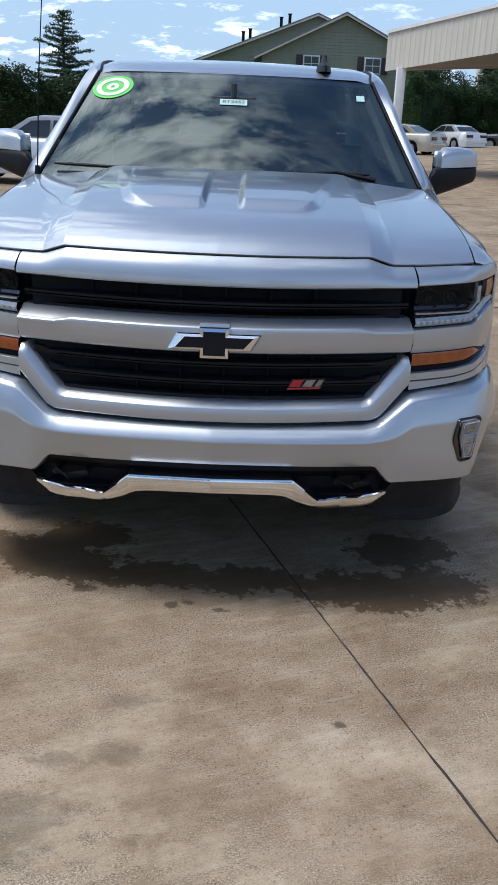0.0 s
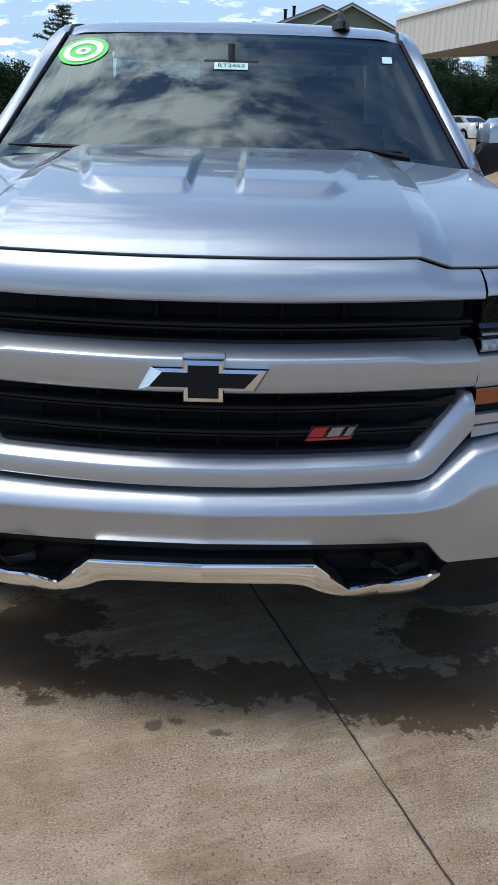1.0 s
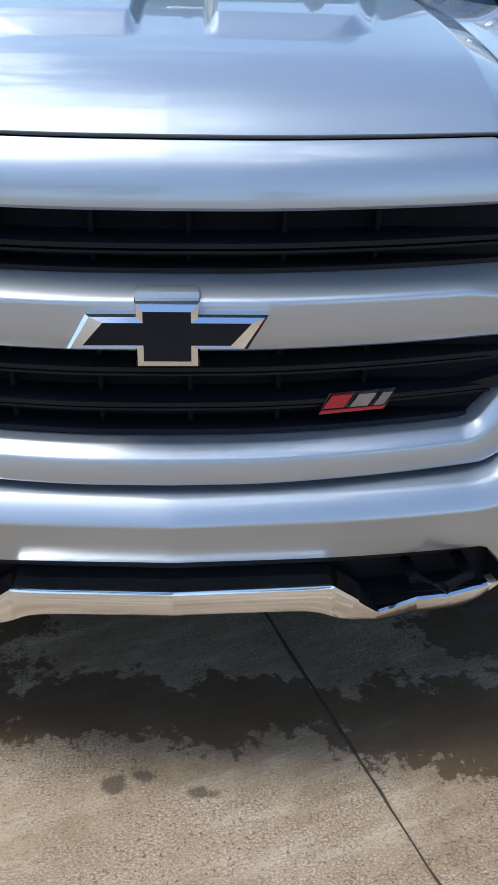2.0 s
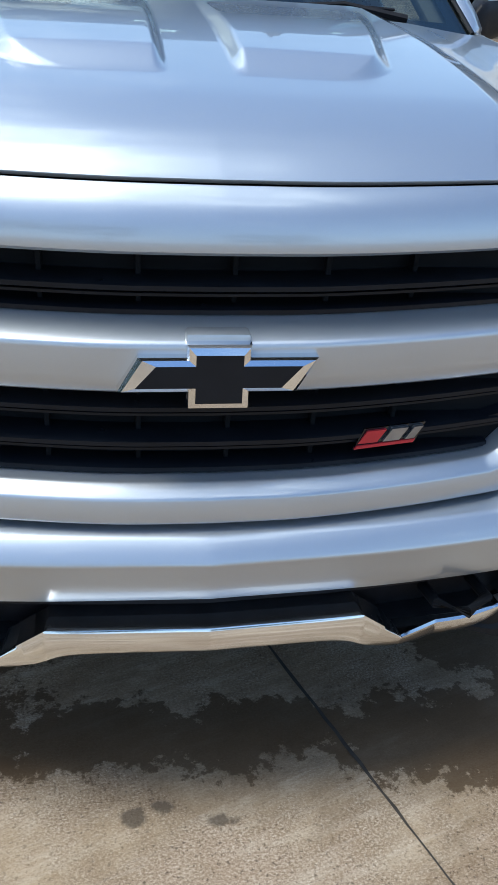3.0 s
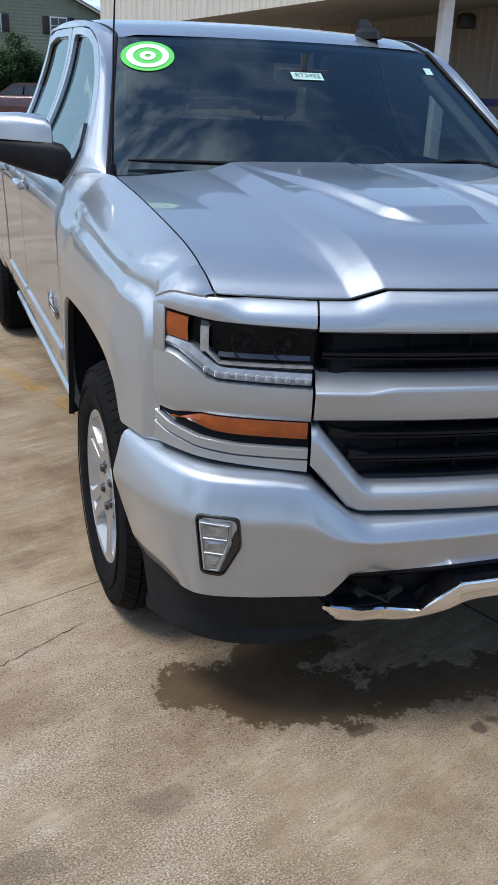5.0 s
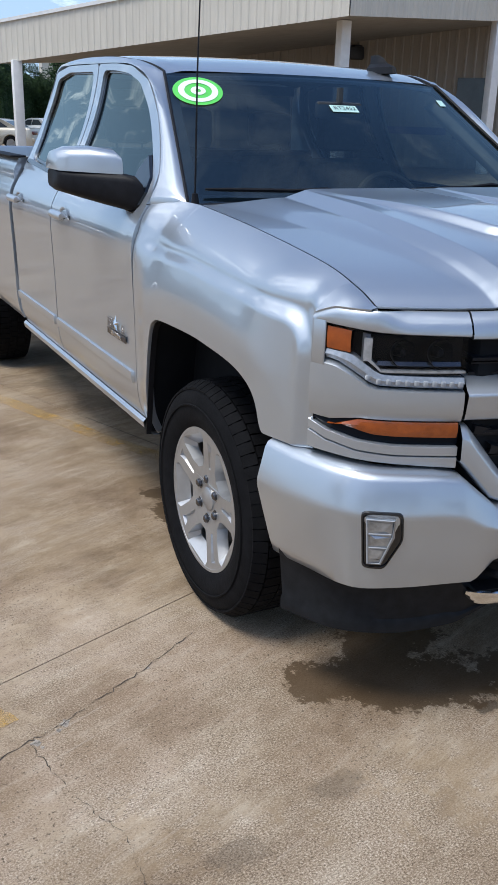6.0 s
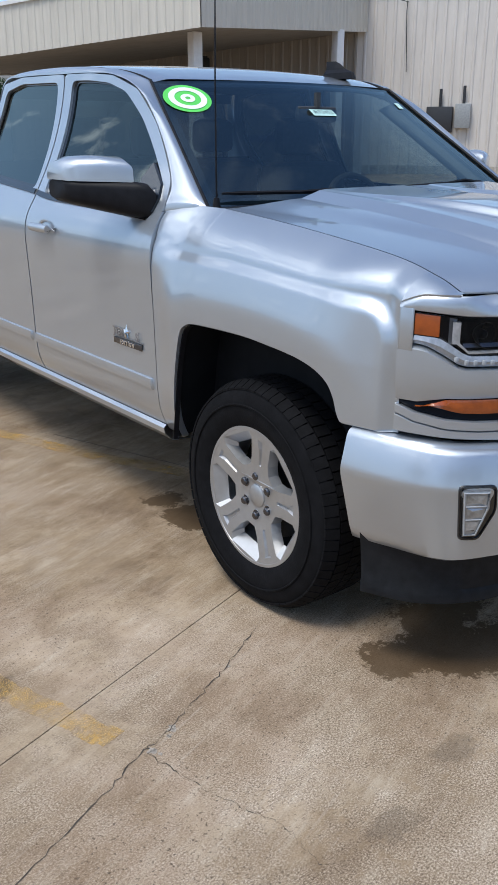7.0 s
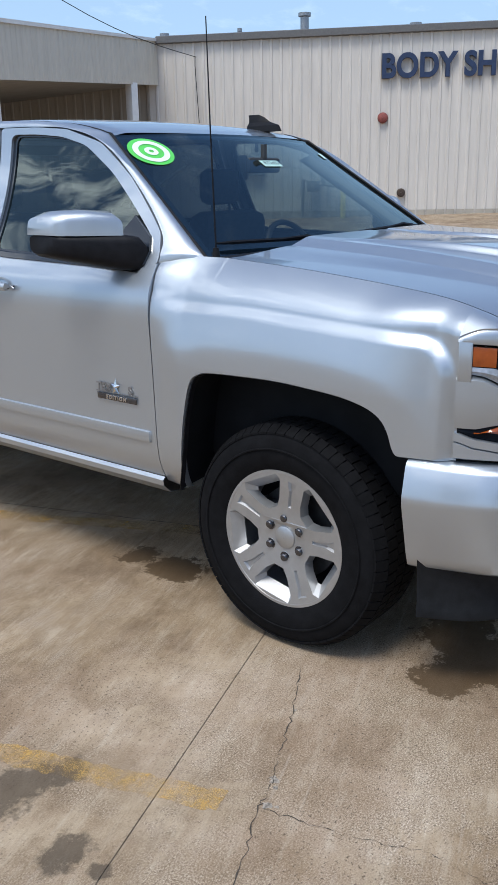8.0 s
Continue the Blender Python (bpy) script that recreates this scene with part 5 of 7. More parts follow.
inspection = tagged(patch_on_glass("inspection_sticker", 0.59, 0.63, 1.665, 1.69, TAG_GREEN, 0.003, "small pale green inspection sticker"), "", "sticker")

# cabin
bm = bmesh.new()
grid(bm, [[Vector((a * 0.8, y, z)) for a in (-1, -0.5, 0, 0.5, 1)] for y, z in ((1.33, 1.28), (1.55, 1.3), (1.75, 1.29), (1.85, 1.22), (1.86, 1.05), (1.7, 0.9))])
part("dashboard", bm, CABIN, truck, sharp=60)
bm = bmesh.new()
NT = 36
grid(bm, [[Vector((0.4 + (0.185 + 0.016 * math.cos(p)) * math.cos(q), 1.93 + 0.42 * 0.185 * math.sin(q) + 0.016 * math.sin(p), 1.2 + 0.9 * (0.185 + 0.016 * math.cos(p)) * math.sin(q))) for p in [2 * math.pi * k / 8 for k in range(8)]] for q in [2 * math.pi * k / NT for k in range(NT + 1)]], True)
box(bm, 0.33, 0.47, 1.9, 1.95, 1.15, 1.24, 0.02)
box(bm, 0.23, 0.57, 1.915, 1.935, 1.185, 1.21, 0.008)
part("steering_wheel", bm, CABIN, truck)
for sx in (-0.42, 0.42):
    for yy in (2.35, 3.1):
        bm = bmesh.new()
        box(bm, sx - 0.25, sx + 0.25, yy - 0.5, yy, 0.85, 1.0, 0.05)
        box(bm, sx - 0.25, sx + 0.25, yy - 0.06, yy + 0.1, 0.9, 1.42, 0.06, Matrix.Translation((0, 0.0, 0)))
        seat = part("seat", bm, SEAT_CLOTH, truck)
        bm = bmesh.new()
        box(bm, sx - 0.13, sx + 0.13, yy + 0.03, yy + 0.12, 1.45, 1.63, 0.04)
        tube(bm, [(sx - 0.07, yy + 0.07, 1.38), (sx - 0.07, yy + 0.07, 1.47)], 0.007, 6)
        tube(bm, [(sx + 0.07, yy + 0.07, 1.38), (sx + 0.07, yy + 0.07, 1.47)], 0.007, 6)
        part("headrest", bm, SEAT_CLOTH, seat)
bm = bmesh.new()
box(bm, -0.11, 0.11, 1.79, 1.82, 1.6, 1.665, 0.012)
tube(bm, [(0, 1.8, 1.66), (0, 1.8, 1.72)], 0.014, 8)
part("rearview_mirror", bm, CABIN, truck)
bm = bmesh.new()
box(bm, -0.9, 0.9, 1.56, 3.37, 0.5, 0.62)
box(bm, -0.82, 0.82, 3.375, 3.4, 0.5, 1.34)
for z0, z1, xw in ((1.34, 1.42, 0.8), (1.72, 1.77, 0.66)):
    box(bm, -xw, xw, 3.33, 3.36, z0, z1)
part("cab_floor", bm, CABIN, truck)
bm = bmesh.new()
grid(bm, [[roof_point(-0.97 + 1.94 * i / 12, 0.06 + 0.9 * j / 8) + Vector((0, 0, -0.035)) for i in range(13)] for j in range(9)])
part("headliner", bm, simple("headliner_cloth", (0.16, 0.16, 0.16), 0.9), truck)
bm = bmesh.new()
grid(bm, [[(-0.72, 3.425, 1.4), (0.72, 3.425, 1.4)], [(-0.68, 3.42, 1.73), (0.68, 3.42, 1.73)]])
g = part("rear_window", bm, glass("dark_rear_glass", (0.2, 0.22, 0.22), 1.5), truck)
g.visible_shadow = False
bm = bmesh.new()
for s in (-1, 1):
    grid(bm, [[(s * side_x(z), y, z) for z, y in ((0.49, 3.383), (0.8, 3.383), (1.1, 3.383), (1.2, 3.383), (1.28, 3.388), (1.32, 3.403))], [(s * (side_x(z) - 0.01), 3.438, z) for z in (0.49, 0.8, 1.1, 1.2, 1.28, 1.32)], [(s * 0.72, 3.453, z) for z in (0.49, 0.8, 1.1, 1.2, 1.28, 1.32)]])
grid(bm, [[(-0.75, 3.433, 0.5), (0.75, 3.433, 0.5)], [(-0.75, 3.423, 1.4), (0.75, 3.423, 1.4)]])
grid(bm, [[(-0.7, 3.418, 1.73), (0.7, 3.418, 1.73)], [(-0.68, 3.403, 1.79), (0.68, 3.403, 1.79)]])
part("cab_corner", bm, SILVER, truck, sharp=50)

# cargo bed
R_ARCH = lerp_table([(3.42, 0.5), (4.13, 0.5), (4.16, 0.7), (4.24, 0.87), (4.36, 0.93), (4.86, 0.93), (4.99, 0.87), (5.08, 0.7), (5.12, 0.55), (5.84, 0.58)])
for s in (-1, 1):
    bm = bmesh.new()
    rows = []
    for i in range(130):
        y = 3.452 + 2.358 * i / 129
        zb = R_ARCH(y)
        row = []
        for j in range(31):
            z = zb + (1.36 - zb) * j / 30
            fl = 0.02 * (1 - step(0.98, 1.04, z)) * step(4.0, 4.2, y) * (1 - step(5.05, 5.25, y))
            row.append(Vector((s * (min(side_x(min(z, 1.25)), 1.01) + fl - 0.03 * step(1.3, 1.36, z)), y, z)))
        row.insert(0, row[0] + Vector((-s * 0.04, 0, 0)))
        row += [row[-1] + Vector((-s * 0.06, 0, 0.005)), row[-1] + Vector((-s * 0.07, 0, -0.1)), row[-1] + Vector((-s * 0.08, 0, -0.55))]
        rows.append(row)
    rows.insert(0, [p + Vector((-s * 0.05, 0.004, 0)) for p in rows[0]])
    grid(bm, rows)
    bed = part("bed_side", bm, SILVER, truck, "silver cargo bed side", sharp=50)
    bm = bmesh.new()
    box(bm, min(s * 0.9, s * 0.985), max(s * 0.9, s * 0.985), 3.46, 5.8, 1.362, 1.372, 0.003)
    part("bed_rail_cap", bm, BLACK_PLASTIC, bed)
    bm = bmesh.new()
    box(bm, min(s * 0.82, s * 1.0), max(s * 0.82, s * 1.0), 5.8, 5.84, 0.95, 1.3, 0.01)
    part("tail_lamp", bm, RED_PAINT, truck)
bm = bmesh.new()
box(bm, -0.82, 0.82, 5.78, 5.84, 0.78, 1.34, 0.015)
part("tailgate", bm, SILVER, truck)
bm = bmesh.new()
box(bm, -0.88, 0.88, 3.46, 5.8, 0.8, 0.84)
box(bm, -0.88, 0.88, 3.455, 3.48, 0.8, 1.33)

part("bed_floor", bm, DARK_TRIM, truck)
bm = bmesh.new()
box(bm, -0.95, 0.95, 5.84, 5.98, 0.5, 0.66, 0.03)
part("rear_bumper", bm, CHROME, truck)
bm = bmesh.new()
for s in (-1, 1):
    box(bm, min(s * 0.4, s * 0.52), max(s * 0.4, s * 0.52), 0.3, 5.75, 0.42, 0.58, 0.01)
for y in (0.98, 4.625):
    tube(bm, [(-0.7, y, 0.38), (0.7, y, 0.38)], 0.06, 10)
part("chassis", bm, VOID, truck)


# wheels
SPOKE_TURN = radians(12)
POCKET = [(0.112, 0.02), (0.138, 0.046), (0.198, 0.082), (0.222, 0.074)]
POCKET_FLOOR = [(0.119, 0.016), (0.141, 0.04), (0.178, 0.062), (0.192, 0.057)]
GROOVE = [(0.118, 0.006), (0.182, 0.009), (0.214, 0.019)]
GROOVE_FLOOR = [(0.122, 0.002), (0.182, 0.004), (0.21, 0.012)]


def dish(r):
    """How far the wheel's face stands out at a radius."""
    return float(np.interp(r, [0.04, 0.09, 0.13, 0.2, 0.236], [-0.012, -0.016, -0.024, -0.032, -0.035]))


def rim_face(rim):
    """The five broad spokes as one cast face: windows with sloping walls between the spokes and a groove down each spoke."""
    def loop(half, ang, drop=0.0):
        pts = [(r, -t) for r, t in half] + [(r, t) for r, t in reversed(half)]
        out = []
        for r, t in pts:
            c, d = math.cos(ang), math.sin(ang)
            y, z = -(r * d + t * c), r * c - t * d
            out.append(Vector((dish(math.hypot(y, z)) + drop, y, z)))
        return out

    def circle(r, n, x=None):
        return [Vector((dish(r) if x is None else x, r * math.cos(2 * math.pi * k / n), r * math.sin(2 * math.pi * k / n))) for k in range(n)]

    bm = bmesh.new()
    loops = [circle(0.236, 80), circle(0.04, 30)]
    walls = []
    for k in range(5):
        g, h = SPOKE_TURN + 2 * math.pi * k / 5, SPOKE_TURN + 2 * math.pi * (k + 0.5) / 5
        loops += [loop(POCKET, h), loop(GROOVE, g)]
        walls += [(loop(POCKET, h), loop(POCKET_FLOOR, h, 0.038), False), (loop(GROOVE, g), loop(GROOVE_FLOOR, g, 0.009), True)]
    edges = []
    for lp in loops:
        vs = [bm.verts.new(p) for p in lp]
        edges += [bm.edges.new((vs[i], vs[(i + 1) % len(vs)])) for i in range(len(vs))]
    bmesh.ops.triangle_fill(bm, use_beauty=True, use_dissolve=False, edges=edges, normal=(-1, 0, 0))
    part("spoke_face", bm, ALLOY, rim, "broad satin spokes with a groove down each", sharp=12)
    for top, low, closed in walls:
        bm = bmesh.new()
        n = len(top)
        vs = grid(bm, [top, low], True)
        if closed:
            bm.faces.new(vs[1])
        part("spoke_groove" if closed else "window_wall", bm, ALLOY, rim, sharp=5)
    # recessed seats of the nuts
    bm = bmesh.new()
    for k in range(6):
        q = 2 * math.pi * k / 6
        c = Vector((dish(0.072) - 0.0012, 0.072 * math.sin(q), 0.072 * math.cos(q)))
        grid(bm, [[c + Vector((dx, r * math.cos(2 * math.pi * j / 16), r * math.sin(2 * math.pi * j / 16))) for j in range(16)] for r, dx in ((0.021, 0.0012), (0.0195, 0.0), (0.0135, 0.0006))], True)
    part("nut_seat", bm, STEEL, rim)


def build_wheel(parent, m):
    bm = bmesh.new()
    prof = [(-0.02, 0.232), (-0.034, 0.245), (-0.046, 0.27), (-0.052, 0.3), (-0.05, 0.335), (-0.04, 0.365), (-0.026, 0.383), (-0.012, 0.389), (0.02, 0.3905), (0.165, 0.3905), (0.19, 0.385), (0.206, 0.36), (0.21, 0.3), (0.2, 0.24)]
    revolve(bm, prof, 96)
    wheel = part("tyre", bm, RUBBER, parent, "black all-terrain tyre on an alloy wheel", sharp=30)
    wheel.matrix_basis = m
    # tread lugs and shoulder blocks
    bm = bmesh.new()
    for k in range(64):
        q = 2 * math.pi * k / 64
        for a0, a1, r0, r1, tw in ((-0.04, 0.0, 0.37, 0.3985, 0), (0.006, 0.062, 0.385, 0.399, 0.5), (0.066, 0.112, 0.385, 0.399, 0.2), (0.118, 0.166, 0.385, 0.399, 0.6), (0.17, 0.204, 0.37, 0.397, 0.1)):
            w = 0.034
            qq = q + tw * 2 * math.pi / 64
            vs = box(bm, a0, a1, -w / 2, w / 2, r0, r1)
            for v in vs:
                if a0 < 0 and v.co.x < a0 + 0.01:
                    v.co.z -= 0.022 if v.co.z > 0.38 else 0
                v.co = Matrix.Rotation(qq, 3, "X") @ v.co
    part("tyre_tread", bm, RUBBER, wheel)
    # raised rings on the sidewall
    bm = bmesh.new()
    revolve(bm, [(-0.0535, 0.318), (-0.0565, 0.32), (-0.0565, 0.324), (-0.053, 0.326)], 96)
    part("sidewall_ring", bm, RUBBER, wheel)
    bm = bmesh.new()
    revolve(bm, [(-0.018, 0.229), (-0.034, 0.235), (-0.036, 0.246), (-0.03, 0.247), (-0.036, 0.246), (-0.036, 0.236), (-0.02, 0.225), (0.02, 0.218), (0.2, 0.215)], 96)
    rim = part("rim", bm, ALLOY, wheel, "silver five-spoke alloy rim")
    rim_face(rim)
    bm = bmesh.new()
    revolve(bm, [(-0.004, 0.042), (-0.016, 0.04), (-0.02, 0.034), (-0.021, 0.001)], 40)
    part("centre_cap", bm, ALLOY, rim, sharp=40)
    for k in range(6):
        q = 2 * math.pi * k / 6
        bm = bmesh.new()
        revolve(bm, [(0.0, 0.02), (-0.016, 0.02), (-0.016, 0.0145), (-0.024, 0.0135), (-0.0275, 0.01), (-0.0285, 0.0005)], 12)
        ob = part("lug_nut", bm, NUT, rim)
        ob.matrix_basis = Matrix.Translation((0, 0.072 * math.sin(q), 0.072 * math.cos(q)))
    bm = bmesh.new()
    revolve(bm, [(0.06, 0.001), (0.06, 0.165), (0.08, 0.165), (0.08, 0.06), (0.2, 0.06)], 48)
    box(bm, 0.05, 0.12, 0.06, 0.16, -0.1, 0.1, 0.02)
    part("brake_disc", bm, simple("dark_iron", (0.05, 0.05, 0.052), 0.5, 0.6, 0.3, 30), wheel)
    bm = bmesh.new()
    revolve(bm, [(0.1, 0.214), (0.1, 0.001)], 48)
    part("wheel_shadow_disc", bm, VOID, wheel)
    return wheel


for y in (0.98, 4.625):
    build_wheel(truck, pose(-0.94, y, 0.379) @ Matrix.Diagonal((1, 1.012, 1.012, 1)))
    build_wheel(truck, pose(0.94, y, 0.379, 0, 0, 180) @ Matrix.Diagonal((1, 1.012, 1.012, 1)))
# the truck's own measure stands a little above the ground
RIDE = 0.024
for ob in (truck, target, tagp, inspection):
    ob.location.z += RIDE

# ---- ground ----
def ground_z(x, y):
    return 0.027 * max(0.0, x - 5.0) if x < 40 else 0.945


AX, BX = Vector((0.335, -0.942, 0)), Vector((0.942, 0.335, 0))   # along and across the slab joints
bm = bmesh.new()
xs = [-3000, -300, -60, -20, 0, 5] + [7 + 3 * i for i in range(12)] + [60, 300, 3000]
ys = [-3000, -300, -60, -20, 0, 10, 20, 40, 60, 300, 3000]
grid(bm, [[(x, y, ground_z(x, y) - 0.012) for x in xs] for y in ys])
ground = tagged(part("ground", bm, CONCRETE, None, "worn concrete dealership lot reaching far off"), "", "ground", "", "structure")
SLAB = 3.05
ORI = Vector((0.348, 0.105, 0))
bm = bmesh.new()
h = SLAB / 2 - 0.0014
r = [[(-h, -h), (h, -h), (h, h), (-h, h)]]
top, low = h - 0.001, h
vs = grid(bm, [[(-low, -low, -0.03), (low, -low, -0.03), (low, low, -0.03), (-low, low, -0.03)], [(-low, -low, -0.006), (low, -low, -0.006), (low, low, -0.006), (-low, low, -0.006)], [(-top, -top, 0), (top, -top, 0), (top, top, 0), (-top, top, 0)]], True)
bm.faces.new(vs[-1])
bmesh.ops.recalc_face_normals(bm, faces=bm.faces)
slab_me = bpy.data.meshes.new("slab")
bm.to_mesh(slab_me)
bm.free()
slab_me.materials.append(CONCRETE)
J2 = -1.35   # where the first cross joint meets, along AX from ORI
for i in range(-9, 5):
    for j in range(-4, 5):
        c = ORI + AX * (J2 + SLAB * (i + 0.5)) + BX * (SLAB * (j + 0.5))
        if c.x > 3.5:
            continue
        ob = new("slab", slab_me)
        ob.parent = ground
        ob.matrix_basis = pose(c.x, c.y, 0, 0, 0, math.degrees(math.atan2(BX.y, BX.x)))


for k in range(-9, 6):
    for along in (0, 1):
        bm = bmesh.new()
        o = ORI + (BX * (SLAB * k) if along else AX * (J2 + SLAB * k))
        d, w = (AX, BX) if along else (BX, AX)
        lo, hi = (-27, 9) if along else (-12, 8)
        if along and abs(k) > 4:
            bm.free()
            continue
        grid(bm, [[o + d * t + w * e + Vector((0, 0, -0.003)) for e in (-0.006, 0.006)] for t in [lo + (hi - lo) * i / 8 for i in range(9)]])
        tagged(part("slab_joint", bm, GAP, None, "dirt-filled joint between concrete slabs"), "", "joint", "", "structure")


def quad_strip(name, pts, w, z, mat, label, cat, solid=0.0):
    bm = bmesh.new()
    rows = []
    for i, p in enumerate(pts):
        a, b = Vector(pts[max(0, i - 1)]), Vector(pts[min(len(pts) - 1, i + 1)])
        d = (b - a).normalized()
        nrm = Vector((-d.y, d.x))
        ww = w[i] if isinstance(w, list) else w
        rows.append([(p[0] + nrm.x * ww * k + (0.016 if p[0] < -0.9 else 0.008), p[1] + nrm.y * ww * k + 0.022, z) for k in (-0.5, 0.5)])
    grid(bm, rows)
    return tagged(part(name, bm, mat, None, label), "", cat, "", "structure")


def jag(pts, amp, sub=7, seed=3):
    rng = random.Random(seed)
    out = []
    for a, b in zip(pts, pts[1:]):
        for k in range(sub):
            t = k / sub
            out.append((a[0] + (b[0] - a[0]) * t + rng.uniform(-amp, amp), a[1] + (b[1] - a[1]) * t + rng.uniform(-amp, amp)))
    return out + [pts[-1]]


quad_strip("parking_line", jag([(-2.02, 1.3), (-1.88, 0.9), (-1.76, 0.58)], 0.009, 14, 9), 0.085, 0.0022, YELLOW, "faded yellow parking line on the concrete", "road marking")
quad_strip("parking_line", [(-1.35, 4.2), (-1.05, 3.5), (-0.75, 2.72), (-0.4, 2.0), (-0.1, 1.2)], 0.1, 0.0022, YELLOW, "faded yellow parking line under the truck", "road marking")


def crack(pts, w, seed):
    p = jag(pts, 0.007, 16, seed)
    rng = random.Random(seed)
    quad_strip("crack", p, [w * rng.choice((0.12, 0.3, 0.5, 0.7, 1.0, 1.5)) for _ in p], 0.0016, CRACK_DIRT, "irregular dirt-filled crack in the concrete", "crack")


crack([(-1.05, 0.83), (-1.34, 0.66), (-1.617, 0.524), (-1.713, 0.488), (-1.96, 0.37), (-2.4, 0.18)], 0.0032, 2)
crack([(-1.72, 0.47), (-1.66, 0.22), (-1.59, 0.05), (-1.6, -0.1)], 0.0018, 5)
CHIP = simple("fresh_concrete", (0.27, 0.235, 0.195), 0.9, 0, 0.7, 90, 0.4)
for cx, cy, r, sd in ((-1.589, 0.546, 0.018, 1), (-1.614, 0.522, 0.01, 2), (-1.684, 0.497, 0.016, 3), (-1.674, 0.472, 0.008, 4), (-1.284, 0.697, 0.007, 6)):
    rng = random.Random(sd)
    bm = bmesh.new()
    ring = [(cx + r * rng.uniform(0.45, 1.2) * math.cos(q), cy + r * rng.uniform(0.45, 1.2) * math.sin(q), 0.0011) for q in [2 * math.pi * k / 11 for k in range(11)]]
    bm.faces.new([bm.verts.new(p) for p in ring])
    tagged(part("chipped_spot", bm, CHIP, None, "pale chipped spot along the crack"), "", "chip", "", "structure")

for o, d, lo, hi, sd in ((ORI, AX, -3.2, 4.6, 31),):
    p = jag([tuple((o + d * (lo + (hi - lo) * i / 30))[:2]) for i in range(31)], 0.0016, 6, sd)
    rng = random.Random(sd)
    wd = 0.006
    ws_ = []
    for _ in p:
        wd = min(0.0095, max(0.003, wd + rng.uniform(-0.003, 0.003)))
        ws_.append(wd)
    quad_strip("joint_fill", [(q[0] - 0.008, q[1] - 0.022) for q in p], ws_, 0.0018, JOINT, "ragged dark joint in the concrete", "joint")

# ---- canopy and body shop building ----
L0, C0, E0 = Vector((4.05, 26.5)), Vector((9.68, 16.74)), Vector((18.15, 20.15))
WD = Vector((5.0, -8.1)).normalized()


def ribbed_wall(bm, a, b, za, zb, ta, tb, pitch=0.3, depth=0.03, side=1):
    """Sheet-metal wall from a to b with raised ribs; za, zb and ta, tb: foot and top heights at the ends."""
    d = b - a
    n = int(d.length / pitch)
    nrm = Vector((d.y, -d.x)).normalized() * side
    rows_lo, rows_hi = [], []
    for i in range(n):
        for f, o in ((0.0, 0), (0.62, 0), (0.72, depth), (0.9, depth)):
            t = (i + f) / n
            p = a + d * t + nrm * o
            rows_lo.append((p.x, p.y, za + (zb - za) * t))
            rows_hi.append((p.x, p.y, ta + (tb - ta) * t))
    grid(bm, [rows_lo, rows_hi])


canopy = empty("canopy", "cream sheet-metal canopy on white posts beside the workshop", "canopy")
bm = bmesh.new()
ribbed_wall(bm, L0, C0, 2.9, 3.815, 4.0, 5.04, 0.22, 0.014)
ribbed_wall(bm, C0, E0, 3.815, 4.49, 5.04, 5.8, 0.22, 0.014)
part("fascia", bm, CREAM_METAL, canopy, "cream ribbed metal fascia", sharp=20)
BACK = (L0 - C0)
R0 = E0 + BACK
WALL_END = 1.18
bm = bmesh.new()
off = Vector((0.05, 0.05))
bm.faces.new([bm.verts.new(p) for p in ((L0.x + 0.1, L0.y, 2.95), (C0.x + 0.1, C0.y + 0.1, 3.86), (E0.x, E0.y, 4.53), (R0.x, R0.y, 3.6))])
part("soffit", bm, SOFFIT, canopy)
bm = bmesh.new()
bm.faces.new([bm.verts.new(p) for p in ((L0.x, L0.y, 3.93), (C0.x, C0.y, 4.96), (E0.x, E0.y, 5.72), (R0.x, R0.y, 4.7))])
bm.faces.new([bm.verts.new(p) for p in ((L0.x, L0.y, 2.9), (L0.x, L0.y, 4.0), (R0.x, R0.y, 4.7), (R0.x, R0.y, 3.55))])
part("roof_deck", bm, CREAM_METAL, canopy)
bm = bmesh.new()
for a, b, za, zb in ((L0, C0, 4.0, 5.04), (C0, E0, 5.04, 5.8)):
    d = (b - a).normalized()
    nn = Vector((d.y, -d.x)) * 0.06
    grid(bm, [[(a.x + nn.x, a.y + nn.y, za - 0.06), (a.x + nn.x, a.y + nn.y, za + 0.03), (a.x - nn.x, a.y - nn.y, za + 0.03)], [(b.x + nn.x, b.y + nn.y, zb - 0.06), (b.x + nn.x, b.y + nn.y, zb + 0.03), (b.x - nn.x, b.y - nn.y, zb + 0.03)]])
part("fascia_cap", bm, POST_WHITE, canopy)
for x, y, t in ((4.45, 25.9, 3.0), (10.33, 17.98, 3.85), (16.4, 19.55, 4.4)):
    bm = bmesh.new()
    box(bm, x - 0.13, x + 0.13, y - 0.13, y + 0.13, 0, t, 0.01)
    part("post", bm, POST_WHITE, canopy)

shop = empty("body_shop_building", "pale ribbed sheet-metal workshop with navy wall letters", "building")
W2 = E0 + WD * 34
bm = bmesh.new()
ribbed_wall(bm, E0 - WD * 0.3, W2, 0.0, 0.0, 5.8, 6.05, 0.3)
part("wall", bm, WALL_METAL, shop, sharp=20)
bm = bmesh.new()
ribbed_wall(bm, E0 + BACK * WALL_END, E0, 0.0, 0.0, 4.5, 5.75, 0.3)
# the canopy's shade is put into this wall's darker tan colour
part("wall", bm, ribbed("shaded_sheet_metal", (0.31, 0.27, 0.22)), shop, "ribbed wall under the canopy, darkened to tan for shade", sharp=20)
BK = Vector((WD.y, -WD.x)) * -1
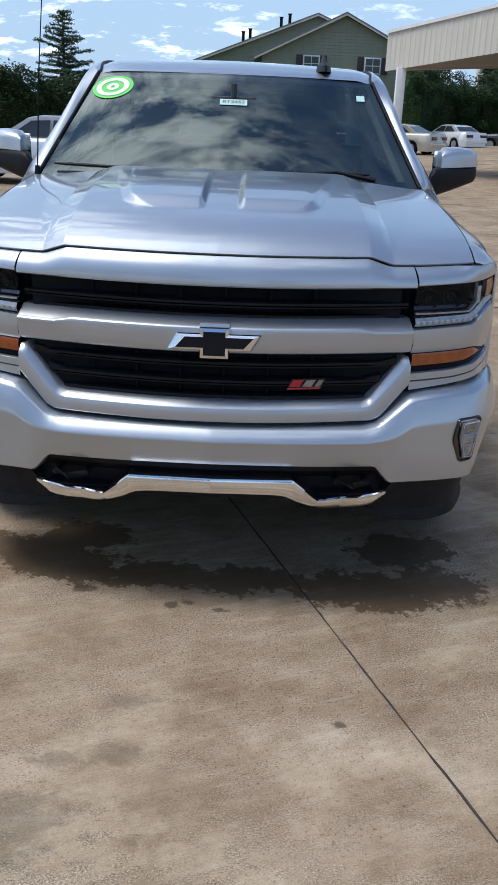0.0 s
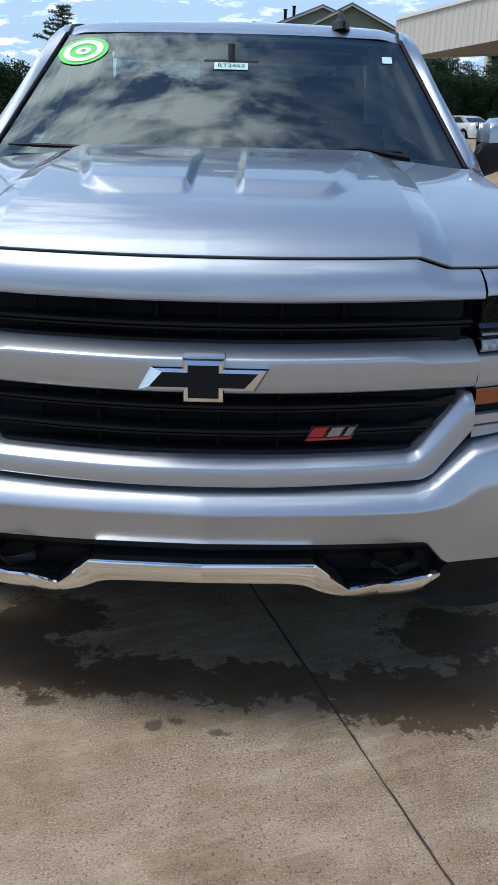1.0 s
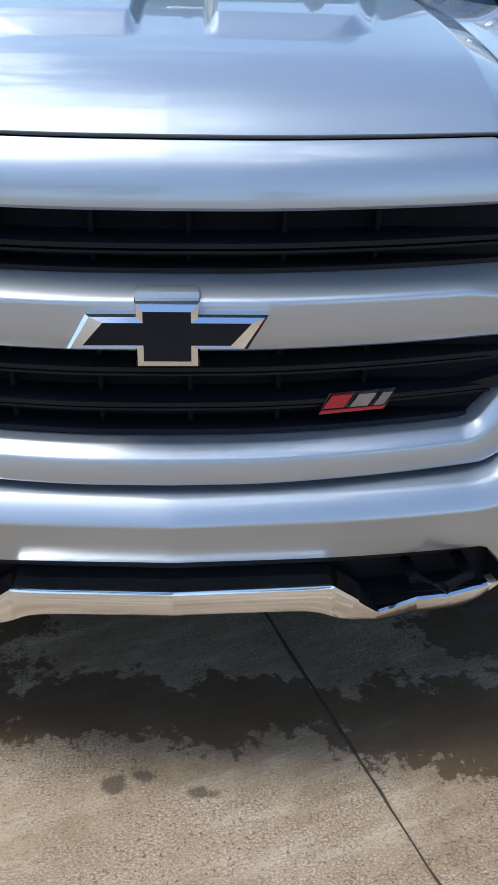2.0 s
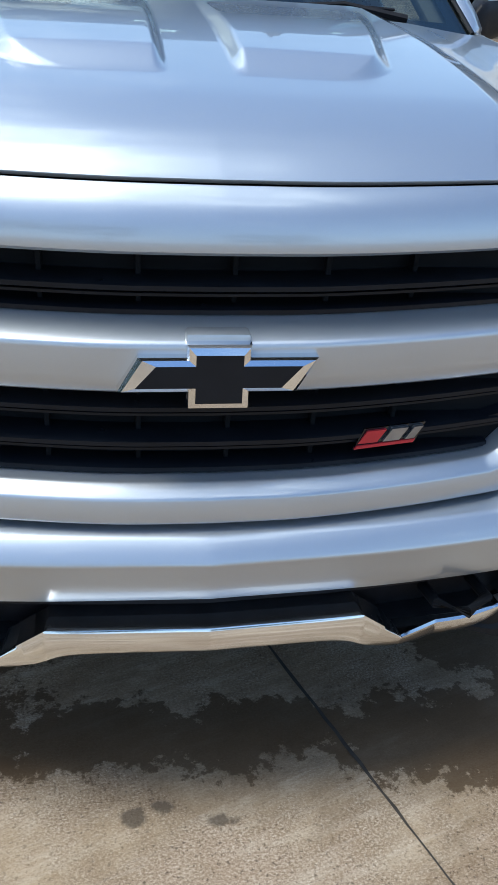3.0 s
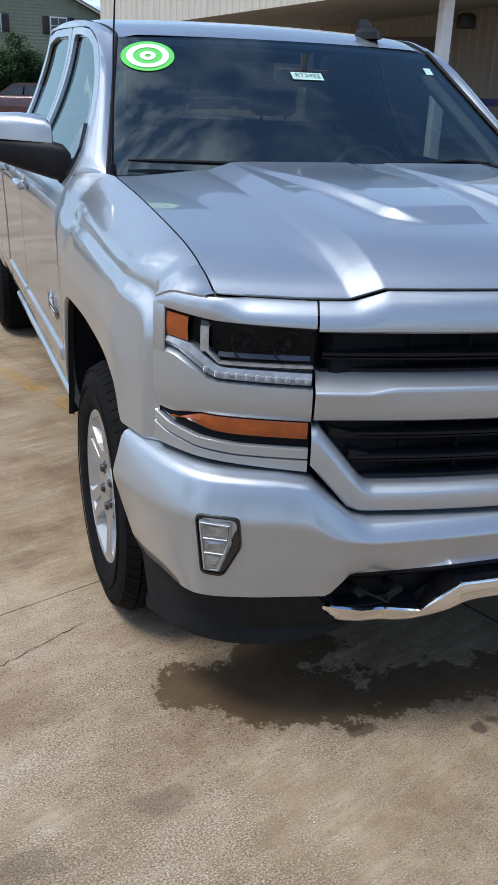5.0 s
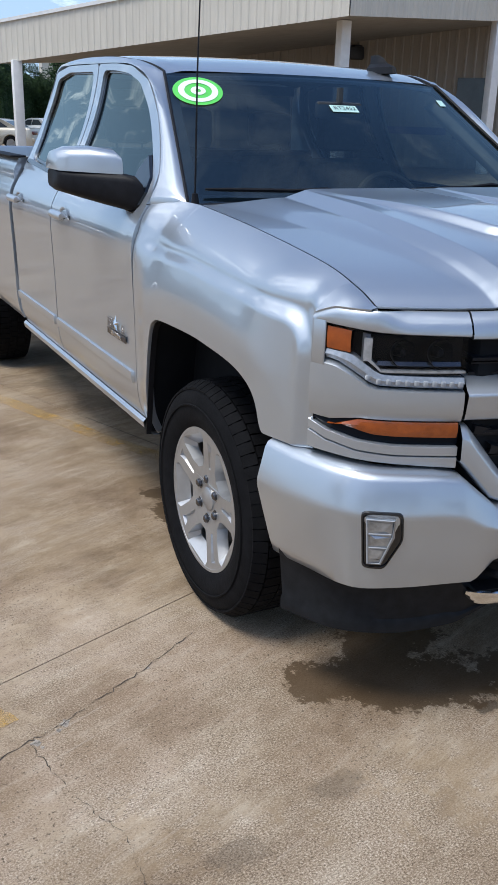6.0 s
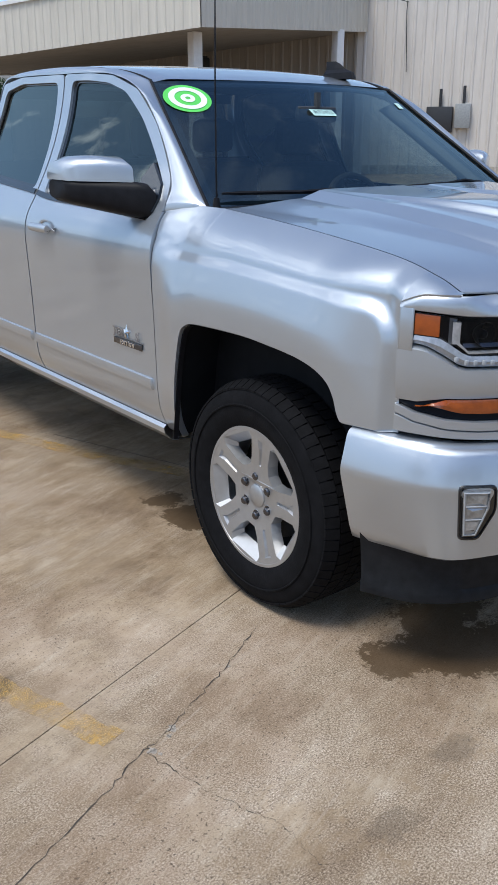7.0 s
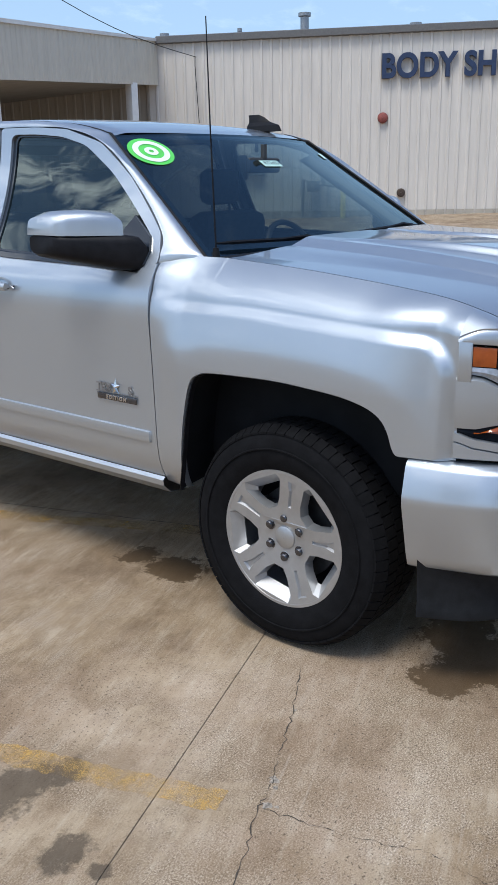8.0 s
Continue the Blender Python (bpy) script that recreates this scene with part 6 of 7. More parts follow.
if BK.dot(Vector((1, 0))) < 0:
    BK = -BK
bm = bmesh.new()
bm.faces.new([bm.verts.new((p.x, p.y, z)) for p, z in ((E0, 5.86), (W2, 6.14), (W2 + BK * 16, 6.9), (R0 + BK * 16, 6.6), (R0, 5.0))])
part("roof", bm, SHINGLE, shop)
bm = bmesh.new()
nn = -BK * 0.16
grid(bm, [[(E0.x, E0.y, 5.66), (E0.x + nn.x, E0.y + nn.y, 5.68), (E0.x + nn.x, E0.y + nn.y, 5.86), (E0.x, E0.y, 5.9)], [(W2.x, W2.y, 5.92), (W2.x + nn.x, W2.y + nn.y, 5.94), (W2.x + nn.x, W2.y + nn.y, 6.12), (W2.x, W2.y, 6.16)]])
part("gutter", bm, simple("dark_gutter", (0.13, 0.125, 0.12), 0.5), shop, "dark eaves gutter", sharp=20)
bm = bmesh.new()
grid(bm, [[(p.x - BK.x * 0.03, p.y - BK.y * 0.03, z) for p in (E0, W2)] for z in (0.3, 0.62)])
part("wall_base", bm, simple("base_concrete", (0.4, 0.36, 0.3), 0.9, 0, 0.2, 1.5), shop)


def on_wall(az, el, eye=(-3.241, -0.734, 1.571)):
    """The place on the long wall seen from an eye at an azimuth and elevation in degrees."""
    e = Vector(eye[:2])
    d = Vector((math.sin(radians(az)), math.cos(radians(az))))
    den = d.x * WD.y - d.y * WD.x
    k = ((E0 - e).x * WD.y - (E0 - e).y * WD.x) / den
    p = e + d * k
    return Vector((p.x, p.y, eye[2] + k * math.tan(radians(el))))


sign = empty("wall_sign", "navy block letters on the workshop wall", "sign")
la, lb = on_wall(59.0, 5.72), on_wall(59.0, 6.98)
fc = bpy.data.curves.new("sign_letters", "FONT")
fc.body, fc.size, fc.extrude, fc.bevel_depth, fc.offset, fc.space_character = "BODY SHOP", (lb.z - la.z) / 0.69, 0.06, 0.006, 0.026, 1.02
fc.materials.append(SIGN_BLUE)
ft = new("sign_letters", fc)
ft.parent = sign
mm = Matrix(((WD.x * 0.85, 0, -BK.x, 0), (WD.y * 0.85, 0, -BK.y, 0), (0, 1, 0, 0), (0, 0, 0, 1)))
mm.translation = la - Vector((BK.x, BK.y, 0)) * 0.1
ft.matrix_world = mm


def wall_thing(name, label, cat, az, el, make, mat):
    p = on_wall(az, el) - Vector((BK.x, BK.y, 0)) * 0.04
    bm = bmesh.new()
    make(bm)
    ob = tagged(part(name, bm, mat, None, label), "", cat)
    m = Matrix(((-BK.x, WD.x, 0, 0), (-BK.y, WD.y, 0, 0), (0, 0, 1, 0), (0, 0, 0, 1)))
    m.translation = p
    ob.matrix_basis = m
    return ob


RUST = simple("faded_red_paint", (0.24, 0.06, 0.05), 0.7, 0, 0.3, 20)
wall_thing("alarm_bell", "faded red round alarm bell on the workshop wall", "alarm bell", 59.18, 3.49, lambda b: revolve(b, [(0, 0.16), (0.03, 0.16), (0.09, 0.13), (0.12, 0.07), (0.125, 0.01)], 24), RUST)
wall_thing("wall_vent", "dark round vent hood on the workshop wall", "vent", 60.39, -0.85, lambda b: revolve(b, [(0, 0.13), (0.06, 0.13), (0.12, 0.1), (0.13, 0.01)], 24), simple("rusty_iron", (0.07, 0.05, 0.04), 0.8, 0.3, 0.4, 20))


def roof_pipe(az, el0, el1, r, d=3.0):
    a = on_wall(az, el0)
    z1 = on_wall(az, el1).z
    bm = bmesh.new()
    p = a + Vector((BK.x, BK.y, 0)) * 0.5
    tube(bm, [(p.x, p.y, 5.7), (p.x, p.y, z1 - 0.12)], r, 14)
    tube(bm, [(p.x, p.y, z1 - 0.12), (p.x, p.y, z1 - 0.1), (p.x, p.y, z1)], [r, r * 1.5, r * 1.5], 14)
    tagged(part("roof_vent_pipe", bm, STEEL, None, "grey metal vent pipe on the workshop roof"), "", "vent pipe", "roof pipes")


roof_pipe(54.41, 8.2, 9.5, 0.13)
roof_pipe(42.77 + 3.2, 8.0, 8.5, 0.1)
roof_pipe(50.5, 8.1, 8.75, 0.05)
roof_pipe(61.0, 8.3, 8.75, 0.12)
# overhead cable and conduit
bm = bmesh.new()
p0, p1 = Vector((E0.x - 10, E0.y - 3.4, 7.0)), on_wall(48.0, 7.1)
tube(bm, [p0.lerp(p1, t) + Vector((0, 0, -0.45 * math.sin(math.pi * t))) for t in [i / 10 for i in range(11)]], 0.01, 6)
p2 = on_wall(48.1, 3.4)
tube(bm, [p1 + Vector((-0.1, -0.05, 0)), p1 + Vector((-0.12, -0.05, -0.25)), p2 + Vector((-0.08, -0.05, 0))], 0.012, 6)
tagged(part("overhead_cable", bm, BLACK_PLASTIC, None, "thin black service cable running to the workshop wall"), "", "cable")
# electric boxes and gas meter
e7 = (-2.685, -1.244, 1.558)
for az, el, w, hh in ((50.1, 1.0, 0.46, 0.7), (48.75, 0.8, 0.78, 0.74)):
    p = on_wall(az, el, e7) - Vector((BK.x, BK.y, 0)) * 0.12
    bm = bmesh.new()
    box(bm, -0.12, 0.12, -w / 2, w / 2, -hh / 2, hh / 2, 0.02)
    ob = tagged(part("meter_box", bm, simple("grey_box_paint", (0.3, 0.31, 0.31), 0.5) if w < 0.6 else DARK_TRIM, None, "grey metal electric box fixed to the workshop wall"), "", "electric box")
    m = Matrix(((-BK.x, WD.x, 0, p.x), (-BK.y, WD.y, 0, p.y), (0, 0, 1, p.z), (0, 0, 0, 1)))
    ob.matrix_basis = m
    bm = bmesh.new()
    tube(bm, [p + Vector((0, 0, hh / 2)), p + Vector((0, 0, hh / 2 + 0.5))], 0.045, 8)
    part("conduit", bm, DARK_TRIM, None).parent = ob
    ob.children[0].matrix_parent_inverse = m.inverted()
e75 = (-2.923, -0.982, 1.582)
bm = bmesh.new()
g = [on_wall(a, b, e75) - Vector((BK.x, BK.y, 0)) * 0.3 for a, b in ((53.6, -2.2), (53.7, 0.0), (54.3, -0.35), (54.9, -0.3), (54.95, 0.9), (55.5, -0.4), (56.0, -0.45))]
tube(bm, [g[0], g[1], g[2], g[3], g[5], g[6]], 0.05, 8)
tube(bm, [g[3], g[4]], 0.07, 8)
box(bm, g[2].x - 0.16, g[2].x + 0.16, g[2].y - 0.16, g[2].y + 0.16, g[2].z - 0.2, g[2].z + 0.14, 0.05)
tagged(part("gas_meter", bm, simple("meter_grey", (0.3, 0.29, 0.26), 0.6, 0.2, 0.2, 20), None, "grey gas meter and pipes beside the workshop wall"), "", "gas meter")
p = on_wall(56.15, -2.66, e75) - Vector((BK.x, BK.y, 0)) * 0.8
bm = bmesh.new()
gz = ground_z(p.x, p.y)
tube(bm, [(p.x, p.y, gz - 0.05), (p.x, p.y, gz + 0.95), (p.x, p.y, gz + 1.0), (p.x, p.y, gz + 1.02)], [0.085, 0.085, 0.06, 0.01], 16)
tagged(part("bollard", bm, simple("pale_yellow_paint", (0.62, 0.52, 0.2), 0.6), None, "pale yellow steel bollard by the gas meter"), "", "bollard")
# openings under the canopy
BAY = simple("bay_door_paint", (0.1, 0.092, 0.085), 0.6, 0, 0.15, 2)
def under(t, z0, z1, w, mat, name, label):
    d = (R0 - E0)
    a, b = E0 + d * t, E0 + d * (t + w)
    o = -BK * 0.06
    bm = bmesh.new()
    q = [(a.x + o.x, a.y + o.y, z0), (b.x + o.x, b.y + o.y, z0), (b.x + o.x, b.y + o.y, z1), (a.x + o.x, a.y + o.y, z1)]
    bm.faces.new([bm.verts.new(v) for v in q])
    ob = tagged(part(name, bm, mat, None, label), "", "", "", "structure")
    return ob
under(0.55, 0.3, 3.3, 0.42, BAY, "door_1", "dark workshop bay door under the canopy")
under(0.07, 1.2, 2.98, 0.11, PANE, "window_1", "dark office window under the canopy")

under(0.2, 1.3, 1.52, 0.25, simple("violet_stripe_paint", (0.05, 0.035, 0.16), 0.5, 0, 0.1, 3), "trim_stripe", "violet painted stripe on the wall under the canopy")

p = Vector((15.38, 24.98, 3.72)) - Vector((BK.x, BK.y, 0)) * 0.2
bm = bmesh.new()
box(bm, p.x - 0.28, p.x + 0.28, p.y - 0.16, p.y + 0.16, p.z - 0.2, p.z + 0.2, 0.06)
box(bm, p.x - 0.05, p.x + 0.3, p.y - 0.05, p.y + 0.3, p.z + 0.15, p.z + 0.24, 0.01)
tagged(part("flood_lamp", bm, DARK_TRIM, None, "dark flood lamp on the wall under the canopy"), "", "lamp")

# ---- house, hedges and trees ----
def house(cx, cy, half, eave, ridge, depth, base_ang, label):
    h = empty("house", label, "house", pose(cx, cy, 0, 0, 0, base_ang))
    bm = bmesh.new()
    rows = []
    n, m = 26, 13
    for i in range(n):
        rows += [[(-half, -0.02, eave * i / n), (half, -0.02, eave * i / n)], [(-half, 0.0, eave * (i + 1) / n), (half, 0.0, eave * (i + 1) / n)]]
    for i in range(m):
        for f, y in ((i / m, -0.02), ((i + 0.98) / m, 0.0)):
            z = eave + (ridge - eave) * f
            rows.append([(-half * (1 - f), y, z), (half * (1 - f), y, z)])
    grid(bm, rows)
    for s in (-1, 1):
        grid(bm, [[(s * half, 0, 0), (s * half, depth, 0)], [(s * half, 0, eave), (s * half, depth, eave)]])
    part("wall", bm, SIDING, h, "sage green lap siding", sharp=10)
    sl = (ridge - eave) / half
    for s in (-1, 1):
        bm = bmesh.new()
        e = half + 0.45
        box(bm, 0, 1, 0, 1, 0, 1)
        for v in bm.verts:
            u, w, t = v.co
            v.co = Vector((s * e * u, -0.4 + w * (depth + 0.8), ridge - sl * e * u + 0.05 + 0.14 * t))
        part("roof_slope", bm, SHINGLE, h, "dark shingle roof")
        bm = bmesh.new()
        box(bm, 0, 1, 0, 1, 0, 1)
        for v in bm.verts:
            u, w, t = v.co
            v.co = Vector((s * e * u, -0.46 + w * 0.05, ridge - sl * e * u - 0.01 + 0.1 * t))
        part("rake_board", bm, TRIM_TAN, h)
    return h


hs = house(5.18, 53.0, 4.7, 4.62, 6.86, 6.5, 0, "sage green house with a gabled shingle roof")
for x in (-1.85, 1.7):
    bm = bmesh.new()
    box(bm, x - 0.48, x + 0.48, -0.1, 0.02, 3.85, 4.75, 0.02)
    win = part("window", bm, POST_WHITE, hs, "white-framed window with maroon shutters")
    for i in (0, 1):
        for j in (0, 1):
            bm = bmesh.new()
            box(bm, x - 0.41 + i * 0.43, x - 0.02 + i * 0.43, -0.12, -0.06, 3.92 + j * 0.4, 4.27 + j * 0.4)
            part("pane", bm, PANE, win)
    for s in (-1, 1):
        bm = bmesh.new()
        box(bm, x + s * 0.7 - 0.18, x + s * 0.7 + 0.18, -0.09, 0.0, 3.85, 4.75, 0.01)
        part("shutter", bm, SHUTTER, hs)
hb = house(4.0, 60.0, 7.7, 4.45, 7.42, 14, 0, "second sage green house with a dark gabled roof behind the first")
for x in (-4.75, -4.3, -2.3, -1.75):
    bm = bmesh.new()
    z = 7.42 - 0.38 * abs(x)
    tube(bm, [(x, 1.0, z - 0.2), (x, 1.0, z + 0.75), (x, 1.0, z + 0.85)], [0.1, 0.1, 0.15], 10)
    part("roof_vent", bm, BLACK_PLASTIC, hb)


def leaf_cloud(bm, centre, size, count, leaf, rng, shell=0.55):
    """Many small leaf blades filling an ellipsoid, thicker towards its surface."""
    for _ in range(count):
        d = Vector((rng.gauss(0, 1), rng.gauss(0, 1), rng.gauss(0, 1))).normalized()
        r = shell + (1 - shell) * rng.random()
        p = Vector(centre) + Vector((d.x * size[0], d.y * size[1], d.z * size[2])) * r
        a = Vector((rng.gauss(0, 1), rng.gauss(0, 1), rng.gauss(0, 0.7))).normalized()
        b = a.orthogonal().normalized()
        L, W = leaf * rng.uniform(0.6, 1.4), leaf * rng.uniform(0.25, 0.55)
        bm.faces.new([bm.verts.new(q) for q in (p - a * L, p + b * W, p + a * L, p - b * W)])


def raw_part(name, bm, mat, parent, label=""):
    me = bpy.data.meshes.new(name)
    bm.to_mesh(me)
    bm.free()
    me.materials.append(mat)
    ob = new(name, me)
    if parent:
        ob.parent = parent
    return tagged(ob, label)


def hedge(pts, height, depth, seed, label):
    rng = random.Random(seed)
    bm = bmesh.new()
    for a, b in zip(pts, pts[1:]):
        a, b = Vector(a), Vector(b)
        n = max(2, int((b - a).length / 0.85))
        for i in range(n):
            p = a.lerp(b, (i + rng.random() * 0.6) / n)
            hh = height * rng.uniform(0.82, 1.08)
            gz = ground_z(p.x, p.y)
            core = bmesh.ops.create_icosphere(bm, subdivisions=2, radius=1.0, matrix=Matrix.Translation((p.x, p.y, gz + hh * 0.44)) @ Matrix.Diagonal((0.8, depth * 0.5, hh * 0.4, 1)))["verts"]
            for v in core:
                v.co += Vector((rng.uniform(-0.15, 0.15), rng.uniform(-0.15, 0.15), rng.uniform(-0.15, 0.15)))
            leaf_cloud(bm, (p.x, p.y + rng.uniform(-0.3, 0.3), gz + hh * 0.5), (0.95, depth, hh * 0.52), 1500, 0.08, rng, 0.62)
            for _ in range(5):
                q = Vector((p.x + rng.uniform(-0.7, 0.7), p.y - depth * rng.uniform(0.5, 0.9), gz + hh * rng.uniform(0.25, 0.95)))
                leaf_cloud(bm, q, (0.42, 0.35, 0.34), 230, 0.07, rng, 0.45)
    ob = raw_part("hedge", bm, LEAF, None, label)
    return tagged(ob, "", "hedge", "", "stuff")


def tree(x, y, height, spread, seed, label, leaf=0.16, blobs=26, count=150, mat=None):
    rng = random.Random(seed)
    t = empty("tree", label, "tree", pose(x, y, ground_z(x, y)))
    bm = bmesh.new()
    pts = [Vector((rng.uniform(-0.1, 0.1) * i, rng.uniform(-0.1, 0.1) * i, height * 0.62 * i / 5)) for i in range(6)]
    tube(bm, pts, [0.24 * height / 8 * (1 - 0.13 * i) for i in range(6)], 10)
    tips = []
    for k in range(11):
        q = 2 * math.pi * k / 11 + rng.random()
        st = pts[2 + k % 4]
        e = Vector((math.cos(q) * spread * rng.uniform(0.4, 0.8), math.sin(q) * spread * rng.uniform(0.4, 0.8), height * rng.uniform(0.5, 0.9)))
        tube(bm, [st, st.lerp(e, 0.5) + Vector((0, 0, -0.25)), e], [0.09 * height / 8, 0.055 * height / 8, 0.015], 7)
        tips.append(e)
    part("trunk", bm, BARK, t)
    bm = bmesh.new()
    for k in range(blobs):
        c = tips[k % len(tips)] + Vector((rng.gauss(0, 0.28) * spread, rng.gauss(0, 0.28) * spread, rng.gauss(0, 0.1) * height))
        r = spread * rng.uniform(0.2, 0.36)
        leaf_cloud(bm, c, (r, r, r * 0.75), count, leaf, rng, 0.3)
    raw_part("crown", bm, mat or LEAF, t)
    return t


def conifer(x, y, height, spread, seed):
    rng = random.Random(seed)
    t = empty("conifer_tree", "dark ragged conifer standing behind the hedge", "tree", pose(x, y, 0))
    bm = bmesh.new()
    tube(bm, [(0, 0, 0), (0, 0, height * 0.5), (0, 0, height * 0.98)], [0.16, 0.09, 0.015], 10)
    br = []
    for k in range(64):
        z = height * (0.3 + 0.68 * (k / 64))
        q = 2.4 * k
        r = spread * (1.04 - (z / height - 0.3) / 0.7) ** 0.9 * rng.uniform(0.55, 1.1) + 0.08
        e = Vector((math.cos(q) * r, math.sin(q) * r, z + r * rng.uniform(-0.05, 0.3)))
        tube(bm, [(0, 0, z), e], [0.03, 0.008], 5)
        br.append((Vector((0, 0, z)), e))
    part("trunk", bm, BARK, t)
    bm = bmesh.new()
    for a, b in br:
        n = max(2, int((b - a).length / 0.2))
        for i in range(n):
            p = a.lerp(b, (i + 0.8) / n)
            leaf_cloud(bm, p, (0.2, 0.2, 0.09), 40, 0.055, rng, 0.2)
    raw_part("crown", bm, NEEDLE, t)
    return t


hedge([(-24, 37), (-14, 37.5), (-4, 38.5), (5.5, 39.5)], 3.05, 1.1, 11, "dense dark green hedge along the far side of the lot")
hedge([(8.8, 51), (12, 57), (20, 59), (32, 62)], 4.7, 1.6, 12, "overgrown dark green shrubs behind the parked cars")
conifer(-8.3, 39.6, 5.45, 2.1, 4)
tree(16.6, 60.0, 6.0, 2.4, 21, "leafy tree overhanging the parked cars")
tree(30.0, 62.0, 8.5, 3.2, 22, "leafy tree behind the canopy")
for i, (x, y, hgt) in enumerate(((-9.5, -17, 10.0), (-3.5, -19, 8.6), (-14.5, -12.5, 9.5), (6, -24, 8.0), (-19, -3, 8.5))):
    tree(x, y, hgt, hgt * 0.34, 40 + i, "broad leafy tree across the lot", 0.2, 24, 110)
bm = bmesh.new()
grid(bm, [[(-60, 40, 0.02), (60, 42, 0.02)], [(-60, 70, 0.4), (60, 72, 0.4)]])
tagged(part("verge", bm, GRASS, None, "grass verge beyond the lot"), "", "grass", "", "structure")
bm = bmesh.new()
box(bm, 18, 46, 74, 75, 0, 7.5)
tagged(part("far_building", bm, CREAM_METAL, None, "far cream building behind the shrubs"), "", "building")


# ---- parked cars ----
def parked_car(m, colour, label, length=4.6, height=1.4, width=1.75, name="parked_car"):
    body_mat = paint("car_paint", colour, 0.4, 0.3)
    car = empty(name, label, "car", m, "parked cars")
    L, W, Hh = length, width / 2, height
    belt = smooth_table([(-L / 2, 0.62), (-L / 2 + 0.08, 0.8), (-L / 4, 0.9), (0, 0.93), (L / 4, 0.96), (L / 2 - 0.08, 0.94), (L / 2, 0.7)])
    bm = bmesh.new()
    rows = []
    for i in range(41):
        x = -L / 2 + L * i / 40
        zt = interp(belt, x)
        end = min(1.0, (L / 2 - abs(x)) / 0.35)
        w = W * (0.8 + 0.2 * max(0, end) ** 0.5)
        arch = 0.22
        for xc in (-L * 0.31, L * 0.29):
            q = abs(x - xc)
            if q < 0.37:
                arch = max(arch, 0.3 + math.sqrt(0.37 ** 2 - q * q))
        arch = min(arch, zt - 0.1)
        rows.append([(x, -w * 0.96, arch), (x, -w, max(arch + 0.02, 0.5)), (x, -w * 0.99, zt - 0.08), (x, -w * 0.9, zt), (x, 0, zt + 0.02), (x, w * 0.9, zt), (x, w * 0.99, zt - 0.08), (x, w, max(arch + 0.02, 0.5)), (x, w * 0.96, arch)])
    vs = grid(bm, rows)
    bm.faces.new(vs[0])
    bm.faces.new(vs[-1])
    body = part("body", bm, body_mat, car, sharp=45)
    bm = bmesh.new()
    sec = [(-L * 0.2, 0.93, 0.86), (-L * 0.06, Hh - 0.05, 0.7), (0.0, Hh - 0.005, 0.68), (L * 0.12, Hh, 0.68), (L * 0.2, Hh - 0.06, 0.68), (L * 0.34, 0.97, 0.84)]
    grid(bm, [[(x, -W * w, 0.9), (x, -W * w, z), (x, -W * w * 0.9, z + 0.01), (x, W * w * 0.9, z + 0.01), (x, W * w, z), (x, W * w, 0.9)] for x, z, w in sec])
    part("cabin_roof", bm, body_mat, car, sharp=45)
    for sy in (-1, 1):
        q = [(-L * 0.15, 0.95), (-L * 0.045, Hh - 0.1), (L * 0.155, Hh - 0.08), (L * 0.26, 0.98)]
        y = sy * (W * 0.775 + 0.012)
        for a, b, c, d in ((q[0], q[1], (L * 0.045, Hh - 0.08), (L * 0.04, 0.96)), ((L * 0.055, 0.96), (L * 0.06, Hh - 0.08), q[2], q[3])):
            bm = bmesh.new()
            bm.faces.new([bm.verts.new((p[0], sy * (W * (0.86 - 0.18 * (p[1] - 0.93) / (Hh - 0.93)) + 0.015), p[1])) for p in (a, b, c, d)])
            part("side_window", bm, PANE, car)
    for x0, z0, x1, z1 in ((-L * 0.185, 0.99, -L * 0.07, Hh - 0.07), (L * 0.325, 1.01, L * 0.215, Hh - 0.09)):
        k = 0.02 if x0 > 0 else -0.02
        bm = bmesh.new()
        bm.faces.new([bm.verts.new(p) for p in ((x0 + k, -W * 0.78, z0), (x0 + k, W * 0.78, z0), (x1 + k, W * 0.62, z1), (x1 + k, -W * 0.62, z1))])
        part("end_window", bm, PANE, car)
    for xc in (-L * 0.31, L * 0.29):
        for sy in (-1, 1):
            bm = bmesh.new()
            revolve(bm, [(0, 0.2), (-0.02, 0.22), (-0.02, 0.3), (0.02, 0.315), (0.15, 0.315), (0.17, 0.25)], 32)
            wh = part("wheel", bm, RUBBER, car)
            wh.matrix_basis = pose(xc, sy * (W - 0.03), 0.315, 0, 0, 90 if sy < 0 else -90)
            bm = bmesh.new()
            revolve(bm, [(0.0, 0.205), (-0.008, 0.19), (0.01, 0.15), (0.0, 0.05), (-0.01, 0.001)], 24)
            for k in range(7):
                vs = box(bm, -0.012, 0.01, -0.018, 0.018, 0.03, 0.2)
                for v in vs:
                    v.co = Matrix.Rotation(2 * math.pi * k / 7, 3, "X") @ v.co
            part("rim", bm, ALLOY, wh)
    for sy in (-1, 1):
        bm = bmesh.new()
        box(bm, L / 2 - 0.06, L / 2 + 0.012, sy * W * 0.55 - 0.22, sy * W * 0.55 + 0.22, 0.7, 0.84, 0.01)
        part("tail_lamp", bm, TAIL_RED, car)
        bm = bmesh.new()
        box(bm, -L / 2 - 0.012, -L / 2 + 0.06, sy * W * 0.55 - 0.2, sy * W * 0.55 + 0.2, 0.6, 0.72, 0.01)
        part("head_lamp", bm, CLEAR_LED, car)
    bm = bmesh.new()
    box(bm, L / 2 - 0.04, L / 2 + 0.05, -W * 0.86, W * 0.86, 0.42, 0.58, 0.03)
    part("bumper", bm, body_mat, car)
    return car


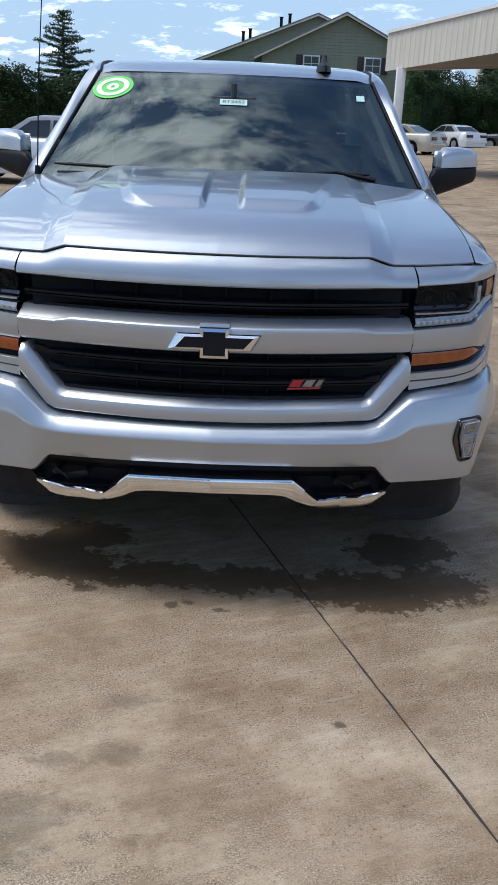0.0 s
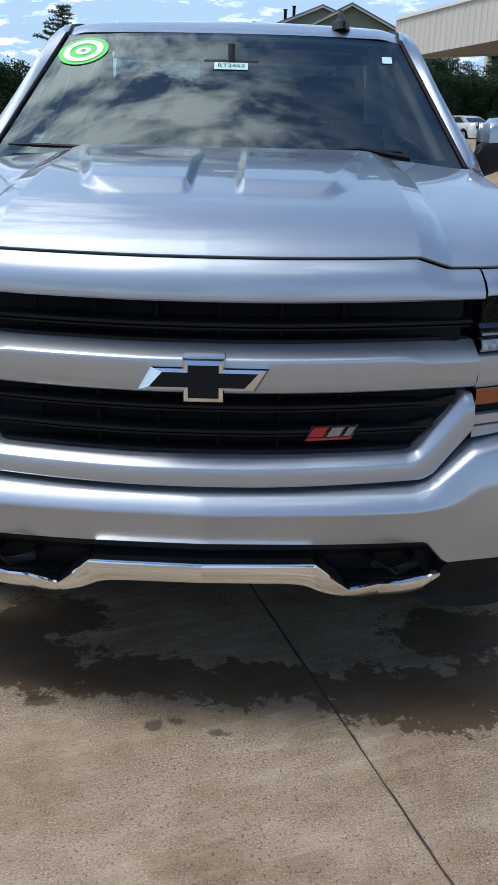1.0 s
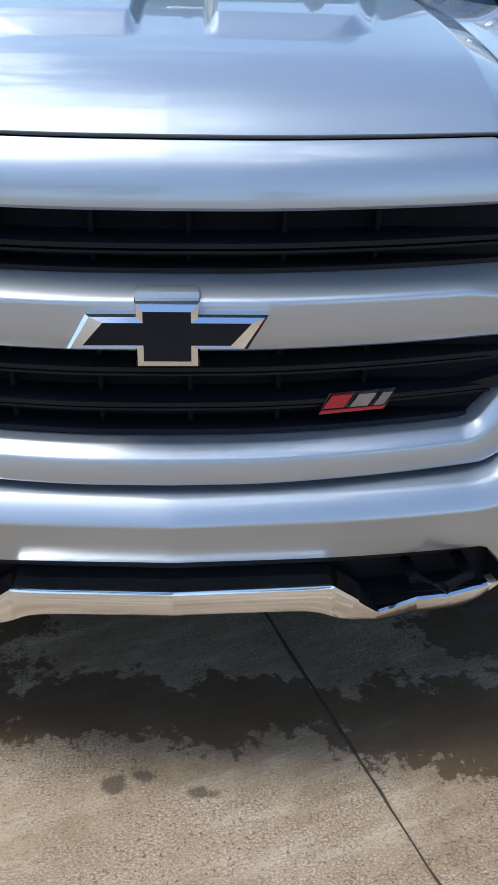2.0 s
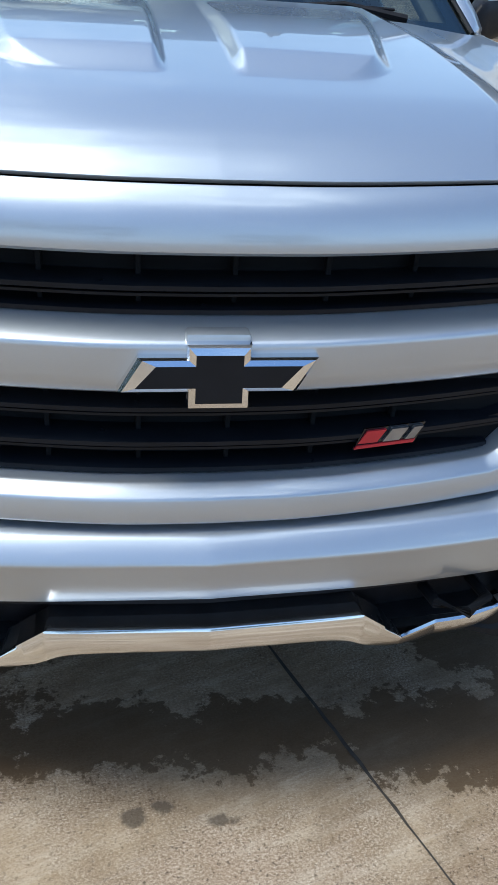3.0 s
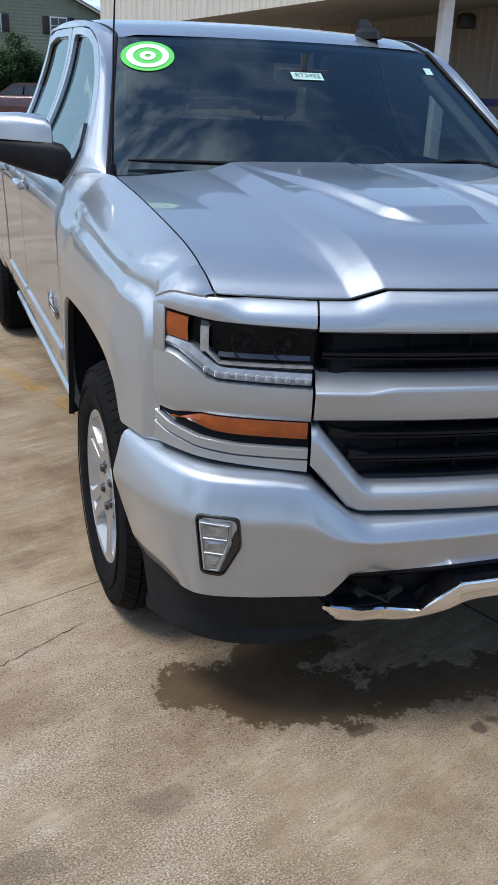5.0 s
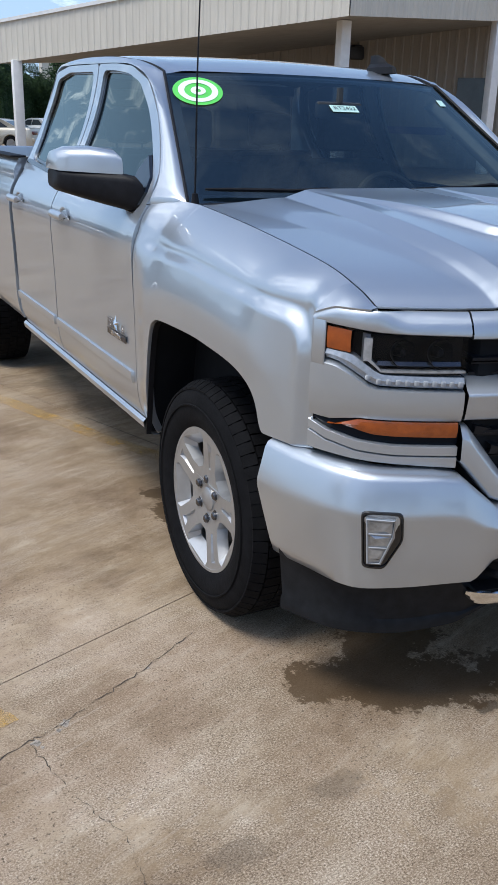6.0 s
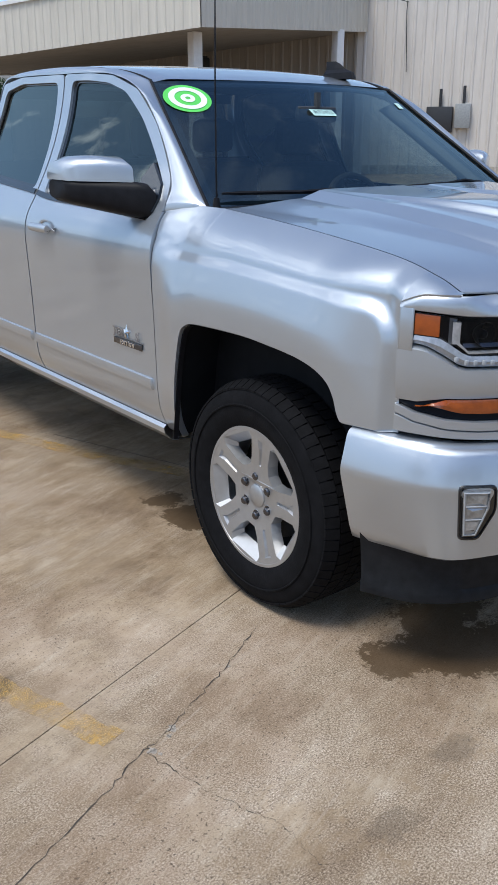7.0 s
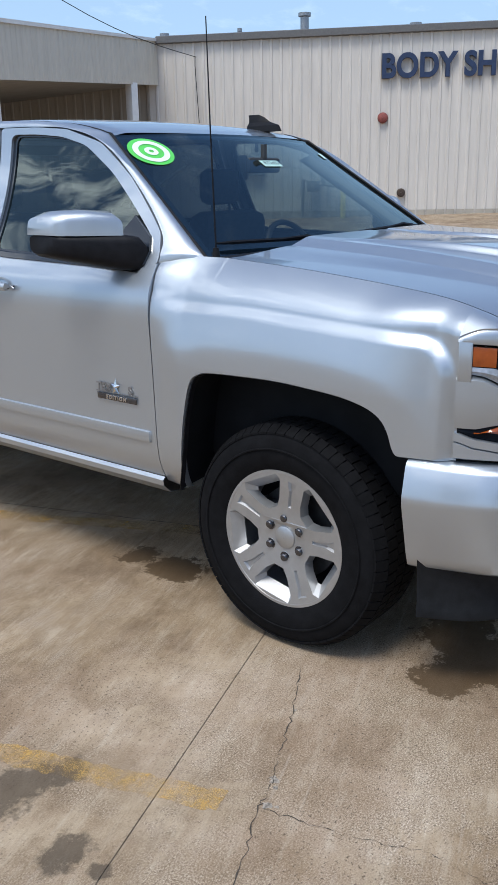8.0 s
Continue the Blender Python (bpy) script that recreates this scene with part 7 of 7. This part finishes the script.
parked_car(pose(-4.25, 17.15, 0, 0, 0, 2), (0.6, 0.62, 0.65), "silver sedan parked across the lot", 4.3, 1.36)
parked_car(pose(6.6, 40.5, 0, 0, 0, -38), (0.5, 0.46, 0.38), "champagne sedan parked by the verge", 4.7, 1.33)
parked_car(pose(11.4, 50.5, 0, 0, 0, -62), (0.75, 0.75, 0.75), "white coupe parked by the verge", 4.2, 1.32)
parked_car(pose(15.6, 52, 0, 0, 0, -25), (0.02, 0.02, 0.022), "black car parked by the verge", 4.6, 1.4)
parked_car(pose(20.0, 52, 0, 0, 0, 175), (0.02, 0.02, 0.022), "black car at the far kerb", 4.6, 1.4)
parked_car(pose(3.0, 36.6, 0, 0, 0, -30), (0.06, 0.012, 0.014), "dark maroon car parked in front of the hedge", 4.5, 1.4)
parked_car(pose(-3.2, 23.6, 0, 0, 0, 3), (0.012, 0.012, 0.014), "black sedan parked across the lot", 4.7, 1.4)
